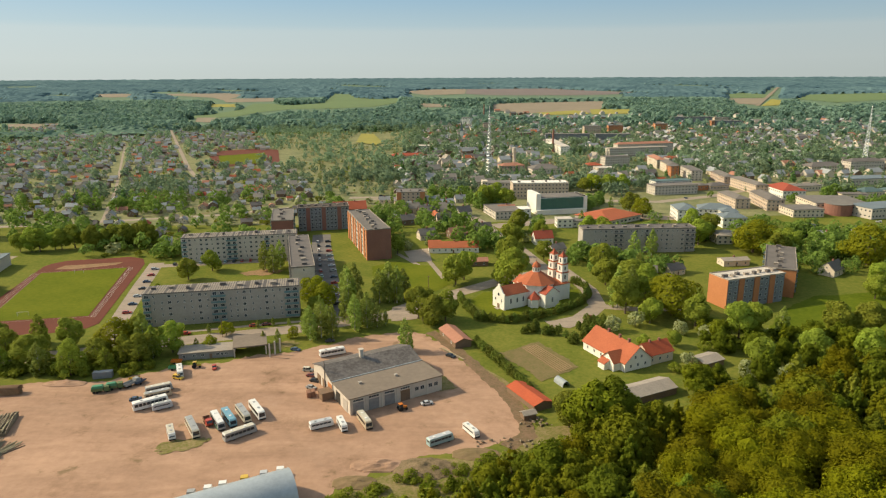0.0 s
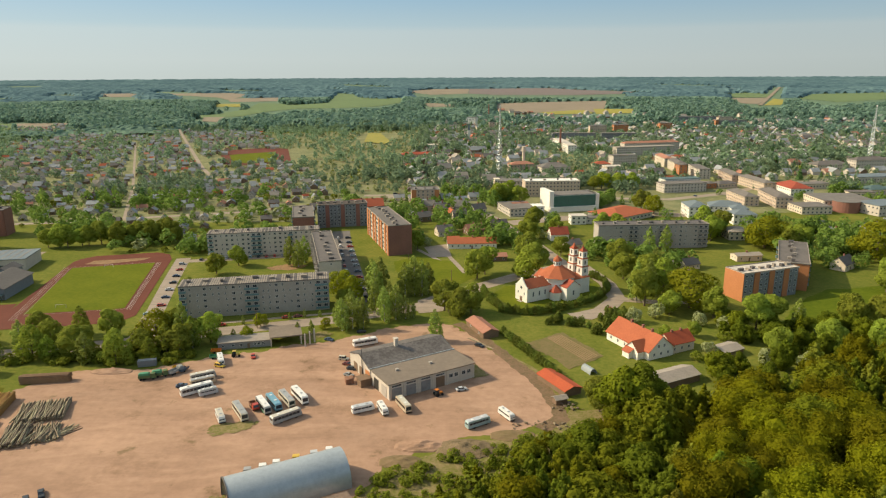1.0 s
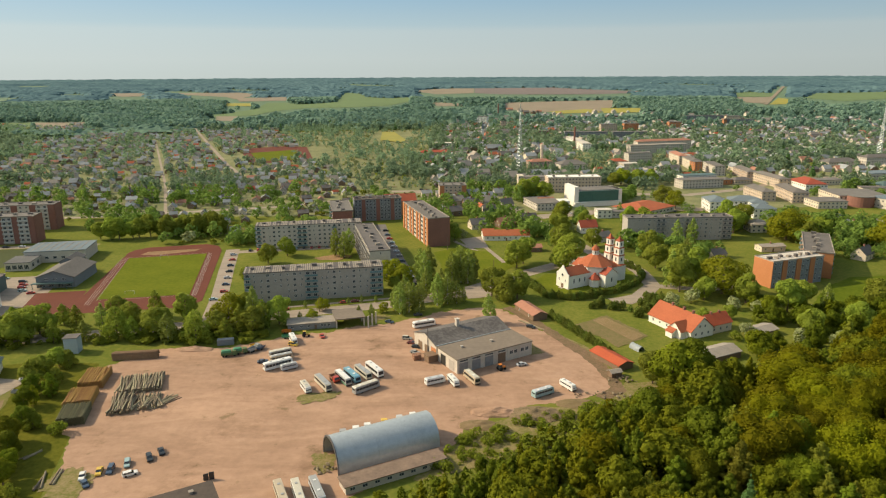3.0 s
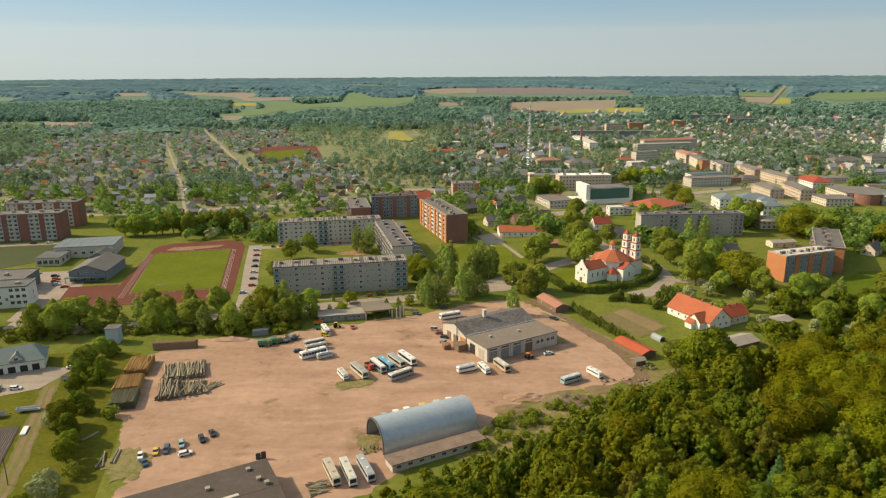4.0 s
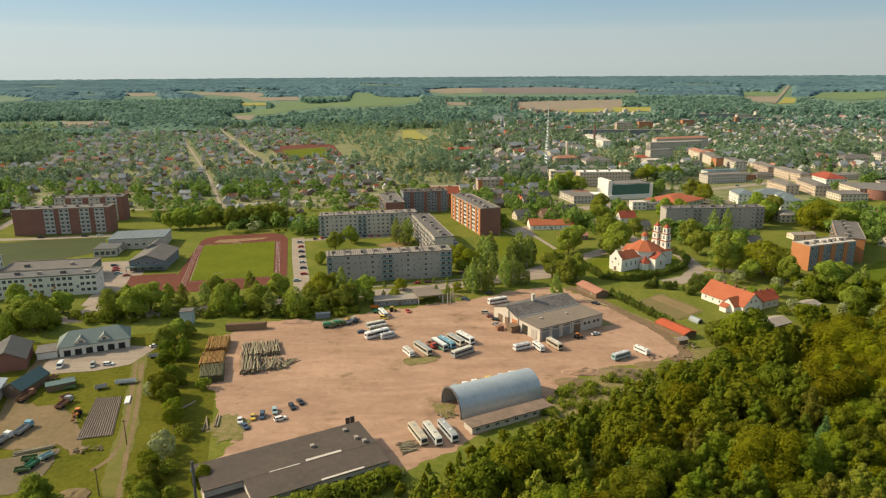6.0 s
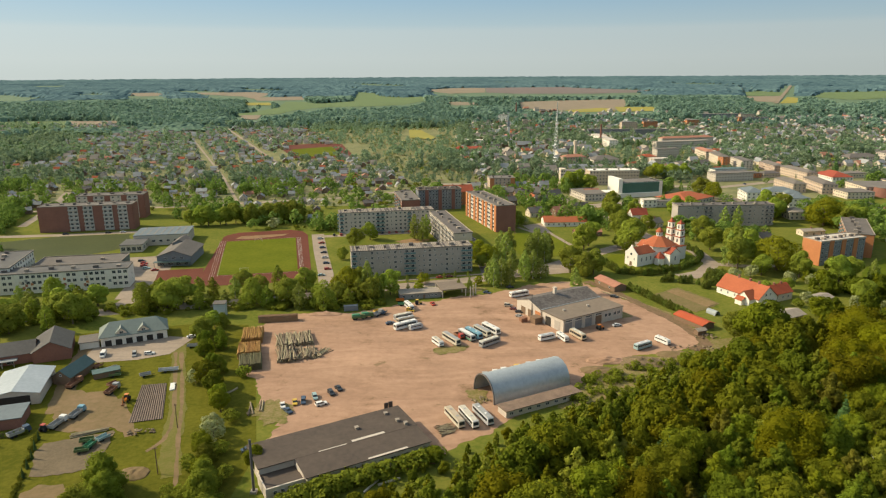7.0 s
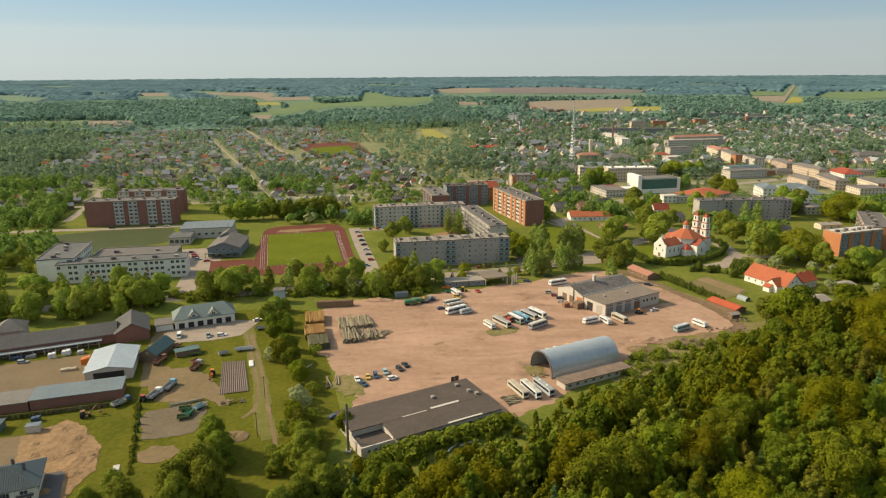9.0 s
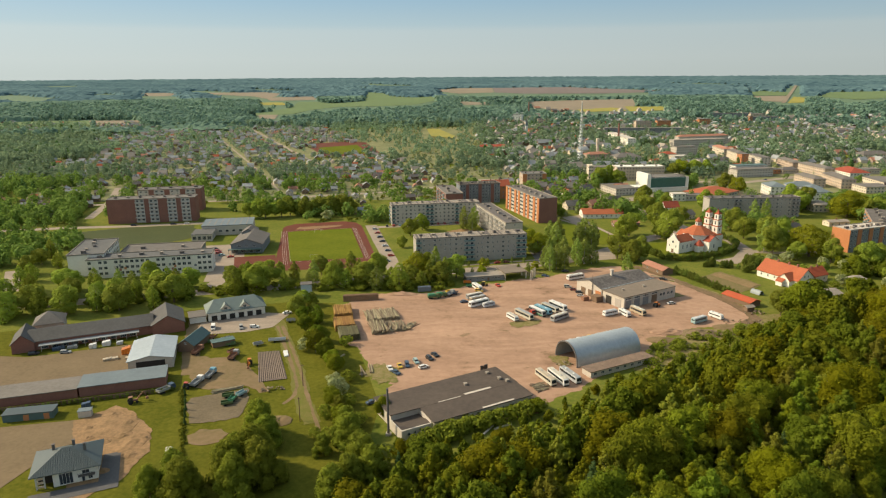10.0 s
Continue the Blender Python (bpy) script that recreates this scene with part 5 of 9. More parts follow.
part("balcony", boxes((11.2, -1.3, 2.2, 15.6, -0.02, 2.4)), RIBD, villa, "dark balcony slab")
for k in range(8):
    part("baluster", boxes((11.25 + k * 0.61, -1.28, 2.4, 11.31 + k * 0.61, -1.22, 3.3)), RIBD, villa)
part("handrail", boxes((11.2, -1.3, 3.3, 15.6, -1.2, 3.38)), RIBD, villa)
# back of the porch painted near black as its shade
part("porch_recess", boxes((0.3, 2.94, 0, 4.4, 2.99, 4.2)), DARKDOOR_AND_SHADE, villa, "dark slab painted as the shade inside a porch")
for xx in (0.3, 2.4):
    part("porch_post", boxes((xx - 0.2, 0.1, 0, xx + 0.2, 0.5, 4.6)), FRAME, villa)
for k in range(3):
    part("porch_panel", boxes((0.6, 0.2, 0.4 + k * 1.3, 2.2, 0.3, 1.1 + k * 1.3)), PINK, villa)
for xx, yy in ((4.5, 9.0), (9.8, 9.6), (13, 6.2)):
    part("chimney", boxes((xx - 0.35, yy - 0.35, 5.2, xx + 0.35, yy + 0.35, 9.0), (xx - 0.45, yy - 0.45, 9.0, xx + 0.45, yy + 0.45, 9.15)), RIBD, villa)
# dark paving whose colour also holds the shadow beside the villa
DARKPAVE_SHADOW = mat("dark_paving", (0.12, 0.115, 0.115), (0.085, 0.08, 0.08), big=0.15, fine=1.0)
sheet("villa_terrace", [(-241, 58.5), (-224.5, 65.5), (-230, 80), (-225.5, 82), (-217.5, 63), (-239.5, 53)], DARKPAVE_SHADOW, 0.20, "dark paved terrace round a new villa, its shadow in the colour", "terrace")
ds = thing("shed", "long dark boarded shed with a grey roof and red doors", "shed", -275, 100.5, 12)
part("wall", boxes((0, 0, 0, 16, 5, 2.6)), GREENROOF, ds)
part("roof", boxes((-0.3, -0.3, 2.6, 16.3, 5.3, 2.85)), VILLAROOF, ds)
for xx in (6.5, 13):
    part("door", boxes((xx, -0.06, 0, xx + 1.8, -0.003, 2.2)), ORANGE, ds, "rust-red door")
sb = thing("shed", "small pale grey site cabin", "cabin", -250.5, 103.5, 15)
part("wall", boxes((0, 0, 0, 4.2, 2.6, 2.4)), PALE, sb)
part("roof", boxes((-0.2, -0.2, 2.4, 4.4, 2.8, 2.55)), BLUEROOF, sb)
house("green-roofed barn with brown boarded walls", -230.5, 160.5, 83, 15, 7.5, 3.2, 2.6, WOOD, GREENROOF, wins=0, chimneys=0, name="barn", category="barn", sides=())
gs = thing("shelter", "low shelter with a long green sheet roof", "shelter", -224.0, 165.0, 30)
part("wall", boxes((0, 0, 0, 9.5, 4, 2.3)), WOOD, gs)
part("roof", boxes((-0.3, -0.3, 2.3, 9.8, 4.3, 2.5)), GREENROOF, gs)

# ---- the sports halls ----
hall = thing("sports_hall", "grey metal sports hall with a shallow pitched roof", "building", -265.3, 325.7, 5)
for b2, n2, m2 in ((gable_body(30, 20.5, 6.2, 3.6), "wall", BLUEGREY), (gable_roof(30, 20.5, 6.2, 3.6, over=0.7), "roof", SLATE), (gable_body(14, 9, 8.6, 2.4), "rear_wall", BLUEGREY), (gable_roof(14, 9, 8.6, 2.4, over=0.5), "rear_roof", SLATE)):
    bmesh.ops.transform(b2, matrix=pose(20.5, 0, 0, 0, 0, 90) if not n2.startswith("rear") else pose(11.5, 24, 0, 0, 0, 90), verts=b2.verts[:])
    part(n2, b2, m2, hall)
part("canopy", boxes((-1.5, -3.2, 3.0, 20.5, -0.02, 3.3), *[(x, -3.0, 0, x + 0.25, -2.75, 3.0) for x in (-1.2, 5, 11, 17, 20)]), GREENROOF, hall, "flat entrance canopy on posts")
for i in range(4):
    put_window(hall, pose(3 + i * 4.8, -0.004, 1.6), 3.0, 2.2, 3)
for i in range(3):
    put_window(hall, pose(5.4 + i * 4.8, -0.004, 5.0), 2.2, 1.2, 2)
hall_b = thing("sports_hall", "long grey sports building with a flat blue-grey roof", "building", -302.5, 376.5, 11)
part("wall", boxes((0, 0, 0, 36, 25, 7.2)), PALE, hall_b)
part("roof", boxes((-0.4, -0.4, 7.2, 36.4, 25.4, 7.6)), BLUEROOF, hall_b)
for i in range(7):
    part("roof_rib", boxes((4 + i * 4.6, 0.5, 7.602, 4.5 + i * 4.6, 24.5, 7.75)), RIBL, hall_b)
    put_window(hall_b, pose(3.4 + i * 4.8, -0.004, 3.2), 2.2, 1.6, 1)
hall_c = thing("sports_hall", "small glazed entrance building of the sports hall", "building", -304, 359, 9)
part("wall", boxes((0, 0, 0, 14, 17, 5.0)), PALE, hall_c)
part("roof", boxes((-0.4, -0.4, 5.0, 14.4, 17.4, 5.3)), GREYFELT, hall_c)
for i in range(4):
    put_window(hall_c, pose(2 + i * 3.4, -0.004, 2.4), 2.6, 2.6, 2)
for i in range(2):
    put_window(hall_c, pose(14.004, 5 + i * 7, 2.6, 0, 0, 90), 3.0, 2.4, 2)

# ---- the town centre ----
block("long pale four-storey office block", 66.5, 629, 3, 53, 18, 14.6, 4, {"front": "wwwwwwwwwwwwwwww", "left": "..w..", "right": "w.w"}, PINK, roof=WHITE, vents=4, seed=21, group="town buildings")
theatre = thing("culture_house", "white culture house with a green glazed front", "building", 79, 553, 13)
part("wall", boxes((4, 4, 0, 46, 24, 13.5)), WHITE, theatre)
part("end_slab", boxes((0, 2.5, 0, 4.0, 25, 17.5)), WHITE, theatre, "tall white end wall")
part("right_slab", boxes((43.2, 3.4, 0, 46.5, 25, 13.9)), WHITE, theatre)
part("curtain_wall", boxes((4.2, 3.4, 4.0, 43.0, 3.98, 13.2)), GREENGLASS, theatre, "dark green glass curtain wall")
part("mullion", boxes(*[(4.2 + i * 2.1, 3.25, 4.0, 4.32 + i * 2.1, 3.39, 13.2) for i in range(19)]), GREENROOF, theatre)
part("podium", boxes((0, 0, 0, 44, 3.2, 3.4), (-0.2, -0.3, 3.4, 44.2, 3.2, 3.8)), WHITE, theatre)
part("roof", boxes((4, 4, 13.5, 46, 24, 13.9)), SLATE, theatre)
hall_red = thing("market_hall", "low market hall with a wide bright red roof", "building", 127, 508, 38)
part("wall", boxes((0, 0, 0, 42, 32, 4.5)), PALE, hall_red)
part("roof", hip_roof(42, 32, 4.5, 4.2, over=1.0, ridge=8), TILE, hall_red)
for i in range(8):
    put_window(hall_red, pose(3 + i * 5, -0.004, 2.2), 2.6, 1.6, 2)
TOWN = [  # label, x, y, turn, length, depth, height, floors, wall, roof, hipped
    ("grey flat-roofed hall beside the square", 43, 536, 14, 24, 34, 6.2, 2, PALE, SLATE, False),
    ("small white flat-roofed box of a building", 64, 545, 8, 9, 12, 6.5, 2, WHITE, WHITE, False),
    ("small white kiosk building", 88, 505, 4, 12, 9, 6.5, 2, WHITE, PALE, False),
    ("low dark-roofed shop beside a kiosk", 100.2, 507, 6, 18, 12, 4.6, 1, PALE, SLATE, False),
    ("white school wing with a blue-grey hipped roof", 188, 527, -4, 16, 24, 9, 3, WHITE, BLUEROOF, True),
    ("white school with a long blue-grey hipped roof", 206, 532, -16, 26, 18, 9, 3, WHITE, BLUEROOF, True),
    ("white school link with a blue-grey hipped roof", 219, 518.5, -8, 13, 12, 9.5, 3, WHITE, BLUEROOF, True),
    ("white school front wing with a blue-grey hipped roof", 214, 502, -2, 18, 15, 8, 2, WHITE, BLUEROOF, True),
    ("cream villa with a pale hipped roof", 190, 452, 0, 15, 14, 6, 2, CREAM, RIBL, True),
    ("buff apartment house with a grey hipped roof", 255, 577, 1, 13, 38, 8.5, 3, PINK, SLATE, True),
    ("buff apartment house with a grey hipped roof", 278, 567, -6, 14, 46, 9.5, 3, PINK, SLATE, True),
    ("white office building with a bright red roof", 318, 621, 2, 22, 34, 8, 2, WHITE, TILE, True),
    ("long buff apartment row with a grey roof", 305, 648, 4, 12, 52, 9, 3, PINK, SLATE, True),
    ("buff apartment row with a grey roof", 296, 702, -4, 12, 46, 9, 3, PINK, SLATE, True),
    ("grey apartment row with a brown end wall", 273, 735, -4, 12, 44, 11, 4, PALE, SLATE, False),
    ("orange brick stair tower of flats", 258, 757, 14, 10, 10, 13, 4, ORANGE, SLATE, False),
    ("cream apartment row with a grey roof", 264, 784, -5, 12, 44, 11, 4, CREAM, SLATE, True),
    ("cream apartment row with a rust-red roof", 266, 834, -2, 12, 46, 11, 4, CREAM, RUSTY, True),
    ("long grey office block with a flat roof", 206, 646, 12, 46, 16, 8.6, 3, PALE, SLATE, False),
    ("long white upper block with a green roof", 212, 664, 12, 40, 12, 10.5, 3, WHITE, GREENROOF, False),
    ("small orange brick gabled house", 259, 672, 14, 10, 12, 5, 1, ORANGE, SLATE, True),
    ("low long building with a dark roof", 270, 672, 14, 22, 12, 4.5, 1, PINK, RIBD, True),
    ("long low cream shop with a dark roof", 353, 664, 10, 31, 14, 5, 1, CREAM, SLATE, False),
    ("large cream market hall with a wide grey roof", 318, 563, -3, 44, 39, 7, 2, CREAM, SLATE, False),
    ("cream two-storey shop with a grey roof", 287, 540, 3, 26, 22, 6, 2, CREAM, SLATE, False),
    ("grey hall with a flat blue-grey roof", 345, 530, 16, 49, 24, 8.5, 2, PALE, BLUEROOF, False),
    ("cream market hall with a green roof", 399, 629, 12, 24, 16, 5, 1, CREAM, GREENROOF, True),
    ("cream market hall with a green roof", 428, 636, 12, 22, 14, 5, 1, CREAM, GREENROOF, True),
    ("long low cream shed with a grey roof", 372, 618, -8, 24, 12, 5, 1, CREAM, SLATE, False),
    ("grey depot hall with a flat roof", 430, 700, 8, 50, 22, 6.5, 1, PALE, BLUEROOF, False),
    ("long blue-grey block behind a white one", 180, 1184, -3, 76, 14, 13, 4, BLUEGREY, SLATE, False),
    ("long blue-grey block behind trees", 268, 1190, 0, 62, 14, 12, 4, BLUEGREY, SLATE, False),
    ("grey apartment block among trees", 206, 852, 14, 34, 13, 12.5, 4, PALE, SLATE, False),
    ("long white apartment block", 172, 985, 2, 13, 118, 12, 4, WHITE, PALE, False),
    ("long grey apartment block with a pale roof", 236, 954, 14, 92, 13, 12, 4, PALE, RIBL, False),
    ("long grey apartment block with a rusty roof", 258, 996, 14, 92, 13, 13.5, 4, PALE, RUSTY, True),
    ("cream house with a red hipped roof", 175, 813, 10, 20, 14, 7, 2, CREAM, TILE, True),
    ("cream two-storey house with a flat pale roof", 184, 792, 12, 22, 14, 6.5, 2, CREAM, PALE, False),
    ("pale house with a rust-red roof", 70, 800, 15, 30, 14, 8.5, 2, PINK, RUSTY, True),
    ("grey hall with a wide dark roof", 106, 790, 12, 36, 22, 6, 1, PALE, SLATE, True),
    ("long dark-roofed hall behind an office block", 44, 655, 3, 62, 16, 11, 3, PALE, SLATE, False),
    ("white stair tower of an office block", 38, 640, 3, 5, 10, 15, 4, CREAM, CREAM, False),
    ("long pale house with a red roof", -71, 940, 6, 49, 14, 5, 1, PINK, TILE, True),
    ("white two-storey hall with a flat roof", -48, 1064, 0, 27, 14, 6, 2, WHITE, PALE, False),
    ("pale office block with rows of windows", 490, 806, 10, 46, 16, 11, 3, PALE, SLATE, True),
    ("pale office block with rows of windows", 540, 815, 10, 44, 16, 11, 3, PALE, SLATE, True),
    ("low cream hall with a dark roof", 440, 800, 12, 46, 20, 6, 2, CREAM, SLATE, True),
    ("long pale hall among trees", 490, 985, -6, 24, 14, 4.5, 1, WHITE, PALE, False),
    ("buff and white tower block", 269, 1290, 4, 32, 14, 18, 6, PINK, SLATE, False),
    ("orange and white tower block", 323, 1325, 2, 29, 14, 17, 5, ORANGE, SLATE, False),
    ("orange and white tower block", 431, 1380, 0, 25, 14, 16, 5, ORANGE, SLATE, False),
    ("long grey apartment block far off", 533, 1585, 0, 95, 14, 16, 5, BLUEGREY, SLATE, False),
    ("long grey apartment block with an orange end", 590, 1478, 0, 60, 14, 14, 5, BLUEGREY, SLATE, False),
    ("orange end wing of a far apartment block", 583, 1477, 0, 6.6, 15, 15, 5, ORANGE, SLATE, False),
    ("buff apartment block far off", 622, 1560, 0, 33, 14, 16, 5, PINK, SLATE, False),
    ("white tower block far off", 43, 1562, -20, 22, 16, 18, 6, WHITE, SLATE, False),
    ("pale tower block far off", 85, 1415, 0, 11, 14, 16, 5, PINK, SLATE, False),
    ("low brick hall behind trees", 135, 1250, 4, 28, 14, 9, 3, BRICK, SLATE, False),
]
for lb, hx, hy, ht, L, D, H, fl, w, r, hipd in TOWN:
    t = thing("town_building", lb, "building", hx, hy, ht, group="town buildings")
    part("wall", boxes((0, 0, 0, L, D, H)), w, t)
    part("roof", hip_roof(L, D, H, min(L, D) * 0.22, over=0.5) if hipd else boxes((-0.3, -0.3, H, L + 0.3, D + 0.3, H + 0.5)), r, t)
    nx, ny = max(2, int(L / 3.4)), max(2, int(D / 3.6))
    window_row(t, [(m @ pose(ln * (i + 0.5) / n, -0.004, H * (f + 0.55) / fl), 1.6, min(1.5, H / fl * 0.55))
                   for (ln, m), n, sd in zip(faces_of(L, D).values(), (nx, ny, nx, ny), range(4)) if sd in (0, 3) or (sd == 1 and hy < 700) for f in range(fl) for i in range(n)])
drum = thing("rotunda", "round brick hall with a flat roof", "building", 331, 553)
part("wall", prism(28, 10.5, 10.5, 0, 9.0), BRICK, drum)
part("roof", prism(28, 10.8, 10.8, 9.0, 9.5), SLATE, drum)


# ---- lattice masts and the water tower ----
def mast(x, y, h, w0, label):
    t = thing("radio_mast", label, "mast", x, y)
    n = int(h / 4)
    bm = bmesh.new()
    for i in range(n):
        z0, z1 = h * i / n, h * (i + 1) / n
        r0, r1 = w0 * (1 - 0.9 * i / n), w0 * (1 - 0.9 * (i + 1) / n)
        for k in range(4):
            a, b = math.pi / 2 * k, math.pi / 2 * (k + 1)
            p0, p1, q1 = Vector((r0 * math.cos(a), r0 * math.sin(a), z0)), Vector((r1 * math.cos(a), r1 * math.sin(a), z1)), Vector((r1 * math.cos(b), r1 * math.sin(b), z1))
            for u, v in ((p0, p1), (p0, q1), (p1, q1)):
                d = (v - u).normalized()
                s = d.orthogonal().normalized() * 0.16
                tt = d.cross(s)
                vs = [bm.verts.new(c + e) for c in (u, v) for e in (s, tt, -s - tt)]
                for j in range(3):
                    bm.faces.new((vs[j], vs[(j + 1) % 3], vs[3 + (j + 1) % 3], vs[3 + j]))
    part("lattice", bm, METAL, t)
    part("antenna", boxes((-0.5, -0.5, h, 0.5, 0.5, h + 2.0)), WHITE, t)


mast(53, 770, 78.5, 4.0, "pale grey lattice radio mast in the town")
mast(548, 874, 72, 4.2, "tall grey lattice radio mast")
wt = thing("water_tower", "pale slender concrete water tower", "tower", 87.5, 824)
part("shaft", prism(16, 1.9, 1.8, 0, 22), CREAM, wt)
part("tank", prism(16, 2.4, 2.4, 22, 28), CREAM, wt)
st = thing("church_tower", "pale blue church spire above the trees", "tower", 34, 1200)
part("shaft", boxes((-2.5, -2.5, 0, 2.5, 2.5, 18)), WHITE, st)
part("spire", prism(4, 3.6, 0.1, 18, 34), BLUEROOF, st)
cs = thing("brick_chimney", "tall thin red brick boiler chimney", "chimney", 108, 1780, z=far_rise(108, 1780))
part("shaft", prism(12, 1.9, 1.3, 0, 34), BRICK, cs)
copy_thing(cs, pose(168, 1030, 0))
# ---- vehicles ----
def paint(name, c, rough=0.35):
    return mat("paint_" + name, c, tuple(v * 0.82 for v in c), rough=rough, big=0.4, fine=2.5, spec=0.5)


PAINTS = {"white": paint("white", (0.74, 0.72, 0.68)), "cream": paint("cream", (0.55, 0.50, 0.40)), "grey": paint("grey", (0.33, 0.33, 0.32)), "silver": paint("silver", (0.48, 0.49, 0.50)),
          "blue": paint("blue", (0.16, 0.33, 0.42)), "green": paint("green", (0.06, 0.24, 0.12)), "red": paint("red", (0.45, 0.06, 0.035)), "yellow": paint("yellow", (0.62, 0.40, 0.06)),
          "black": paint("black", (0.025, 0.03, 0.035)), "darkblue": paint("darkblue", (0.05, 0.08, 0.13)), "teal": paint("teal", (0.30, 0.42, 0.42)), "orange": paint("orange", (0.62, 0.19, 0.03)),
          "maroon": paint("maroon", (0.20, 0.05, 0.04)), "olive": paint("olive", (0.10, 0.15, 0.055), 0.6), "beige": paint("beige", (0.47, 0.38, 0.27)), "rust": paint("rust", (0.25, 0.12, 0.07), 0.8)}
TYRE = mat("tyre_rubber", (0.03, 0.03, 0.03), rough=0.9)
AUTOGLASS = mat("vehicle_glass", (0.03, 0.04, 0.05), (0.02, 0.025, 0.03), rough=0.08, big=1, fine=3, spec=0.7)


def wheel(parent, x, y, r, w):
    bm = bmesh.new()
    bmesh.ops.create_cone(bm, cap_ends=True, segments=12, radius1=r, radius2=r, depth=w, matrix=Matrix.Translation((x, y, r)) @ Matrix.Rotation(radians(90), 4, "X"))
    return part("wheel", bm, TYRE, parent)


def extrude_profile(prof, w, inset=0.0):
    """A side outline (x, z) made w wide; the upper points are drawn in."""
    bm = bmesh.new()
    zs = [z for _, z in prof]
    lo, hi = min(zs), max(zs)
    a = [bm.verts.new((x, -w / 2 + inset * (z - lo) / (hi - lo), z)) for x, z in prof]
    b = [bm.verts.new((x, w / 2 - inset * (z - lo) / (hi - lo), z)) for x, z in prof]
    n = len(prof)
    bm.faces.new(a), bm.faces.new(b[::-1])
    for i in range(n):
        bm.faces.new((a[i], b[i], b[(i + 1) % n], a[(i + 1) % n]))
    bmesh.ops.recalc_face_normals(bm, faces=bm.faces[:])
    return bm


def bus(label, x, y, turn, colour, L=11.5, W=2.5, H=3.0, roof=None, band=None):
    t = thing("bus", label, "bus", x, y, turn, group="parked buses")
    h = L / 2
    body = extrude_profile([(-h, 0.45), (h - 0.1, 0.45), (h, 0.9), (h - 0.05, 1.6), (h - 0.35, H - 0.15), (h - 0.7, H), (-h + 0.3, H), (-h, H - 0.25)], W, 0.12)
    part("body", body, PAINTS[colour], t)
    part("roof", boxes((-h + 0.35, -W / 2 + 0.2, H + 0.003, h - 0.8, W / 2 - 0.2, H + 0.07)), PAINTS[roof or colour], t)
    for sgn in (-1, 1):
        yy = sgn * (W / 2 - 0.045)
        n = max(3, int(L / 1.5))
        for i in range(n):
            x0 = -h + 0.5 + (L - 1.3) * i / n
            part("side_window", boxes((x0, min(yy, yy + sgn * 0.03), 1.55, x0 + (L - 1.3) / n - 0.14, max(yy, yy + sgn * 0.03), H - 0.55)), AUTOGLASS, t)
        if band:
            part("stripe", boxes((-h + 0.1, min(sgn * W / 2, sgn * (W / 2 + 0.02)), 0.6, h - 0.2, max(sgn * W / 2, sgn * (W / 2 + 0.02)), 1.2)), PAINTS[band], t)
        for wx in (-h + 0.27 * L, h - 0.2 * L):
            wheel(t, wx, sgn * (W / 2 - 0.18), 0.5, 0.3)
    ws = extrude_profile([(h - 0.06, 1.45), (h + 0.01, 1.45), (h - 0.27, H - 0.45), (h - 0.34, H - 0.45)], W - 0.5)
    part("windscreen", ws, AUTOGLASS, t)
    part("rear_window", boxes((-h - 0.02, -W / 2 + 0.35, 1.7, -h + 0.02, W / 2 - 0.35, H - 0.6)), AUTOGLASS, t)
    for hx in (-L * 0.25, L * 0.18):
        part("roof_hatch", boxes((hx - 0.4, -0.4, H + 0.06, hx + 0.4, 0.4, H + 0.2)), PAINTS["grey" if colour in ("white", "cream") else "white"], t)
    part("bumper", boxes((h - 0.05, -W / 2 + 0.1, 0.4, h + 0.1, W / 2 - 0.1, 0.7)), TYRE, t)


CARS = {}


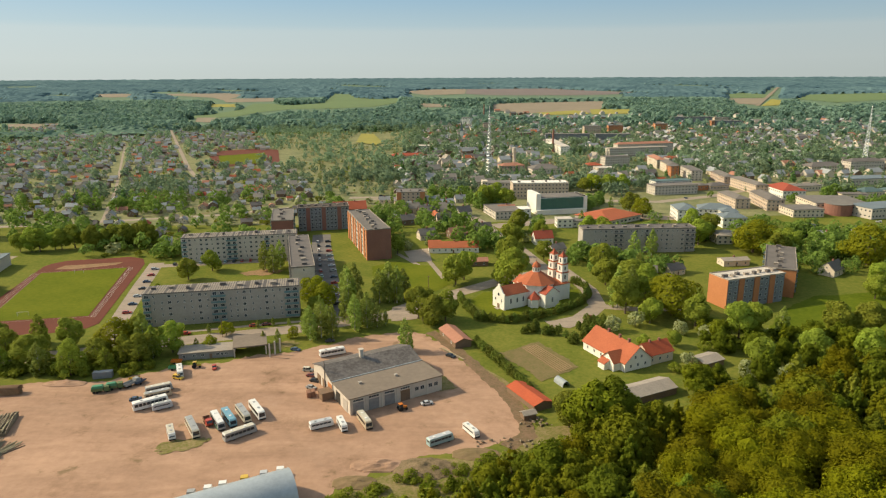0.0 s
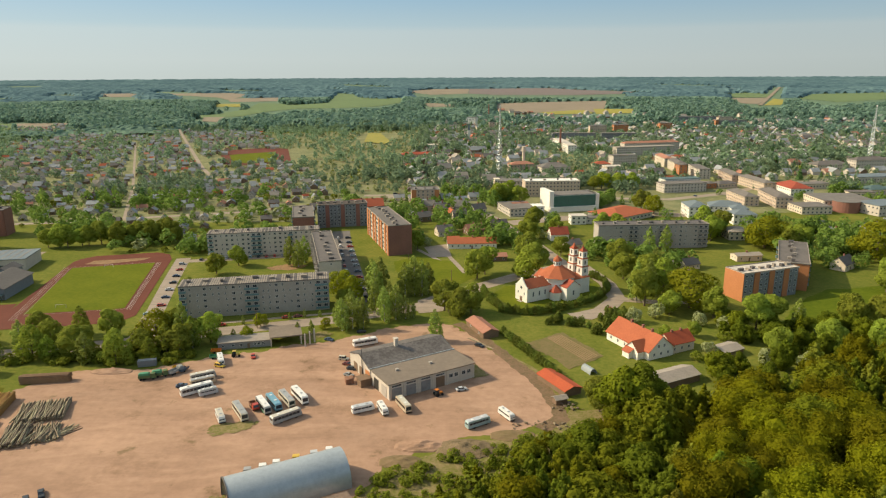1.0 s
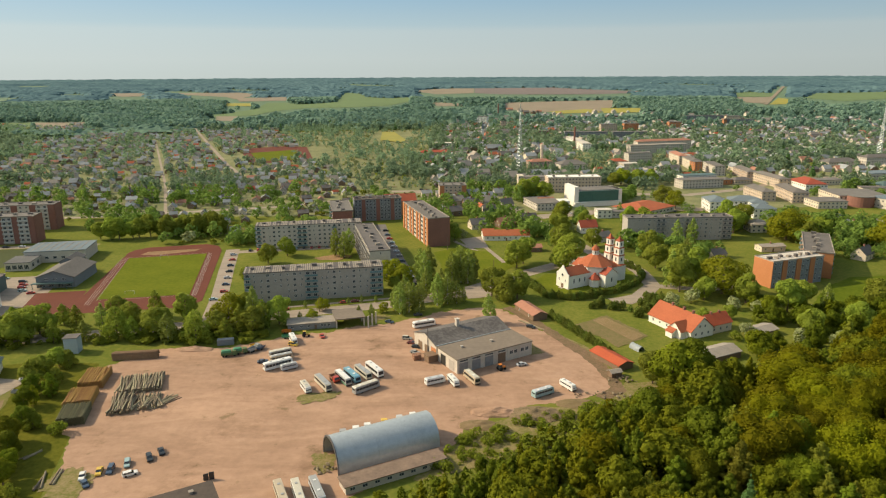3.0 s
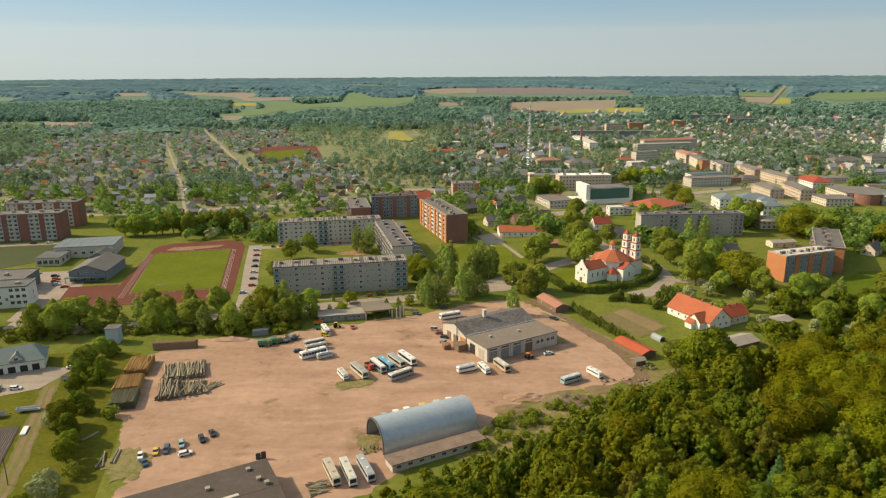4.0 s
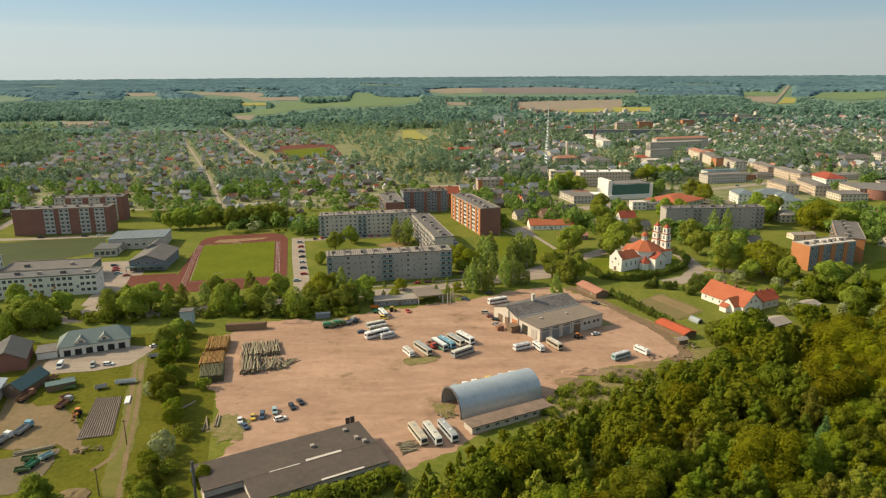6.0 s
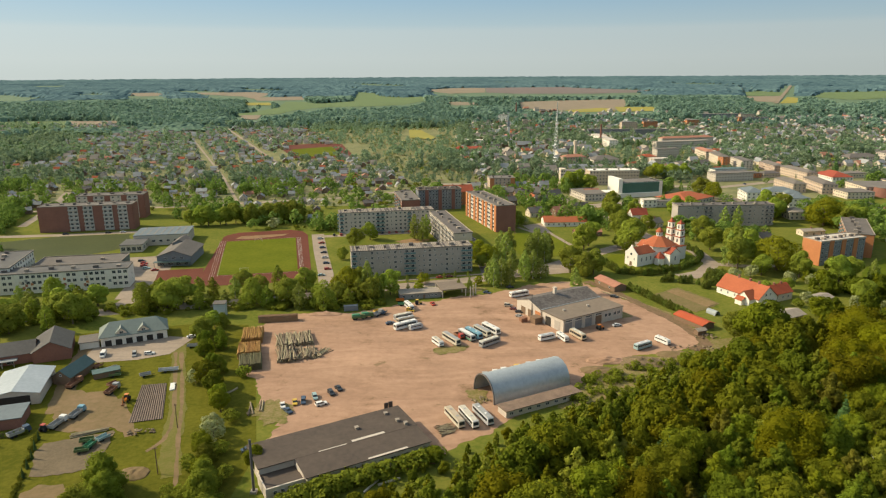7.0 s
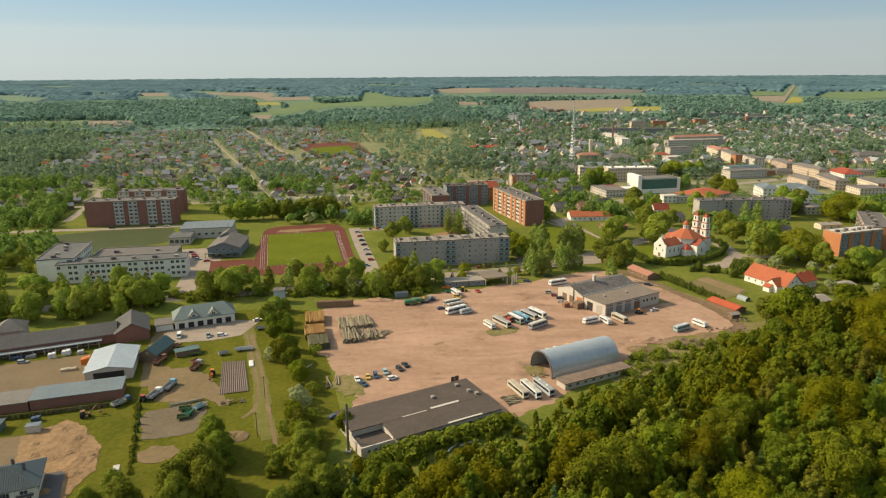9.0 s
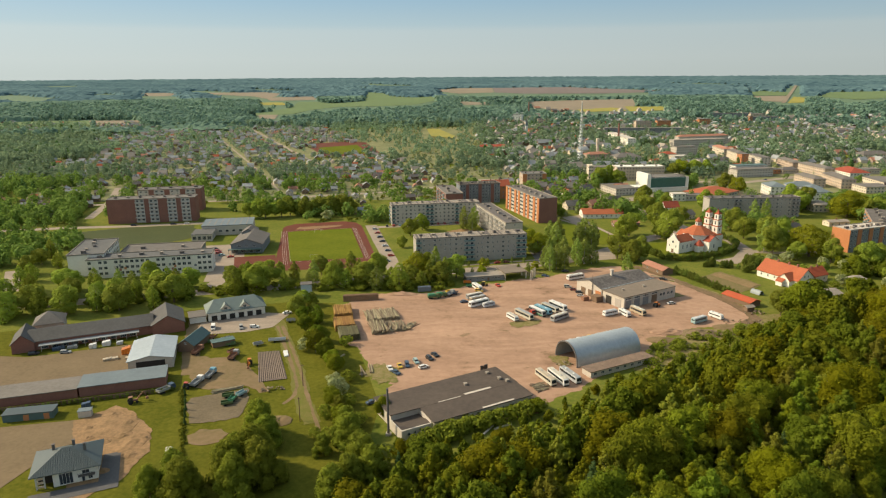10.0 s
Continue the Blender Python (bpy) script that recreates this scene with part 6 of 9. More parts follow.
def car(label, x, y, turn, colour, kind="saloon", group="parked cars"):
    key = (colour, kind)
    if key in CARS:
        return tagged(copy_thing(CARS[key], pose(x, y, 0, 0, 0, turn)), label, "car", group)
    t = thing("car", label, "car", x, y, turn, group=group)
    CARS[key] = t
    if kind == "van":
        lo = [(-2.5, 0.35), (2.5, 0.35), (2.55, 0.9), (2.0, 1.15), (1.35, 2.1), (1.1, 2.25), (-2.4, 2.25), (-2.5, 2.0)]
        glass = [(1.45, 1.2), (1.96, 1.2), (1.42, 1.98), (0.95, 1.98)]
        L, W = 5.0, 1.95
        part("body", extrude_profile(lo, W, 0.12), PAINTS[colour], t)
        part("windscreen", extrude_profile([(1.98, 1.22), (2.02, 1.22), (1.42, 2.04), (1.36, 2.04)], W - 0.35), AUTOGLASS, t)
        part("window", extrude_profile([(0.3, 1.25), (1.7, 1.25), (1.25, 1.95), (0.3, 1.95)], W - 0.02), AUTOGLASS, t)
    else:
        lo = [(-2.15, 0.3), (2.1, 0.3), (2.2, 0.62), (2.0, 0.82), (1.0, 0.95), (-2.05, 0.98), (-2.2, 0.7)]
        up = {"saloon": [(1.05, 0.94), (0.35, 1.4), (-0.95, 1.42), (-1.6, 0.97)], "estate": [(1.05, 0.94), (0.35, 1.46), (-1.85, 1.46), (-2.1, 0.98)], "suv": [(1.0, 0.94), (0.5, 1.72), (-1.9, 1.72), (-2.1, 0.98)]}[kind]
        L, W = 4.3, 1.75
        part("body", extrude_profile(lo, W, 0.06), PAINTS[colour], t)
        part("cabin", extrude_profile(up, W - 0.16, 0.16), AUTOGLASS, t, "dark glazed cabin")
        zt, xa, xb = up[1][1], up[1][0], up[2][0]
        part("roof", boxes((xb - 0.08, -W / 2 + 0.2, zt - 0.01, xa + 0.08, W / 2 - 0.2, zt + 0.05)), PAINTS[colour], t)
        for px_ in ((xa + xb) / 2 - 0.1, xb + 0.1):
            part("pillar", boxes((px_ - 0.06, -W / 2 + 0.08, 0.93, px_ + 0.06, W / 2 - 0.08, zt)), PAINTS[colour], t)
    for s in (-1, 1):
        for wx in (-L * 0.3, L * 0.31):
            wheel(t, wx, s * (W / 2 - 0.1), 0.33, 0.22)
    return t


for row in [
    ("small white bus parked on weeds", -89.8, 199.0, -62, "white", 7.5, 2.3, 2.7, "cream", None),
    ("cream bus with a grey-green roof in a row", -83.8, 202.0, -58, "cream", 12.0, 2.5, 3.1, "grey", None),
    ("green and white bus in a row", -76.8, 206.4, -58, "grey", 11.0, 2.5, 3.0, "white", "green"),
    ("pale blue bus in a row", -73.6, 208.6, -57, "blue", 11.0, 2.5, 3.0, "blue", None),
    ("grey bus in a row", -69.6, 211.4, -57, "cream", 11.0, 2.5, 3.0, "grey", None),
    ("white bus at the end of a row", -65.4, 213.8, -57, "white", 11.5, 2.5, 3.2, "white", None),
    ("weathered grey bus standing across a row", -67.0, 198.6, 40, "grey", 11.0, 2.5, 3.0, "cream", None),
    ("long white coach in the yard", -105.0, 219.4, 35, "white", 12.0, 2.5, 3.2, "white", None),
    ("grey van-like minibus beside a coach", -100.2, 217.8, 32, "silver", 6.8, 2.1, 2.5, "grey", None),
    ("weathered grey bus behind a coach", -106.8, 231.2, 30, "grey", 9.5, 2.4, 2.8, "cream", None),
    ("weathered beige bus behind a coach", -105.2, 226.4, 30, "beige", 9.5, 2.4, 2.8, "grey", None),
    ("white bus before the gatehouse", -104.8, 246.5, -67, "white", 9.0, 2.4, 2.8, "white", None),
    ("white minibus before the workshop", -41.2, 204.2, 26, "white", 8.0, 2.3, 2.7, "silver", None),
    ("white minibus before the workshop gate", -34.2, 204.0, -68, "white", 7.5, 2.2, 2.7, "white", None),
    ("beige bus beside the workshop", -26.9, 206.4, -64, "beige", 9.5, 2.5, 3.0, "cream", None),
    ("grey-blue bus at the yard's edge", -1.2, 194.0, 31, "teal", 9.0, 2.4, 2.8, "silver", None),
    ("white minibus at the yard's edge", 9.0, 199.6, -60, "white", 7.5, 2.1, 2.6, "white", None),
    ("white bus behind the workshop", -47.0, 264.5, 25, "white", 11.0, 2.5, 3.0, "white", None),
    ("weathered white bus behind the hangar", -83.4, 131.8, -66, "cream", 12.0, 2.5, 3.0, "beige", None),
    ("weathered cream bus behind the hangar", -78.6, 132.0, -68, "white", 12.5, 2.4, 3.0, "cream", None),
    ("weathered white bus with dark windows behind the hangar", -73.6, 133.6, -66, "silver", 12.0, 2.4, 3.0, "grey", None)]:
    bus(*row)
for row in [
    ("white car at the yard's weedy edge", -144.8, 142.6, -72, "white", "saloon"), ("dark blue-grey car at the yard's weedy edge", -142.0, 138.6, -50, "darkblue", "saloon"),
    ("yellow car in the yard", -141.0, 145.0, -75, "yellow", "saloon"), ("dark car in the yard", -138.0, 145.8, -80, "darkblue", "suv"),
    ("pale teal pick-up car in the yard", -134.5, 149.2, -70, "teal", "estate"), ("white estate car in the yard", -131.2, 143.8, 32, "white", "estate"),
    ("black car in the yard", -129.0, 152.3, -60, "black", "estate"), ("black car in the yard", -126.8, 155.9, -58, "black", "saloon"),
    ("cream off-road car by the workshop", -54.2, 248.6, -10, "cream", "suv"), ("maroon car by the workshop", -51.8, 243.4, -15, "maroon", "saloon"),
    ("dark car by the workshop", -49.6, 239.0, -20, "black", "saloon"), ("grey car by the workshop", -50.0, 233.0, -30, "grey", "saloon"),
    ("silver car before the workshop", -6.0, 220.2, 20, "silver", "saloon"), ("blue car by the street", -63.7, 269.5, -25, "darkblue", "saloon"),
    ("dark car by the street", -50.4, 279.0, 10, "black", "saloon"), ("red car by the gatehouse", -92.8, 251.5, -70, "red", "saloon"),
    ("yellow car by the gatehouse", -103.8, 242.0, -20, "yellow", "suv"), ("dark blue car beside a coach", -112.6, 224.2, 20, "darkblue", "saloon"),
    ("red car before an apartment block", -89.4, 298.4, 14, "red", "saloon"), ("red car before an apartment block", -118, 288.6, 14, "red", "saloon"),
    ("dark red car before an apartment block", -84, 300.0, 14, "maroon", "saloon"), ("white van before the hipped house", -231.5, 188.0, -75, "white", "van"),
    ("grey car before the hipped house", -218.5, 188.5, -70, "grey", "suv"), ("white car before the hipped house", -212.6, 189.6, 10, "white", "estate"),
    ("white and blue car by the dirt track", -201.4, 208.6, 30, "white", "saloon"), ("dark car in a warehouse yard", -299.0, 159.0, 20, "black", "estate"),
    ("dark car in a warehouse yard", -286.0, 160.4, 10, "grey", "estate"), ("blue car beside the depot building", -149.0, 113.6, 30, "darkblue", "saloon"),
    ("dark car on the shaded workshop side", 3.0, 262.0, -40, "black", "saloon"), ("red car beside the church lane", 71, 308, 40, "red", "saloon"),
    ("white car on the street", 93, 424, 0, "white", "saloon"), ("dark car on the street", 108, 424.5, 0, "black", "saloon")]:
    car(*row)
rnd = random.Random(5)
COLS = ["white", "silver", "black", "darkblue", "grey", "red", "silver", "teal", "black"]
for k in range(8):
    y = 304 + k * 13.0
    car("parked car beside an apartment block", -149.2 - (y - 280) * 0.235 - rnd.choice((0, 4.6)), y, 12 + rnd.uniform(-4, 4) + rnd.choice((0, 180)), rnd.choice(COLS), rnd.choice(("saloon", "estate", "suv")))
for k in range(24):
    y = 330 + (k // 2) * 12
    car("parked car between apartment blocks", -60 - (y - 340) * 0.205 + (-3.6 if k % 2 else 3.6), y + rnd.uniform(-1, 1), 15 + rnd.uniform(-6, 6) + 90 * (k % 2), rnd.choice(COLS), rnd.choice(("saloon", "estate", "suv")))
for k in range(14):
    car("parked car in an apartment courtyard", -168 + k * 5.0, 405.6 + k * 0.92, 100 + rnd.uniform(-5, 5), rnd.choice(COLS), rnd.choice(("saloon", "estate")))
for cx, cy in ((-270, 320), (-274, 326), (-276, 331), (-280, 337), (-263, 316), (-300, 344), (-294, 343), (-306, 346), (-370, 413), (-340, 417), (-330, 419), (-310, 380)):
    car("parked car by the sports hall", cx, cy, rnd.uniform(0, 30), rnd.choice(COLS), rnd.choice(("saloon", "estate")))
for cx, cy in ((140, 528), (146, 531), (152, 534), (160, 530), (60, 520), (70, 524), (-20, 640), (-8, 637), (4, 640), (-30, 652), (-60, 648), (300, 500), (345, 520), (420, 720), (430, 716), (230, 628), (190, 618)):
    car("parked car in a town street", cx, cy, rnd.uniform(0, 180), rnd.choice(COLS), rnd.choice(("saloon", "estate")))


def truck(label, x, y, turn, cab, bed, L=7.0, load=None):
    t = thing("truck", label, "truck", x, y, turn, group="old trucks")
    part("chassis", boxes((-L / 2, -0.5, 0.6, L / 2, 0.5, 0.9)), TYRE, t)
    part("cab", extrude_profile([(L / 2 - 2.0, 0.7), (L / 2, 0.7), (L / 2, 1.5), (L / 2 - 0.35, 2.5), (L / 2 - 2.0, 2.5)], 2.3, 0.12), PAINTS[cab], t)
    part("windscreen", extrude_profile([(L / 2 - 0.08, 1.55), (L / 2 + 0.03, 1.55), (L / 2 - 0.27, 2.3), (L / 2 - 0.38, 2.3)], 1.9), AUTOGLASS, t)
    a = L / 2 - 2.2
    part("bed", boxes((-L / 2, -1.2, 0.92, a, 1.2, 1.05), (-L / 2, -1.2, 1.05, a, -1.1, 1.9), (-L / 2, 1.1, 1.05, a, 1.2, 1.9), (-L / 2, -1.1, 1.05, -L / 2 + 0.1, 1.1, 1.9), (a - 0.1, -1.1, 1.05, a, 1.1, 1.9)), PAINTS[bed], t)
    if load:
        part("tarpaulin", extrude_profile([(-L / 2 + 0.1, 1.2), (a - 0.1, 1.2), (a - 0.1, 2.5), (a - 0.6, 2.8), (-L / 2 + 0.6, 2.8), (-L / 2 + 0.1, 2.5)], 2.3, 0.3), PAINTS[load], t, "green tarpaulin cover")
    for s in (-1, 1):
        for wx in (-L / 2 + 0.9, -L / 2 + 2.0, L / 2 - 1.1):
            wheel(t, wx, s * 0.95, 0.48, 0.35)


for row in [("green tarpaulin-covered truck in the yard", -128.5, 231.0, 15, "olive", "olive", 6.5, "green"), ("green tarpaulin-covered truck in the yard", -124.5, 233.5, 20, "olive", "olive", 6.0, "green"),
            ("old grey truck in the yard", -119.5, 236.5, 60, "grey", "grey", 6.5), ("rusty red old truck between buses", -80.2, 206.8, -58, "red", "rust", 5.5),
            ("old brown dump truck in a machine yard", -229.0, 160.5, 84, "rust", "rust", 8.0), ("old grey dump truck in a machine yard", -211.8, 155.0, 84, "grey", "rust", 7.5),
            ("old blue-cabbed truck in a machine yard", -215.6, 137.0, 84, "blue", "grey", 7.5), ("old white truck in a machine yard", -218.4, 130.0, 80, "white", "grey", 7.5),
            ("dark old truck beside a gravel lot", -228.0, 124.0, 55, "darkblue", "grey", 7.0), ("old truck behind the hangar", -70.6, 163.5, 100, "grey", "grey", 6.0),
            ("white old truck behind the hangar", -63.0, 167.5, 100, "white", "grey", 6.0), ("yellow old truck behind the hangar", -57.6, 170.3, 100, "yellow", "grey", 6.0),
            ("white old truck behind the hangar", -66.6, 165.5, 100, "white", "white", 6.0), ("grey old truck behind the hangar", -52.6, 172.6, 100, "silver", "grey", 6.0), ("white old truck behind the hangar", -48.2, 174.6, 100, "white", "silver", 6.0)]:
    truck(*row)


def tractor(label, x, y, turn, colour, arm=False):
    t = thing("tractor", label, "tractor", x, y, turn, group="farm machines")
    part("bonnet", extrude_profile([(0.2, 0.8), (2.0, 0.8), (2.0, 1.35), (0.2, 1.5)], 0.8, 0.08), PAINTS[colour], t)
    part("cab", extrude_profile([(-1.1, 0.9), (0.3, 0.9), (0.15, 2.5), (-1.0, 2.5)], 1.4, 0.12), AUTOGLASS, t)
    part("cab_roof", boxes((-1.15, -0.75, 2.5, 0.3, 0.75, 2.65)), PAINTS[colour], t)
    for s in (-1, 1):
        wheel(t, -0.7, s * 0.85, 0.85, 0.45), wheel(t, 1.5, s * 0.7, 0.5, 0.3)
    if arm:
        part("boom", extrude_profile([(1.6, 1.6), (2.0, 1.5), (4.2, 3.6), (4.0, 3.9)], 0.3), PAINTS[colour], t)
        part("stick", extrude_profile([(3.9, 3.9), (4.3, 3.7), (5.2, 1.4), (4.9, 1.3)], 0.25), PAINTS[colour], t)
        part("bucket", boxes((4.6, -0.5, 0.7, 5.5, 0.5, 1.4)), PAINTS["rust"], t)


tractor("orange digger in a machine yard", -203.0, 147.5, -80, "orange", True)
tractor("orange tractor before the workshop", -14.8, 216.0, 30, "orange")
tractor("rusty tractor on grass", -236.5, 114.5, 30, "rust", True)
tractor("red tractor in a machine yard", -221.0, 126.5, 80, "red")
tractor("yellow loader by the gatehouse", -100.5, 252.5, 10, "yellow")
for i, (tx, ty, ta, c, lb) in enumerate([(-226, 171, 10, "olive", "old farm trailer beside a barn"), (-221, 174, 40, "grey", "old farm trailer beside a barn"), (-217, 168, 15, "olive", "old farm machine beside a shelter"), (-214, 160, 60, "rust", "old farm machine on trodden earth"), (-197.6, 172.4, 12, "silver", "long pale farm trailer on grass"), (-205, 168, 30, "grey", "small grey trailer on grass"), (-197, 197, 10, "grey", "grey trailer under bushes"), (-108.6, 250.5, 5, "green", "green boat-shaped trailer by the gatehouse"), (-110, 256.6, 5, "orange", "orange farm machine by the gatehouse"), (-120, 240, 25, "yellow", "yellow farm machine at the yard's edge"), (-117, 238, 70, "darkblue", "dark wreck at the yard's edge"), (-203, 119, 20, "olive", "green farm machine on gravel"), (-200.5, 116, 80, "green", "green farm machine on gravel"), (-198.5, 120.5, 60, "teal", "pale farm machine on gravel"), (-201.5, 113, 20, "olive", "green farm machine on gravel"), (-228, 176, 70, "rust", "old farm machine by a barn")]):
    t = thing("farm_trailer", lb, "trailer", tx, ty, ta, group="farm machines")
    L = 7.5 if "long" in lb else 4.2
    part("bed", boxes((-L / 2, -1.0, 0.75, L / 2, 1.0, 0.95), (-L / 2, -1.0, 0.95, L / 2, -0.92, 1.6), (-L / 2, 0.92, 0.95, L / 2, 1.0, 1.6), (-L / 2, -0.92, 0.95, -L / 2 + 0.08, 0.92, 1.6)), PAINTS[c], t)
    part("drawbar", boxes((L / 2, -0.08, 0.6, L / 2 + 1.5, 0.08, 0.72)), TYRE, t)
    for s in (-1, 1):
        wheel(t, -L * 0.15, s * 0.95, 0.42, 0.25)

# ---- timber stacks ----
LOGY = mat("fresh_orange_logs", (0.37, 0.205, 0.070), (0.23, 0.13, 0.05), big=0.8, fine=4, tint=0.2)
LOGG = mat("weathered_grey_logs", (0.31, 0.25, 0.17), (0.18, 0.145, 0.10), big=0.8, fine=4, tint=0.4)
LOGD = mat("mossy_dark_logs", (0.14, 0.13, 0.075), (0.10, 0.09, 0.05), big=0.8, fine=4, tint=0.2)
LOGB = mat("brown_sawn_boards", (0.27, 0.165, 0.10), (0.18, 0.11, 0.07), big=0.8, fine=4, tint=0.2)
LOGS = {}


def log_mesh(L, r, m):
    key = (L, r, m.name)
    if key not in LOGS:
        bm = bmesh.new()
        bmesh.ops.create_cone(bm, cap_ends=True, segments=7, radius1=r, radius2=r * 0.8, depth=L, matrix=Matrix.Rotation(radians(90), 4, "Y"))
        me = bpy.data.meshes.new("log")
        bm.to_mesh(me)
        bm.free()
        me.materials.append(m)
        LOGS[key] = me
    return LOGS[key]


def stack(label, x, y, turn, L, width, rows, r, m, messy=0.0, seed=0, tall=0):
    """Logs lying along local x, side by side along y, in rows."""
    rn = random.Random(seed)
    t = thing("log_pile", label, "log pile", x, y, turn, group="timber stacks")
    if tall:
        bm = bmesh.new()
        src = log_mesh(L, r, m)
        for k in range(tall):
            for i in range(int(width / (2 * r))):
                me = src.copy()
                me.transform(pose(rn.uniform(-0.4, 0.4), -width / 2 + r + i * 2 * r, r + k * r * 1.75))
                bm.from_mesh(me)
                bpy.data.meshes.remove(me)
        tagged(part("lower_log", bm, m, t), kind="stuff")
    z_up = tall * r * 1.75
    for k in range(rows):
        n = int(width / (2 * r)) - k
        for i in range(n):
            o = new("log", log_mesh(L, r, m))
            o.parent = t
            o.matrix_basis = pose(rn.uniform(-0.4, 0.4) * (1 + 2 * messy), -width / 2 + r * (1 + k) + i * 2 * r + rn.uniform(-0.05, 0.05), z_up + r + k * r * 1.75, 0, rn.uniform(-1, 1) * messy * 4, rn.uniform(-1, 1) * (1 + messy * 22))


stack("stack of fresh orange logs", -173.5, 207.5, 101, 14, 9.5, 2, 0.24, LOGY, 0.1, 1, 5)
stack("stack of fresh orange logs", -170.5, 191.0, 104, 12, 10, 2, 0.24, LOGY, 0.05, 2, 5)
stack("stack of dark mossy logs", -166.5, 178.5, 105, 11.5, 9.5, 2, 0.24, LOGD, 0.05, 3, 5)
stack("stack of weathered grey poles", -154.0, 204.0, 106, 14, 16, 2, 0.26, LOGG, 0.3, 4, 2)
stack("loose heap of weathered grey poles", -153.5, 187.5, 100, 14, 8, 3, 0.28, LOGG, 0.6, 5, 1)
stack("loose heap of weathered grey poles", -145.0, 189.5, 104, 11, 8, 2, 0.26, LOGG, 1.1, 6, 1)
stack("loose grey poles on sand", -139.5, 190.0, 72, 11, 4, 1, 0.22, LOGG, 1.0, 7)
stack("long stack of sawn brown boards", -167.0, 229.0, 8, 18, 3.2, 2, 0.26, LOGB, 0.0, 8, 5)
stack("two pale beams on grass", -156.0, 141.0, 106, 9, 1.6, 1, 0.35, LOGG, 0.3, 9)
stack("two pale beams on grass", -152.5, 142.5, 104, 8, 1.5, 1, 0.35, LOGG, 0.2, 10)
stack("grey poles on weeds", -167.0, 155.0, 65, 6, 1.6, 1, 0.18, LOGG, 0.6, 11)
stack("long grey poles beside a hedge", 3.5, 265.0, 128, 16, 1.6, 1, 0.22, LOGG, 0.1, 12)
stack("grey concrete poles on gravel", -205.0, 124.8, 24, 11, 2.4, 2, 0.22, LOGG, 0.2, 13)
stack("scrap timber behind the hangar buses", -86.0, 126.0, 20, 5, 6, 2, 0.15, LOGG, 1.2, 14)

# ---- rubble, heaps and yard clutter ----
ROCK = mat("rubble_stone", (0.250, 0.190, 0.130), (0.150, 0.115, 0.078), big=0.6, fine=3, tint=0.2)


def rock_mesh(seed):
    rn = random.Random(seed)
    bm = bmesh.new()
    bmesh.ops.create_icosphere(bm, subdivisions=1, radius=1)
    for v in bm.verts:
        v.co = v.co * rn.uniform(0.7, 1.15)
        v.co.z = max(v.co.z * 0.7, -0.25)
    me = bpy.data.meshes.new("stone")
    bm.to_mesh(me)
    bm.free()
    me.materials.append(ROCK)
    return me


ROCKS = [rock_mesh(i) for i in range(4)]
rn = random.Random(11)
for nm, lb, cx, cy, rx, ry, n in (("rubble_heap", "heap of grey rubble at the yard's edge", 20, 193, 11, 4, 40), ("rubble_heap", "heap of rubble and earth on a bank", -6, 180, 9, 5, 40), ("rubble_heap", "scattered concrete rubble beside red sheds", 31, 206, 6, 4, 26), ("rubble_heap", "heap of scrap at the hangar's mouth", -73.5, 146.5, 4, 3, 22), ("rubble_heap", "heap of scrap beside a plot", -188.5, 125, 5, 3, 24)):
    t = thing(nm, lb, "rubble", cx, cy)
    for i in range(n):
        a, q = rn.uniform(0, 6.28), rn.random() ** 0.6
        s = rn.uniform(0.16, 0.62)
        o = new("stone", ROCKS[i % 4])
        o.parent = t
        o.matrix_basis = pose(rx * q * math.cos(a), ry * q * math.sin(a), 0.3 * s + (1 - q) * 0.9, 0, 0, rn.uniform(0, 360)) @ Matrix.Diagonal((s * 1.4, s, s, 1))
def heap(name, label, x, y, rx, ry, h, m, seed):
    bm = bmesh.new()
    bmesh.ops.create_grid(bm, x_segments=18, y_segments=14, size=1)
    noise.seed_set(seed)
    for v in bm.verts:
        d = math.hypot(v.co.x, v.co.y)
        k = max(0.0, 1 - d) ** 0.8
        v.co = Vector((v.co.x * rx, v.co.y * ry, h * k * (0.75 + 0.5 * noise.noise(Vector((v.co.x * 3, v.co.y * 3, seed)))) - (0.6 if k == 0 else 0)))
    bmesh.ops.delete(bm, geom=[f for f in bm.faces if all(v.co.z < -0.2 for v in f.verts)], context="FACES")
    t = obj(name, bm, m)
    t.location = (x, y, 0.12)
    return tagged(t, label, "heap")


heap("earth_heap", "low heap of pale earth at the yard's edge", -146, 238, 9, 3, 1.8, DIRT, 3)
heap("earth_heap", "low heap of pale earth at the bank", -20, 181, 9, 4, 2.0, DIRT, 4)
heap("rubble_mound", "brown mound of rubble and dry earth on a bank", -6, 179, 10, 6.5, 2.4, mat("dry_rubble_earth", (0.235, 0.165, 0.100), (0.120, 0.092, 0.048), big=0.4, fine=2.2, amount=0.9, bump=0.8), 12)
heap("earth_mound", "low mound of brown earth on an overgrown bank", -26, 172, 7, 4, 1.3, EARTH, 13)
heap("earth_mound", "low mound of brown earth on an overgrown bank", 10, 187, 8, 4, 1.2, EARTH, 14)
heap("sand_heap", "heap of orange building sand", -237, 98, 10, 9, 0.9, SAND, 5)
heap("sand_heap", "heap of orange building sand", -224.5, 88, 5, 8, 0.8, SAND, 6)
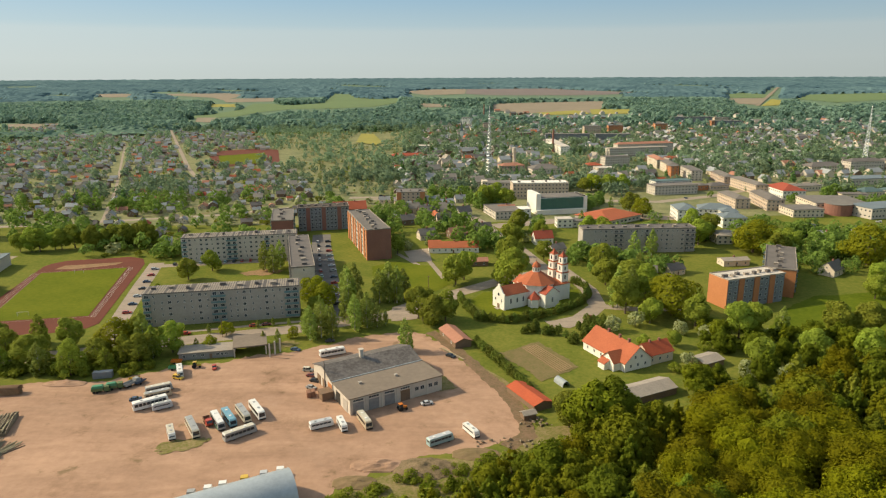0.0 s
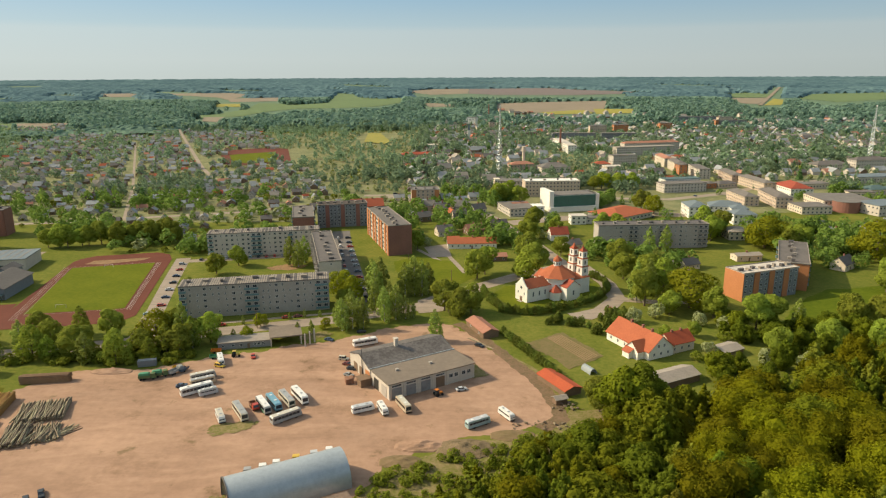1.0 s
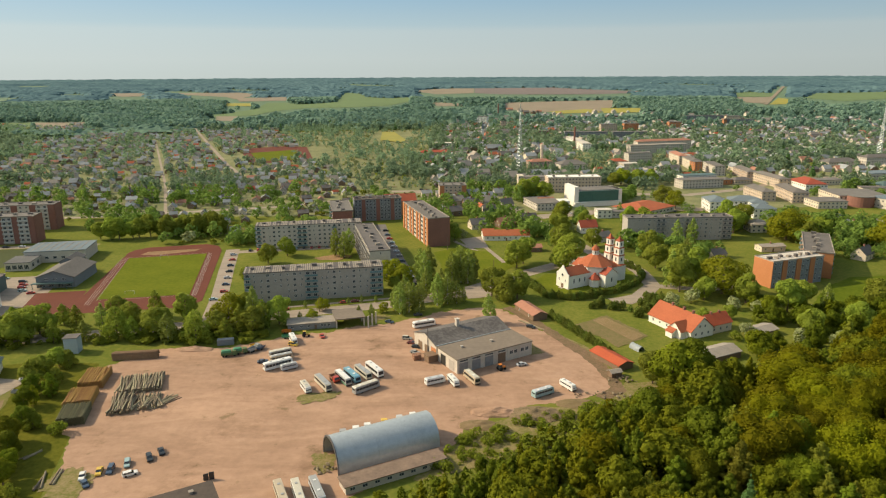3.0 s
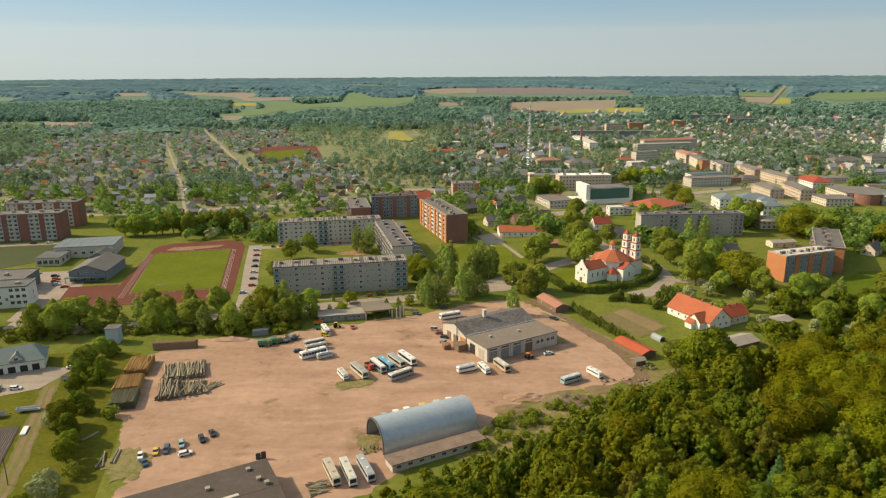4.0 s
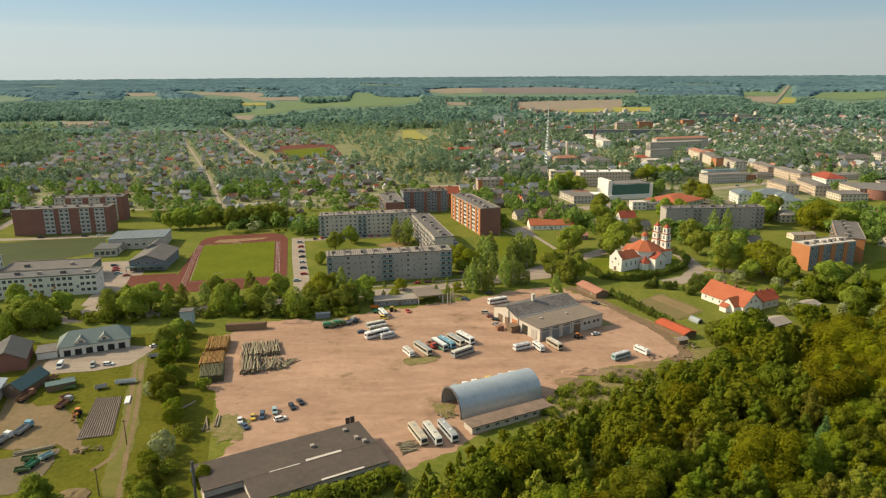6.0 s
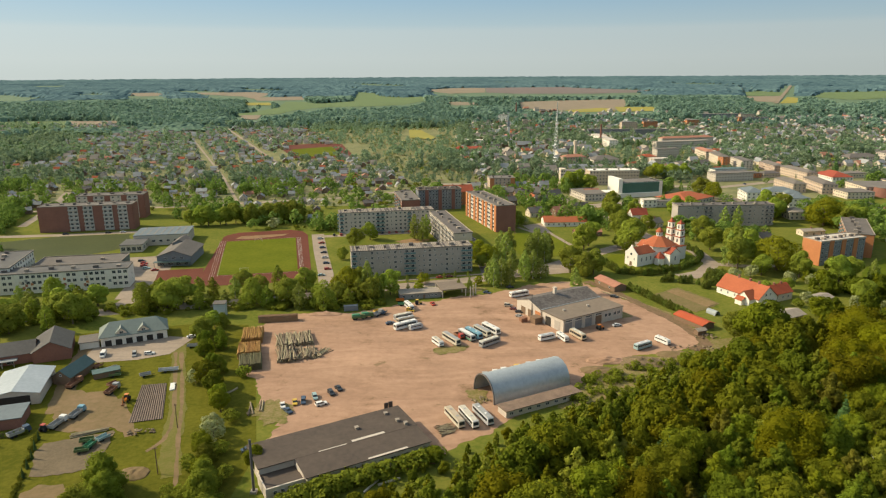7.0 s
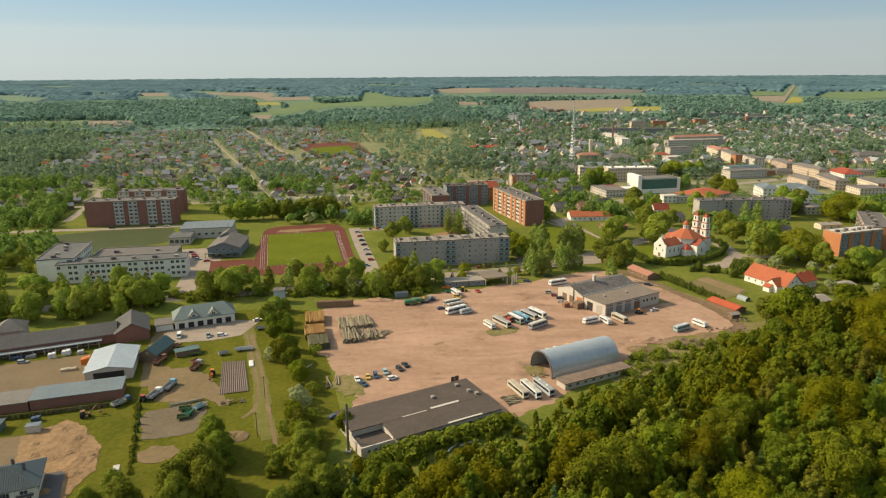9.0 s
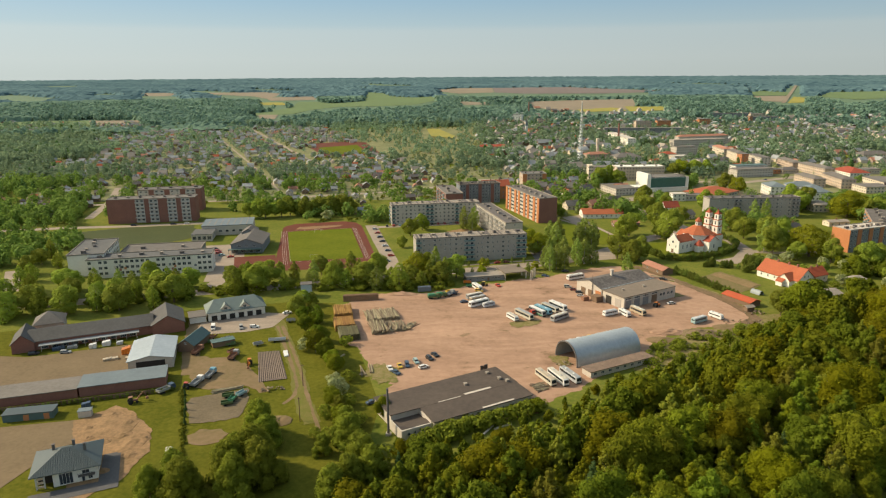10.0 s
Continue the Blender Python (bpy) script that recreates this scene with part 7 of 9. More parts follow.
for i, (hx, hy, hr, hh) in enumerate(((-243, 96, 3.2, 0.9), (-239, 105, 3.6, 1.0), (-232, 100, 3.0, 1.1), (-229, 92, 3.4, 0.9), (-234, 88, 2.6, 0.7), (-222, 80, 2.8, 0.8), (-226, 71, 2.4, 0.6), (-240, 90, 2.2, 0.8), (-221.5, 90, 2.2, 0.9))):
    heap("sand_heap", "low mound of orange building sand", hx, hy, hr, hr * 0.8, hh, SAND, 20 + i)
heap("earth_heap", "heap of brown earth on grass", -180, 101, 5, 4, 1.2, EARTH, 7)
for i, (cx, cy, lb, c, s) in enumerate([(-277, 166, "white bagged goods in a warehouse yard", "white", (3.0, 2, 2.4)), (-272.5, 169, "white bagged goods in a warehouse yard", "white", (3.4, 2.4, 2.4)), (-267, 170, "grey bagged goods in a warehouse yard", "silver", (2.6, 2, 1.8)), (-259.5, 160.0, "bright orange stacked crates in a warehouse yard", "orange", (3.6, 3, 3.0)), (-256, 163, "bright orange stacked crates in a warehouse yard", "orange", (3.0, 2, 2.0)), (-263, 153, "brown timber pallets in a warehouse yard", "beige", (6, 2, 1.2)), (-255, 155, "brown timber pallets in a warehouse yard", "beige", (5, 2, 1.0)), (-286, 166, "grey pallets beside a lean-to", "grey", (4, 2, 1.5)), (-291, 164, "dark stacked goods beside a lean-to", "darkblue", (5, 2, 1.7)), (-210.3, 82.0, "pale concrete slab lying in grass", "cream", (2.2, 5.5, 0.3)), (-106.8, 141.2, "dark steel grating standing on the sandy yard", "black", (3.2, 0.3, 2.8)), (-190.5, 158.5, "white sheeted crate beside a plot", "white", (2, 6, 0.7)), (-252, 112, "dark machine crate beside a fence", "darkblue", (3, 2, 2)), (-49.0, 227.0, "brown timber box by the workshop", "rust", (3.2, 3, 2.6))]):
    t = thing("crate_stack", lb, "goods", cx, cy, 18)
    sx, sy, sz = s
    nb = max(1, int(sx / 1.2))
    for k in range(nb):
        bm = boxes((-sx / 2 + sx * k / nb, -sy / 2, 0, -sx / 2 + sx * (k + 0.94) / nb, sy / 2, sz * (0.8 + 0.2 * ((k * 7) % 3) / 2)))
        bmesh.ops.bevel(bm, geom=bm.edges[:], offset=min(0.12, sz * 0.3), segments=1, affect="EDGES")
        part("crate", bm, PAINTS[c], t)


# ---- poles and fences ----
def pole_thing(x, y, h, lb="tall weathered timber utility pole", lean=0.0):
    t = thing("utility_pole", lb, "pole", x, y, group="utility poles")
    t.matrix_basis = pose(x, y, 0, 0, lean, 0)
    part("shaft", prism(7, 0.17, 0.12, 0, h), WOOD, t)
    part("crossarm", boxes((-0.8, -0.06, h - 0.6, 0.8, 0.06, h - 0.45)), WOOD, t)


for px_, py_, h in ((-172.5, 101, 9), (-177, 128, 9), (-63, 297, 9), (-100, 285, 9), (-140, 274, 9), (-190, 262, 9), (-25, 330, 9), (-8, 350, 9), (40, 384, 9), (66, 420, 9), (-10, 305, 8), (-35, 405, 9)):
    pole_thing(px_, py_, h)
for k in range(5):
    t = thing("cypress_bush", "narrow dark conifer beside a gravel lot", "shrub", *(((-219.6, 120.6), (-217.2, 114.5), (-215.1, 109.3), (-211.6, 99.0), (-213.4, 104.1))[k]), group="narrow conifers")
    bm = bmesh.new()
    for j in range(6):
        prism(7, 0.62 - 0.09 * j, 0.30 - 0.055 * j, 0.1 + 0.55 * j, 1.0 + 0.55 * j, turn=25.0 * j, bm=bm)
    part("foliage", bm, LEAF[4], t)
fence = thing("fence", "dark board fence of a warehouse plot", "fence", -312, 98.5, 16.5, kind="")
for k in range(38):
    part("board", boxes((k * 2.2, -0.05, 0, k * 2.2 + 2.1, 0.05, 1.7)), WOOD, fence)
goal = thing("goal", "white goal frame on a sports field", "goal", -208, 314, 12)
part("frame", boxes((-2.5, 0, 0, -2.38, 0.12, 2), (2.38, 0, 0, 2.5, 0.12, 2), (-2.5, 0, 2, 2.5, 0.12, 2.12)), FRAME, goal)
copy_thing(goal, pose(-219, 388, 0, 0, 0, 12))
# ---- trees ----
def leaf_shell(rn, lobes, n, size, flat=0.42):
    """Small leaf sprays over the outsides of the lobes; returns vertices and faces."""
    rng = np.random.default_rng(rn.randrange(1 << 30))
    C, R, Q = np.array([c for c, _, _ in lobes]), np.array([r for _, r, _ in lobes]), np.array([q for _, _, q in lobes])
    P, N = np.empty((0, 3)), np.empty((0, 3))
    while len(P) < n:
        k = rng.choice(len(R), 3 * n + 40, p=R ** 2 / (R ** 2).sum())
        d = rng.normal(0, 1, (len(k), 3)) + (0, 0, 0.25)
        d /= np.linalg.norm(d, axis=1, keepdims=True) + 1e-9
        p = C[k] + d * np.stack([R[k], R[k], R[k] * Q[k]], 1) * rng.uniform(0.80, 1.06, (len(k), 1))
        e = (p[:, None] - C[None]) / np.stack([R, R, R * Q], 1)[None]
        ok = (np.linalg.norm(e, axis=2) >= 0.72).all(1)
        P, N = np.concatenate([P, p[ok]]), np.concatenate([N, d[ok]])
    P, N = P[:n], N[:n]
    N = N + np.stack([rng.uniform(-1, 1, n), rng.uniform(-1, 1, n), rng.uniform(-0.6, 1, n)], 1) * flat
    N /= np.linalg.norm(N, axis=1, keepdims=True)
    T = np.cross(N, rng.normal(0, 1, (n, 3)))
    T /= np.linalg.norm(T, axis=1, keepdims=True) + 1e-9
    B = np.cross(N, T)
    S = size * rng.uniform(0.6, 1.35, (n, 1))
    V = np.stack([P + T * S * 0.52 - B * S * 0.32, P + B * S * 0.62 + N * S * 0.14, P - T * S * 0.5 - B * S * 0.30], 1).reshape(-1, 3)
    return V, np.arange(3 * n).reshape(-1, 3)


ICO = bmesh.new()
bmesh.ops.create_icosphere(ICO, subdivisions=1, radius=1.0)
ICO_V, ICO_F = np.array([tuple(v.co) for v in ICO.verts]), np.array([[v.index for v in f.verts] for f in ICO.faces])
ICO.free()


def leafy_crown(rn, lobes, n, size, flat=0.5):
    """Dense inner clumps, and small leaf sprays all over them."""
    V, Fc = leaf_shell(rn, lobes, n, size, flat)
    vs, fs, k = [V], [Fc], len(V)
    for (cx, cy, cz), r, q in lobes:
        vs.append(ICO_V * np.array([r, r, r * q]) * 0.80 * np.array([[rn.uniform(0.88, 1.12)] for _ in ICO_V]) + np.array([cx, cy, cz]))
        fs.append(ICO_F + k)
        k += len(ICO_V)
    return np.concatenate(vs), np.concatenate(fs)


def round_lobes(rn, h, r, bare=0.10, n=10):
    lobes = [((0, 0, h * (bare + (1 - bare) * 0.52)), r * 0.72, (1 - bare) * h * 0.46 / (r * 0.72))]
    for i in range(n):
        a = 2 * math.pi * i / n + rn.uniform(-0.4, 0.4)
        z = h * (bare + (1 - bare) * rn.uniform(0.18, 0.82))
        q = r * rn.uniform(0.45, 0.68)
        lobes.append(((q * math.cos(a), q * math.sin(a), z), r * rn.uniform(0.34, 0.52), rn.uniform(0.8, 1.1)))
    lobes.append(((rn.uniform(-0.2, 0.2) * r, rn.uniform(-0.2, 0.2) * r, h * 0.88), r * 0.42, 0.9))
    return lobes


def bushy_lobes(rn, h, r):
    """Broad crown that reaches the ground, built of many uneven billows."""
    lobes = [((0, 0, h * 0.45), r * 0.70, h * 0.42 / (r * 0.70))]
    for i in range(20):
        a, u = i * 2.4 + rn.uniform(-0.4, 0.4), i / 19
        q = r * (0.80 - 0.62 * u ** 1.6) * rn.uniform(0.8, 1.1)
        lobes.append(((q * math.cos(a), q * math.sin(a), h * (0.10 + 0.80 * u)), r * rn.uniform(0.28, 0.42), rn.uniform(0.8, 1.2)))
    return lobes


def ovoid_lobes(rn, h, r, bare=0.05):
    """Upright crown with a rounded point, its outline broken by many small tufts."""
    lobes = [((0, 0, h * 0.36), r * 0.62, h * 0.27 / (r * 0.62)), ((0, 0, h * 0.64), r * 0.40, h * 0.24 / (r * 0.40))]
    for i in range(30):
        u = (i + rn.uniform(0.1, 0.9)) / 30
        w = r * ((0.76 + 0.24 * u / 0.36) if u < 0.36 else max(0.05, 1 - ((u - 0.36) / 0.64) ** 2.1))
        q = r * rn.uniform(0.22, 0.36) * (0.5 + 0.5 * w / r)
        a, d = i * 2.4 + rn.uniform(-0.5, 0.5), max(0.0, w - q * 0.8) * rn.uniform(0.85, 1.1)
        lobes.append(((d * math.cos(a), d * math.sin(a), h * (bare + (0.95 - bare) * u)), q, rn.uniform(1.0, 1.5)))
    return lobes


def cone_lobes(rn, h, r):
    return [((rn.uniform(-0.1, 0.1) * r, rn.uniform(-0.1, 0.1) * r, h * (0.10 + 0.86 * i / 10)), max(0.25, r * (1.0 - 0.92 * i / 10)), 0.7) for i in range(11)]


def trunk_bm(rn, h, r0, limbs=4, reach=2.0):
    bm = prism(7, r0, r0 * 0.35, 0, h * 0.75)
    for i in range(limbs):
        a, z = 6.28 * i / limbs + rn.uniform(-0.4, 0.4), h * rn.uniform(0.28, 0.5)
        p, q = Vector((0, 0, z)), Vector((math.cos(a) * reach, math.sin(a) * reach, z + h * 0.22))
        d = (q - p).normalized()
        s = d.orthogonal().normalized()
        t = d.cross(s)
        lo = [bm.verts.new(p + (s * math.cos(w) + t * math.sin(w)) * r0 * 0.45) for w in (0, 2.1, 4.2)]
        hi = [bm.verts.new(q + (s * math.cos(w) + t * math.sin(w)) * r0 * 0.15) for w in (0, 2.1, 4.2)]
        for j in range(3):
            bm.faces.new((lo[j], lo[(j + 1) % 3], hi[(j + 1) % 3], hi[j]))
    return bm


BLOSSOM = mat("white_blossom", (0.36, 0.365, 0.19), (0.20, 0.24, 0.07), big=0.4, fine=1.5, rough=0.7, trans=0.2)
BIRCHBARK = mat("birch_bark", (0.55, 0.53, 0.48), (0.2, 0.19, 0.17), big=1.5, fine=6)
KINDS = {  # lobes, height, radius, sprays, size, leaves, trunk radius, words
    "maple": (round_lobes, 11.0, 4.8, 2450, 0.70, LEAF[0], 0.28, "leafy green maple tree with a rounded crown"),
    "aspen": (ovoid_lobes, 13.0, 3.0, 1800, 0.52, LEAF[10], 0.22, "upright yellow-green aspen tree with a dense crown"),
    "ash": (ovoid_lobes, 13.0, 3.5, 2000, 0.56, LEAF[11], 0.25, "upright deep green ash tree with a dense crown"),
    "birch": (ovoid_lobes, 13.0, 3.0, 1500, 0.55, LEAF[1], 0.2, "tall slender birch tree in fresh leaf"),
    "linden": (round_lobes, 12.0, 4.6, 2450, 0.69, LEAF[2], 0.3, "dark green linden tree with a dense crown"),
    "alder": (bushy_lobes, 12.0, 5.0, 2700, 0.66, LEAF[14], 0.3, "bushy green alder tree, leafy to the ground"),
    "oak": (round_lobes, 14.0, 7.0, 3600, 0.70, LEAF[3], 0.45, "broad yellow-green oak tree"),
    "spruce": (cone_lobes, 13.0, 2.8, 1100, 0.75, LEAF[4], 0.22, "dark pointed spruce tree"),
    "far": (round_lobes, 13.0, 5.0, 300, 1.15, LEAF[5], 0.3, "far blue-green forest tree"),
    "thuja": (ovoid_lobes, 4.2, 1.3, 430, 0.42, LEAF[13], 0.1, "clipped olive-green conifer in a hedge row"),
    "shrub": (round_lobes, 3.4, 2.3, 460, 0.5, LEAF[14], 0.1, "low leafy green shrub in grass"),
    "blossom": (round_lobes, 6.0, 3.2, 800, 0.55, BLOSSOM, 0.15, "small fruit tree in white blossom"),
}
BANK = {}
FINE = {}  # the same trees with smaller, denser leaves, for the wood that the camera passes nearest
for kind, n, size in (("aspen", 2300, 0.38), ("ash", 2600, 0.40), ("birch", 2100, 0.38), ("maple", 3300, 0.43), ("linden", 3300, 0.43), ("oak", 4600, 0.46), ("alder", 3400, 0.46), ("spruce", 1900, 0.42)):
    fn, h, r, _, _, m, _, _ = KINDS[kind]
    for v in range(3):
        rn = random.Random(300 + v * 17 + len(kind))
        vs, fs = leafy_crown(rn, fn(rn, h, r) if fn is not round_lobes else fn(rn, h, r, n=22), n, size)
        FINE[kind, v] = bpy.data.meshes.new("crown")
        FINE[kind, v].from_pydata(vs.tolist(), [], fs.tolist())
        FINE[kind, v].materials.append(m)
for kind, (fn, h, r, n, size, m, tr, words) in KINDS.items():
    for v in range(3):
        rn = random.Random(100 + v * 17 + len(kind))
        lobes = fn(rn, h, r)
        vs, fs = leaf_shell(rn, lobes, n, size)
        me = bpy.data.meshes.new("crown")
        me.from_pydata(vs.tolist(), [], fs.tolist())
        me.materials.append(m)
        tb = bpy.data.meshes.new("trunk")
        bm = trunk_bm(rn, h, tr, 4, r * 0.5)
        bm.to_mesh(tb)
        bm.free()
        tb.materials.append(BIRCHBARK if kind == "birch" else BARK)
        lv, lf = leaf_shell(random.Random(v + 5), lobes, int(n * 0.4), size * 1.3) if h < 7 else leafy_crown(random.Random(v + 5), lobes, int(n * 0.45), size * 0.98)
        fv, ff = leaf_shell(random.Random(v + 9), lobes, 130, size * 2.7 if h > 5 else size * 2)
        gv, gf = leaf_shell(random.Random(v + 11), lobes, 64, size * 3.6 if h > 5 else size * 2)
        kv, kf = leaf_shell(random.Random(v + 13), lobes, 34, size * 4.6 if h > 5 else size * 2)
        BANK[kind, v] = (me, tb, h, words, (np.array(lv), np.array(lf)), (np.array(fv), np.array(ff)), (np.array(gv), np.array(gf)), (np.array(kv), np.array(kf)))


def tree(kind, x, y, h=None, seed=0, group="", wide=1.0, fine=False):
    v = (int(abs(x) * 7 + abs(y) * 3) + seed) % 3
    me, tb, h0, words = BANK[kind, v][:4]
    s = (h or h0) / h0
    me = FINE[kind, v] if fine else me
    t = thing({"shrub": "shrub", "ash": "ash_tree", "thuja": "hedge_conifer", "blossom": "fruit_tree"}.get(kind, kind + "_tree"), words, "shrub" if kind in ("shrub", "thuja") else "tree", x, y, group=group or kind + " trees")
    t.matrix_basis = pose(x, y, far_rise(x, y), 0, 0, (x * 37 + y * 91) % 360) @ Matrix.Diagonal((s * wide, s * wide, s, 1))
    for nm, mesh in (("trunk", tb), ("crown", me))[1 if kind in ("thuja", "shrub") else 0:]:
        o = new(nm, mesh)
        o.parent = t
        # beyond y 200 crowns swap to paler leaves, distance haze in the colour
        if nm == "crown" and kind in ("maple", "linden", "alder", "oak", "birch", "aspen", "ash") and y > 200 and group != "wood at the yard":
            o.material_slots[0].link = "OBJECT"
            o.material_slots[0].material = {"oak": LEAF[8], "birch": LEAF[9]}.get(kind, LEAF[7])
    return t


def woods(name, spots, label, level=4, leaf=None):
    """Many trees joined into one piece; level 4 has middling crowns, 5 coarse ones. Spots: kind, x, y, height."""
    by = {}
    rn = random.Random(3)
    for kind, x, y, h in spots:
        v = rn.randrange(3)
        vs, fs = BANK[kind, v][level]
        s, a = h / BANK[kind, v][2], rn.uniform(0, 6.28)
        c, q, w = math.cos(a), math.sin(a), s * rn.uniform(0.85, 1.2)
        out = np.empty_like(vs)
        out[:, 0], out[:, 1], out[:, 2] = x + w * (c * vs[:, 0] - q * vs[:, 1]), y + w * (q * vs[:, 0] + c * vs[:, 1]), far_rise(x, y) - 0.1 * h + s * vs[:, 2]
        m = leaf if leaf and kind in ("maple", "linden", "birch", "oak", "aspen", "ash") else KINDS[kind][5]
        by.setdefault(m.name, []).append((out, fs, m))
    for key, rows in by.items():
        n, V, Fc = 0, [], []
        for vs, fs, m in rows:
            V.append(vs), Fc.append(fs + n)
            n += len(vs)
        V, Fc = np.concatenate(V), np.concatenate(Fc)
        me = bpy.data.meshes.new(name)
        me.vertices.add(len(V)), me.vertices.foreach_set("co", V.astype(np.float32).ravel())
        me.loops.add(Fc.size), me.loops.foreach_set("vertex_index", Fc.astype(np.int32).ravel())
        me.polygons.add(len(Fc)), me.polygons.foreach_set("loop_start", np.arange(0, Fc.size, 3, dtype=np.int32))
        me.update(calc_edges=True)
        me.materials.append(rows[0][2])
        tagged(new(name, me), label, "trees", kind="stuff")


def pick(rn, table):
    return rn.choices([k for k, _ in table], [w for _, w in table])[0]


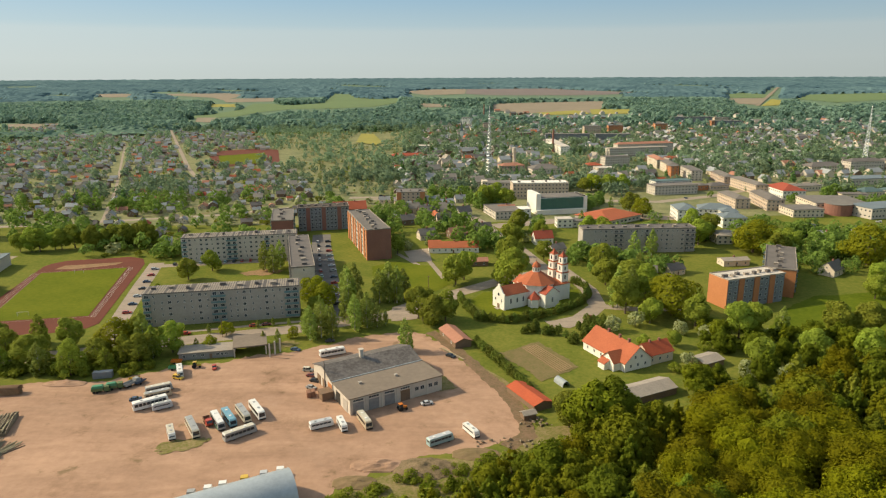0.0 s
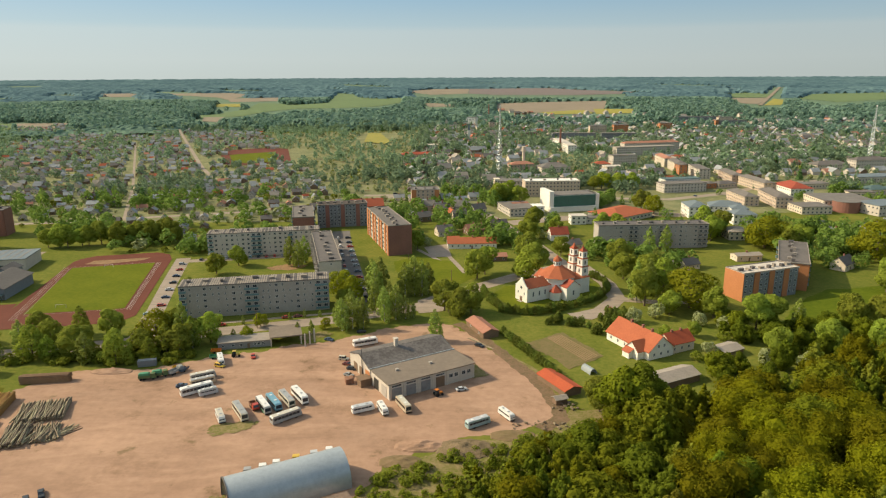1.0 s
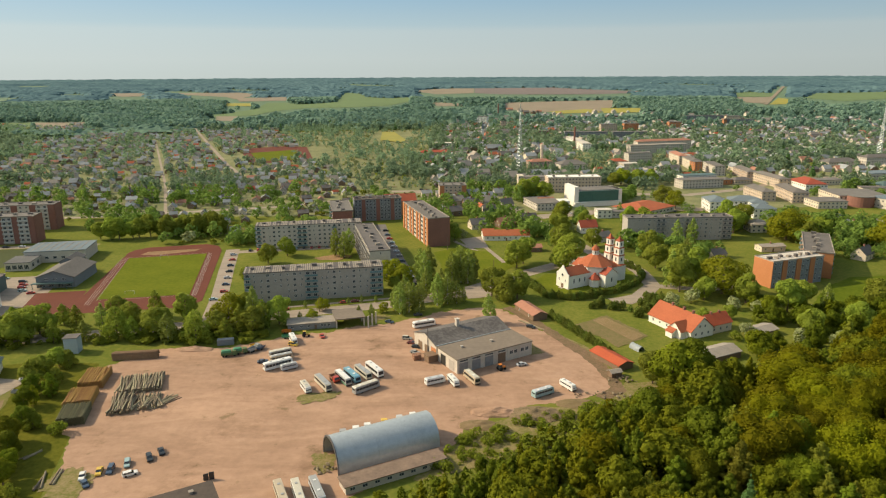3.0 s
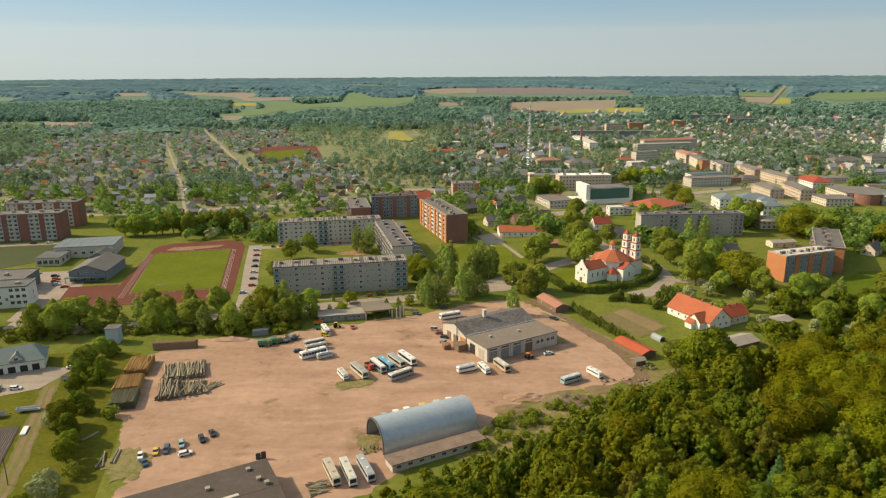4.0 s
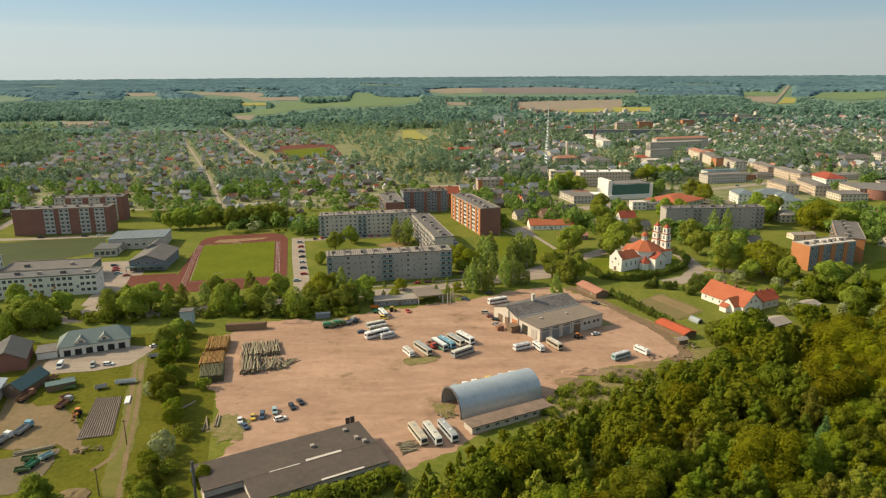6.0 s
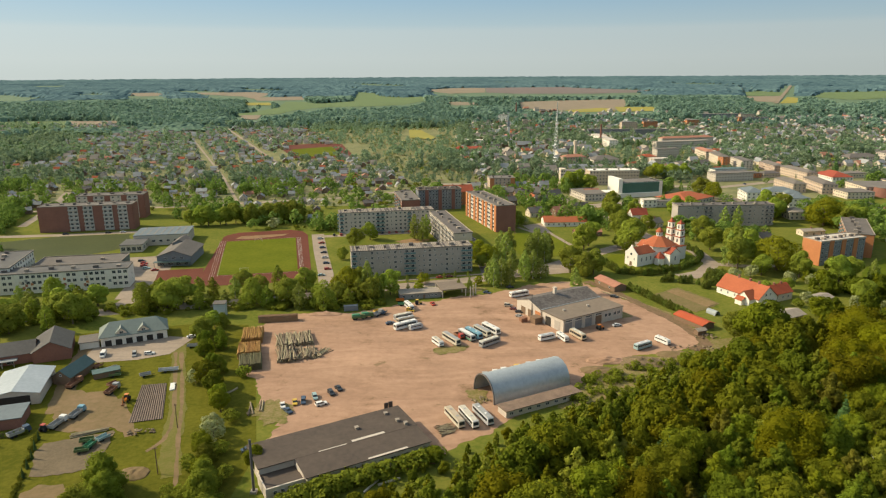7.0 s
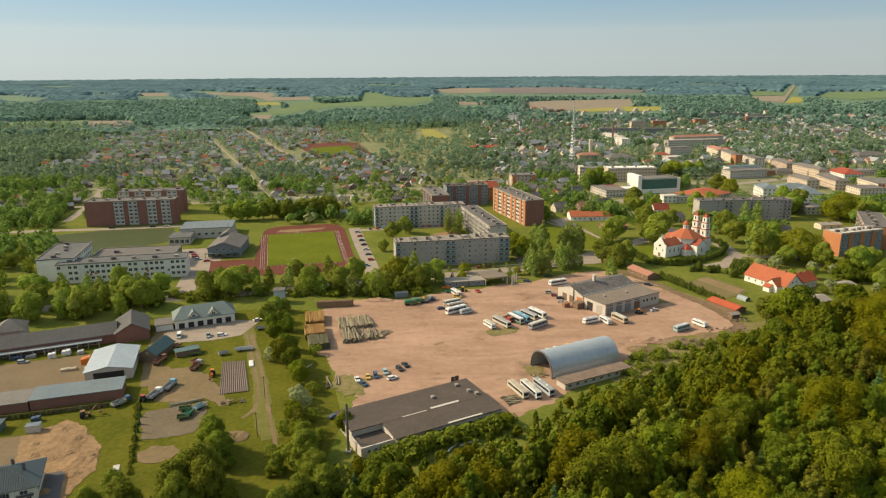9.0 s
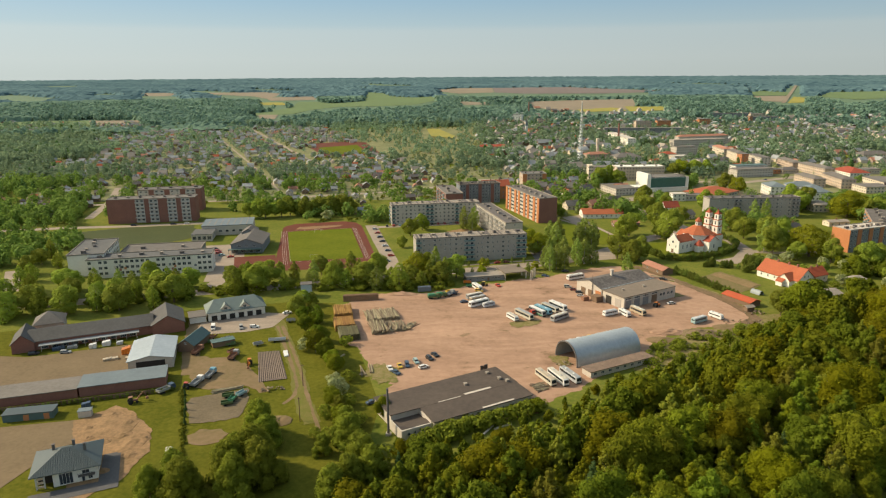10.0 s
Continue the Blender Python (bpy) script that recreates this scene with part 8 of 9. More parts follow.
# single trees near the yard, the street, the church and the gardens
SINGLE = [
    ("maple", 48, 199, 16), ("maple", 42, 203, 11), ("linden", 56, 199, 17), ("linden", 52, 206, 12), ("maple", 62, 203, 11), ("oak", 112, 311, 14), ("linden", 132, 281, 12), ("maple", 141, 288, 10), ("birch", 151, 281, 11),
    ("linden", 176, 281, 12), ("maple", 188, 280, 12), ("maple", 127, 251, 11), ("maple", 152, 256, 12), ("linden", 175, 256, 13), ("shrub", 125, 281, 5), ("blossom", 117, 281, 6), ("linden", 142, 308, 8), ("shrub", 150, 312, 4), ("blossom", 99, 251, 6),
    ("maple", 38, 361, 15), ("maple", 41, 400, 13), ("birch", 88, 322, 16), ("linden", 90, 314, 14), ("maple", 95, 386, 12), ("birch", 111, 366, 13), ("maple", 91, 360, 11), ("birch", 121, 412, 14), ("birch", 136, 424, 13), ("maple", 102, 345, 13), ("birch", 97, 330, 15), ("linden", 106, 335, 14),
    ("birch", -48.6, 327, 15), ("birch", -46, 333, 16), ("birch", -51, 338, 14), ("birch", -33, 331, 14), ("birch", -28, 333, 16), ("birch", -24, 331, 15), ("birch", -29, 338, 15), ("birch", -21, 336, 13), ("maple", -12, 308, 11), ("maple", -5, 300, 10), ("linden", 1, 304, 11), ("linden", 12, 371, 12), ("maple", 7, 362, 12), ("birch", -16.4, 269, 11), ("birch", -14, 266, 8),
    ("birch", -59.5, 281, 12), ("birch", -55, 284, 12), ("birch", -50, 284, 11.5), ("birch", -62, 286, 10), ("birch", -41, 293, 13), ("birch", -35.7, 296, 13), ("birch", -39, 301, 13), ("birch", -27.3, 299, 8), ("birch", -31, 297, 9), ("birch", -53, 290, 10), ("oak", -66, 331, 10), ("oak", -61, 325, 9), ("maple", -64, 318, 8), ("birch", -58, 300, 11), ("birch", -47, 305, 12),
    ("birch", -102, 388, 13), ("birch", -108, 392, 14), ("birch", -100, 398, 13), ("maple", -148, 374, 9), ("maple", -140, 392, 9), ("maple", -152, 340, 8), ("linden", -30, 429, 9), ("maple", 31, 366, 8), ("maple", 48, 451, 11), ("blossom", -24, 440, 6), ("blossom", -10, 452, 5),
    ("oak", -99, 287, 6.5), ("birch", -107.9, 290, 5), ("birch", -79, 275.5, 7), ("birch", -73, 277, 7.5), ("oak", -68, 284, 5), ("birch", -87, 296, 4.5), ("birch", -80.5, 299, 4.5), ("birch", -73, 299, 4.5), ("oak", -101, 271.5, 6), ("birch", -106.5, 270, 6), ("linden", -116, 268, 10), ("birch", -128, 268, 14), ("linden", -133, 272, 10), ("birch", -144.5, 290, 8), ("maple", -138, 284, 8), ("oak", -139, 266, 11), ("birch", -122, 262, 11),
    ("alder", -183, 90, 12), ("alder", -180, 84, 10), ("alder", -180, 71, 14), ("alder", -176, 64, 13), ("alder", -186, 66, 12), ("alder", -182, 58, 12), ("alder", -186, 96, 7), ("alder", -200, 62, 11), ("alder", -196, 56, 12), ("alder", -206, 58, 9), ("alder", -203, 66, 7), ("shrub", -190, 86, 4), ("shrub", -192, 78, 4), ("shrub", -188, 100, 3),
    ("alder", -153, 84, 11), ("alder", -148, 72, 11), ("alder", -155, 92, 9), ("alder", -159, 104, 8), ("alder", -150, 62, 10), ("alder", -154, 56, 10), ("alder", -144, 66, 10), ("maple", -144, 104, 7), ("maple", -163, 112, 7), ("maple", -158, 98, 7), ("alder", -161, 80, 7), ("shrub", -160, 88, 4), ("shrub", -164, 104, 4), ("shrub", -157, 112, 4), ("shrub", -152, 98, 4), ("shrub", -165, 90, 3),
    ("ash", -183.4, 194.7, 9), ("alder", -191.2, 221.6, 7), ("ash", -193.9, 210.2, 7), ("alder", -176.4, 171.5, 7), ("aspen", -185.9, 188.5, 8), ("alder", -188.1, 206.6, 6), ("oak", 86, 187.5, 15), ("oak", 87, 161, 13.4), ("oak", 117, 187, 14.3), ("oak", 117, 168, 14.3), ("oak", 63, 151.6, 12.6), ("maple", -166, 139, 8), ("maple", -178, 160, 9), ("linden", -188, 186, 8), ("maple", -196, 205, 9), ("maple", -195, 221, 8), ("blossom", -162, 120, 7), ("blossom", -164, 126, 6), ("blossom", -183, 162, 6), ("shrub", -183, 175, 4), ("linden", -180, 172, 8), ("linden", -172, 152, 9), ("maple", -169, 146, 7), ("shrub", -184, 196, 4), ("linden", -191, 196, 8), ("maple", -197, 214, 8), ("shrub", -160, 132, 4), ("shrub", -166, 168, 4),
    ("maple", 86, 268, 7), ("blossom", 78, 290, 7), ("blossom", 90, 296, 7), ("maple", 98, 300, 9), ("linden", 118, 296, 11), ("blossom", 108, 286, 6), ("maple", 100, 272, 7), ("shrub", 92, 246, 4), ("blossom", 132, 236, 7), ("blossom", 118, 240, 7),
    ("oak", 205, 430, 15), ("linden", 212, 414, 12), ("maple", 222, 420, 13), ("oak", 262, 400, 17), ("maple", 268, 372, 11), ("maple", 240, 352, 10), ("linden", 250, 358, 11), ("maple", 226, 334, 9), ("maple", 176, 450, 13), ("linden", 186, 462, 14), ("linden", 178, 470, 15), ("birch", 152, 436, 12),
    ("maple", 64, 412, 9), ("maple", 56, 492, 12), ("linden", 70, 470, 10), ("linden", 104, 470, 12), ("linden", 112, 458, 13), ("maple", 160, 565, 12), ("oak", 165, 545, 11), ("linden", 36, 582, 15), ("linden", 46, 586, 16), ("maple", 55, 580, 13), ("oak", 150, 672, 12), ("maple", 165, 670, 12), ("linden", 182, 674, 12), ("maple", 141, 668, 10)]
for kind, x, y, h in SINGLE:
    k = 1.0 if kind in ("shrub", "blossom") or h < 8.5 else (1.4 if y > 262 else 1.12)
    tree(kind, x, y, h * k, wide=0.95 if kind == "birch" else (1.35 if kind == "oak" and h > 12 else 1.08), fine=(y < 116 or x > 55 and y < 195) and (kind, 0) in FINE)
rn = random.Random(21)
# the street's rows of maples and lindens
STREET = [(-345, 209), (-330, 211), (-312, 214), (-300, 217), (-289, 220), (-277, 224), (-265, 228), (-338, 226), (-322, 231), (-306, 235), (-292, 238), (-280, 241), (-268, 244), (-244, 252), (-233, 255), (-221, 258), (-209, 262), (-197, 264), (-184, 267), (-172, 270), (-160, 272), (-238, 240), (-226, 243), (-213, 246), (-200, 249), (-187, 252), (-176, 250), (-165, 253), (-154, 255), (-143, 257), (-133, 256), (-160, 246), (-148, 247), (-137, 249), (-126, 255), (-122, 262), (-360, 215), (-375, 212), (-390, 216), (-355, 232), (-372, 240), (-240, 262), (-217, 268), (-195, 275), (-178, 279), (-350, 204), (-338, 202), (-324, 206), (-310, 208), (-298, 211), (-286, 213), (-272, 218), (-316, 222), (-302, 226), (-288, 230), (-274, 234), (-346, 240), (-332, 244), (-318, 247), (-304, 250), (-290, 252), (-278, 255), (-266, 254), (-366, 224), (-384, 228), (-360, 250), (-378, 256), (-260, 232), (-365, 265), (-372, 280), (-362, 292), (-380, 300), (-378, 316)]
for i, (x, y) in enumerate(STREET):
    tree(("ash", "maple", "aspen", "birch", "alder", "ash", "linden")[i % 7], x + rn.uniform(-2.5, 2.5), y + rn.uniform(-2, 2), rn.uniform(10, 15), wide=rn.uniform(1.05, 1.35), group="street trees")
for i in range(3, 17):
    tree("linden" if i % 3 else "maple", -303 + i * 6.3 + rn.uniform(-1.5, 1.5), 433 + 1.6 * i * 0.9 + rn.uniform(-2, 6), rn.uniform(12, 17), wide=1.05, group="trees behind the track")
rs = random.Random(61)
woods("street_hedge", [("shrub", -350 + 225 * u + rs.uniform(-2, 2), 222 + 34 * u + (14 if u > 0.4 else 0) * 0.3 + rs.uniform(-7, 7), rs.uniform(1.6, 3.6)) for u in (rs.random() for _ in range(150))] + [("shrub", rs.uniform(-176, -118), rs.uniform(244, 254), rs.uniform(1.8, 3.4)) for _ in range(60)], "dense leafy hedge below street trees", 5)
woods("ditch_hedge", [("shrub", -223.7 + 18.8 * u + rs.uniform(-0.5, 0.5), 127.9 + -48.5 * u + rs.uniform(-0.5, 0.5), rs.uniform(0.5, 1.2)) for u in (rs.random() for _ in range(70))], "low dark hedge along a ditch", 5)
# clipped conifers: the ring round the church and the hedge row of the garden
RING = [(9, 338), (11, 322), (17, 305), (30, 301), (44, 306), (58, 315), (70, 326), (77, 338), (79, 354), (72, 366)]
for (x0, y0), (x1, y1) in zip(RING[:-1], RING[1:]):
    n = max(2, int(math.hypot(x1 - x0, y1 - y0) / 1.9))
    for i in range(n):
        tree("thuja", x0 + (x1 - x0) * i / n + rn.uniform(-0.4, 0.4), y0 + (y1 - y0) * i / n + rn.uniform(-0.4, 0.4), rn.uniform(3.4, 6.0), group="church hedge", wide=rn.uniform(0.95, 1.25))
for i in range(17):
    tree("thuja", 14.5 + i * 1.1, 275 - i * 2.8, rn.uniform(3.8, 5.2), group="garden hedge", wide=1.2)
for cx, cy, n in ((40, 291, 9), (50, 287, 5), (60, 284, 6), (67, 291, 12), (72, 300, 8), (60, 278, 6)):
    for i in range(n):
        tree("thuja", cx + rn.uniform(-5, 5), cy + rn.uniform(-3, 3), rn.uniform(3.5, 5.5), group="garden conifers", wide=1.2)

for i in range(46):
    tree("thuja", -300.5 + i * 1.66 + rn.uniform(-0.2, 0.2), 101.0 + i * 0.52, rn.uniform(1.5, 2.2), group="clipped hedge row by the warehouse", wide=1.3)
# the wood at the yard's edge: its nearest trees singly, the rest as one wood
WOOD_EDGE = [(-150, 34), (-146, 84), (-120, 84), (-95, 100), (-62, 126), (-40, 140), (-22, 150), (0, 172), (30, 190), (44, 192), (70, 196), (100, 206), (130, 228), (170, 244), (230, 262), (230, 170), (100, 118), (60, 96), (10, 60), (-60, 30)]
MIX = [("aspen", 4), ("ash", 4.5), ("birch", 2), ("maple", 2.2), ("linden", 1.5), ("oak", 1.0), ("spruce", 0.6)]
rn = random.Random(77)
spots = []
tries = 0
cells = {}
YARD_SIDE = np.array([(-150, 60), (-146, 84), (-120, 84), (-95, 100), (-62, 126), (-40, 140), (-22, 150), (0, 172), (30, 190)], float)


def clear_wood(x, y):
    kx, ky = int(x // 6), int(y // 6)
    return all((x - a) ** 2 + (y - b) ** 2 > 31 for i in (-1, 0, 1) for j in (-1, 0, 1) for a, b in cells.get((kx + i, ky + j), ()))


def edge_height(x, y):
    """Trees are young and low beside the yard and grow taller inwards."""
    p, q = YARD_SIDE[:-1], YARD_SIDE[1:]
    d = q - p
    u = np.clip(((x - p[:, 0]) * d[:, 0] + (y - p[:, 1]) * d[:, 1]) / (d ** 2).sum(1), 0, 1)
    return 3.6 + 0.56 * float(np.hypot(x - p[:, 0] - u * d[:, 0], y - p[:, 1] - u * d[:, 1]).min())


while len(spots) < 1000 and tries < 30000:
    tries += 1
    x, y = rn.uniform(-150, 230), rn.uniform(30, 262)
    if not inside(x, y, WOOD_EDGE) or not clear_wood(x, y):
        continue
    oaks = math.hypot(x - 96, y - 168) < 34
    kind = pick(rn, [("oak", 3), ("aspen", 2), ("maple", 1)] if oaks else MIX)
    hh = {"maple": (11, 17), "linden": (11, 17), "birch": (12, 19), "oak": (12, 18), "spruce": (10, 17), "aspen": (10, 17), "ash": (11, 18)}[kind]
    cells.setdefault((int(x // 6), int(y // 6)), []).append((x, y))
    spots.append((kind, x, y, min(rn.uniform(*hh) * rn.choice((0.72, 1.0, 1.0, 1.12)), edge_height(x, y) * rn.uniform(0.75, 1.15))))
near = sorted((s for s in spots if -140 < s[1] < 130 and 24 + 0.885 * (s[1] + 15) < s[2] < 215), key=lambda s: s[2] - 0.7 * s[1])[:235]
for kind, x, y, h in near:
    tree(kind, x, y, h, wide=1.15 if kind in ("aspen", "ash", "birch") else 1.0, group="wood at the yard", fine=True)
ns = set(near)
for deep, lv in ((False, 4), (True, 6)):
    woods("wood", [s for s in spots if s not in ns and (s[2] < 24 + 0.885 * (s[1] + 15)) == deep], "mixed deciduous wood in fresh spring leaf", lv)
under = []
while len(under) < 900:
    x, y = rn.uniform(-150, 230), rn.uniform(30, 262)
    if inside(x, y, WOOD_EDGE):
        under.append((pick(rn, [("shrub", 4), ("linden", 1)]), x, y, rn.uniform(2.5, 5)))
woods("undergrowth", under, "dense leafy undergrowth below trees", 7)
# overgrown bank, garden thickets and the slope trees
thick = []
BANKP = [(-46, 142), (-32, 164), (-6, 178), (24, 187), (40, 196), (40, 180), (-20, 150)]
while len(thick) < 190:
    x, y = rn.uniform(-50, 45), rn.uniform(140, 205)
    if inside(x, y, BANKP):
        thick.append(("shrub", x, y, rn.uniform(0.8, 3.0)))
GARD = [(70, 206), (100, 214), (135, 236), (200, 262), (300, 262), (300, 300), (215, 262), (150, 290), (120, 300), (108, 262), (96, 236), (78, 244)]
while len(thick) < 340:
    x, y = rn.uniform(60, 310), rn.uniform(200, 310)
    if inside(x, y, GARD) and not (98 < x < 120 and 242 < y < 264) and not (60 < x < 92 and 212 < y < 242):
        kd = pick(rn, [("maple", 2), ("ash", 2), ("linden", 2), ("shrub", 3), ("blossom", 0.8), ("aspen", 1.5)])
        thick.append((kd, x, y, rn.uniform(1.8, 4.4) if kd in ("shrub", "blossom") else rn.uniform(5, 12)))
for i in range(60):
    u, v = rn.random(), rn.uniform(1.5, 7)
    thick.append((pick(rn, [("shrub", 3), ("birch", 1), ("maple", 1)]), -135 + 44 * u + 0.48 * v, 88.5 + 24.6 * u - 0.87 * v, rn.uniform(1.6, 3.0) + v * 0.45))
woods("thicket", thick, "overgrown bushes and small trees")

# ---- the old town of small houses in gardens ----
TAKEN = [(-190, 285, 0, 515), (-60, 395, 30, 480), (-300, 300, -160, 425), (-420, 255, -235, 500), (60, 415, 260, 480), (30, 480, 360, 690), (-140, 480, -60, 530), (-340, 890, -205, 1065), (60, 625, 130, 655), (190, 640, 270, 680), (-168, 1125, -100, 1350)]


SEGS = np.array([(*p, *q, w) for pts, w, _, _ in ROADS.values() for p, q in zip(pts[:-1], pts[1:])], float)


def free(x, y, pad=0):
    for x0, y0, x1, y1 in TAKEN:
        if x0 - pad < x < x1 + pad and y0 - pad < y < y1 + pad:
            return False
    dx, dy = SEGS[:, 2] - SEGS[:, 0], SEGS[:, 3] - SEGS[:, 1]
    u = np.clip(((x - SEGS[:, 0]) * dx + (y - SEGS[:, 1]) * dy) / (dx * dx + dy * dy), 0, 1)
    return bool((np.hypot(x - SEGS[:, 0] - u * dx, y - SEGS[:, 1] - u * dy) > SEGS[:, 4] / 2 + 5 + pad).all())


def off_road(x, y):
    dx, dy = SEGS[:, 2] - SEGS[:, 0], SEGS[:, 3] - SEGS[:, 1]
    u = np.clip(((x - SEGS[:, 0]) * dx + (y - SEGS[:, 1]) * dy) / (dx * dx + dy * dy), 0, 1)
    return bool((np.hypot(x - SEGS[:, 0] - u * dx, y - SEGS[:, 1] - u * dy) > SEGS[:, 4] / 2 + 6).all())


GREYROOF = mat("weathered_fibre_cement", (0.30, 0.31, 0.31), (0.22, 0.225, 0.225), big=0.2, fine=1.0, tint=0.15)
COT = []
for i, (w, r, lb) in enumerate([(CREAM, GREYROOF, "small cream garden house with a grey gable roof"), (WOOD, GREYROOF, "small brown timber garden house with a grey gable roof"), (PINK, RUSTY, "small buff garden house with a faded red roof"), (PALE, GREYROOF, "small grey garden house with a grey gable roof"), (WHITE, TILE, "small white house with a red tiled roof"), (PALE, RIBL, "small grey house with a pale sheet roof"), (WOOD, RIBD, "dark timber house with a dark roof"), (CREAM, TILE, "cream house with a red tiled roof")]):
    rr = random.Random(i)
    c = house(lb, -900 + i * 20, 2000, 12, rr.uniform(8, 11), rr.uniform(6.5, 8.5), rr.uniform(2.8, 4.2), rr.uniform(2.4, 3.8), w, r, wins=2, door=False, sides=("front",), group="garden houses")
    c.matrix_basis = pose(-300 + i * 16, 600 + i * 9, 0, 0, 0, 14)
    COT.append(c)
rn = random.Random(9)
HOUSES, far_h = [], []
for gx in range(-88, 68):
    for gy in range(0, 58):
        x0, y0 = gx * 15.5 + rn.uniform(-4, 4), 455 + gy * 19.0 + rn.uniform(-5, 5)
        a = radians(-13 if x0 < -60 else 8)
        x, y = x0 * math.cos(a) + (y0 - 455) * math.sin(radians(-23)) * (1 if x0 < -60 else 0) * 0.9, y0
        if not -150 - 0.68 * (y + 110) < x < 30 + 0.70 * y or not free(x, y) or any(abs(x - q[1]) < q[4] + 14 and abs(y - q[2]) < q[5] + 16 for q in TOWN):
            continue
        dens = (0.62 if y < 620 else 0.85) if x < -40 and y < 1480 else (0.7 if y < 1250 else 0.5)
        if x < -255 - 0.42 * y + 50 * math.sin(y * 0.021):
            dens *= 0.35
        if rn.random() < dens:
            HOUSES.append((x, y, rn.choice((14, 104, 14, 20, 98)) + rn.uniform(-6, 6), rn.uniform(0.60, 0.95) if x < -40 else rn.uniform(0.9, 1.45)))
for i in range(330):
    a, d = rn.uniform(0.02, 0.62), rn.uniform(1380, 2060)
    x, y = -60 + d * math.sin(a), -50 + d * math.cos(a)
    if free(x, y) and not any(abs(x - q[1]) < q[4] + 14 and abs(y - q[2]) < q[5] + 30 for q in TOWN) and not any(inside(x, y, p[1]) for p in PATCHES if p[0].startswith("field_")):
        HOUSES.append((x, y, rn.choice((10, 98)) + rn.uniform(-9, 9), rn.uniform(0.9, 1.6)))
HOUSES.sort(key=lambda q: q[1])
for i, (x, y, a, s) in enumerate(HOUSES[:210]):
    k = rn.choices(range(8), (5, 5, 1.2, 4, 0.7, 2.5, 4, 0.6))[0]
    c = copy_thing(COT[k], pose(x, y, 0, 0, 0, a))
    c.scale = (s, s, s)
cot = {}
for x, y, a, s in HOUSES[210:]:
    k = rn.choices(range(8), (5, 4, 1.2, 5, 0.7, 4, 3, 0.6))[0]
    cot.setdefault(k, []).append((x, y, a, s))
for k, rows in cot.items():
    for nm in ("wall", "roof"):
        src = [o for o in COT[k].children if o.name.startswith(nm)][0]
        co = [v.co.copy() for v in src.data.vertices]
        pol = [tuple(p.vertices) for p in src.data.polygons]
        vs, fs = [], []
        for x, y, a, s in rows:
            m, n0 = pose(x, y, far_rise(x, y), 0, 0, a) @ Matrix.Diagonal((s, s, s, 1)), len(vs)
            vs += [tuple(m @ c) for c in co]
            fs += [tuple(i + n0 for i in p) for p in pol]
        me = bpy.data.meshes.new("garden_house_" + nm)
        me.from_pydata(vs, [], fs)
        me.materials.append(src.data.materials[0])
        tagged(new("garden_house_" + nm, me), "far small garden houses among trees", "houses", kind="stuff")
# vegetable beds and bare patches between the garden houses
rb = random.Random(52)
for nm, m, n in (("garden_bed", SOIL, 420), ("garden_path", GRAVEL, 160)):
    bm = bmesh.new()
    for i in range(n):
        y = 450 + 800 * rb.random() ** 1.1
        x = rb.uniform(-150 - 0.68 * (y + 110), 0.2 * y)
        if not free(x, y, 2):
            continue
        w, d, a = rb.uniform(3, 9), rb.uniform(3, 7), radians(14 + rb.uniform(-5, 5))
        if nm == "garden_path":
            w, d = rb.uniform(12, 30), 2.2
        c, s = math.cos(a), math.sin(a)
        bm.faces.new([bm.verts.new((x + c * u - s * v, y + s * u + c * v, 0.1 if nm == "garden_bed" else 0.14)) for u, v in ((-w / 2, -d / 2), (w / 2, -d / 2), (w / 2, d / 2), (-w / 2, d / 2))])
    tagged(obj(nm, bm, m), "dug beds and paths between garden houses", "garden", kind="stuff")
# town greenery: trees between the houses
rn = random.Random(31)
green = []
tries = 0
grid = {}
TMIX = [("maple", 3), ("ash", 4), ("aspen", 2.5), ("linden", 2.5), ("birch", 2), ("blossom", 1.0), ("spruce", 0.9), ("shrub", 1.6), ("oak", 0.25)]


def before_house(x, y):
    """Whether a spot lies on a town building or close before its lit sides."""
    for _, hx, hy, ht, L, D, *_ in TOWN:
        c, q = math.cos(radians(ht)), math.sin(radians(ht))
        u, v = c * (x - hx) + q * (y - hy), c * (y - hy) - q * (x - hx)
        if -(13 if D > L else 5) < u < L + 4 and -19 < v < D + 4:
            return True
    return False


def clear_of(x, y, gap):
    kx, ky = int(x // 12), int(y // 12)
    return all((x - a) ** 2 + (y - b) ** 2 > gap * gap for i in (-1, 0, 1) for j in (-1, 0, 1) for a, b in grid.get((kx + i, ky + j), ()))


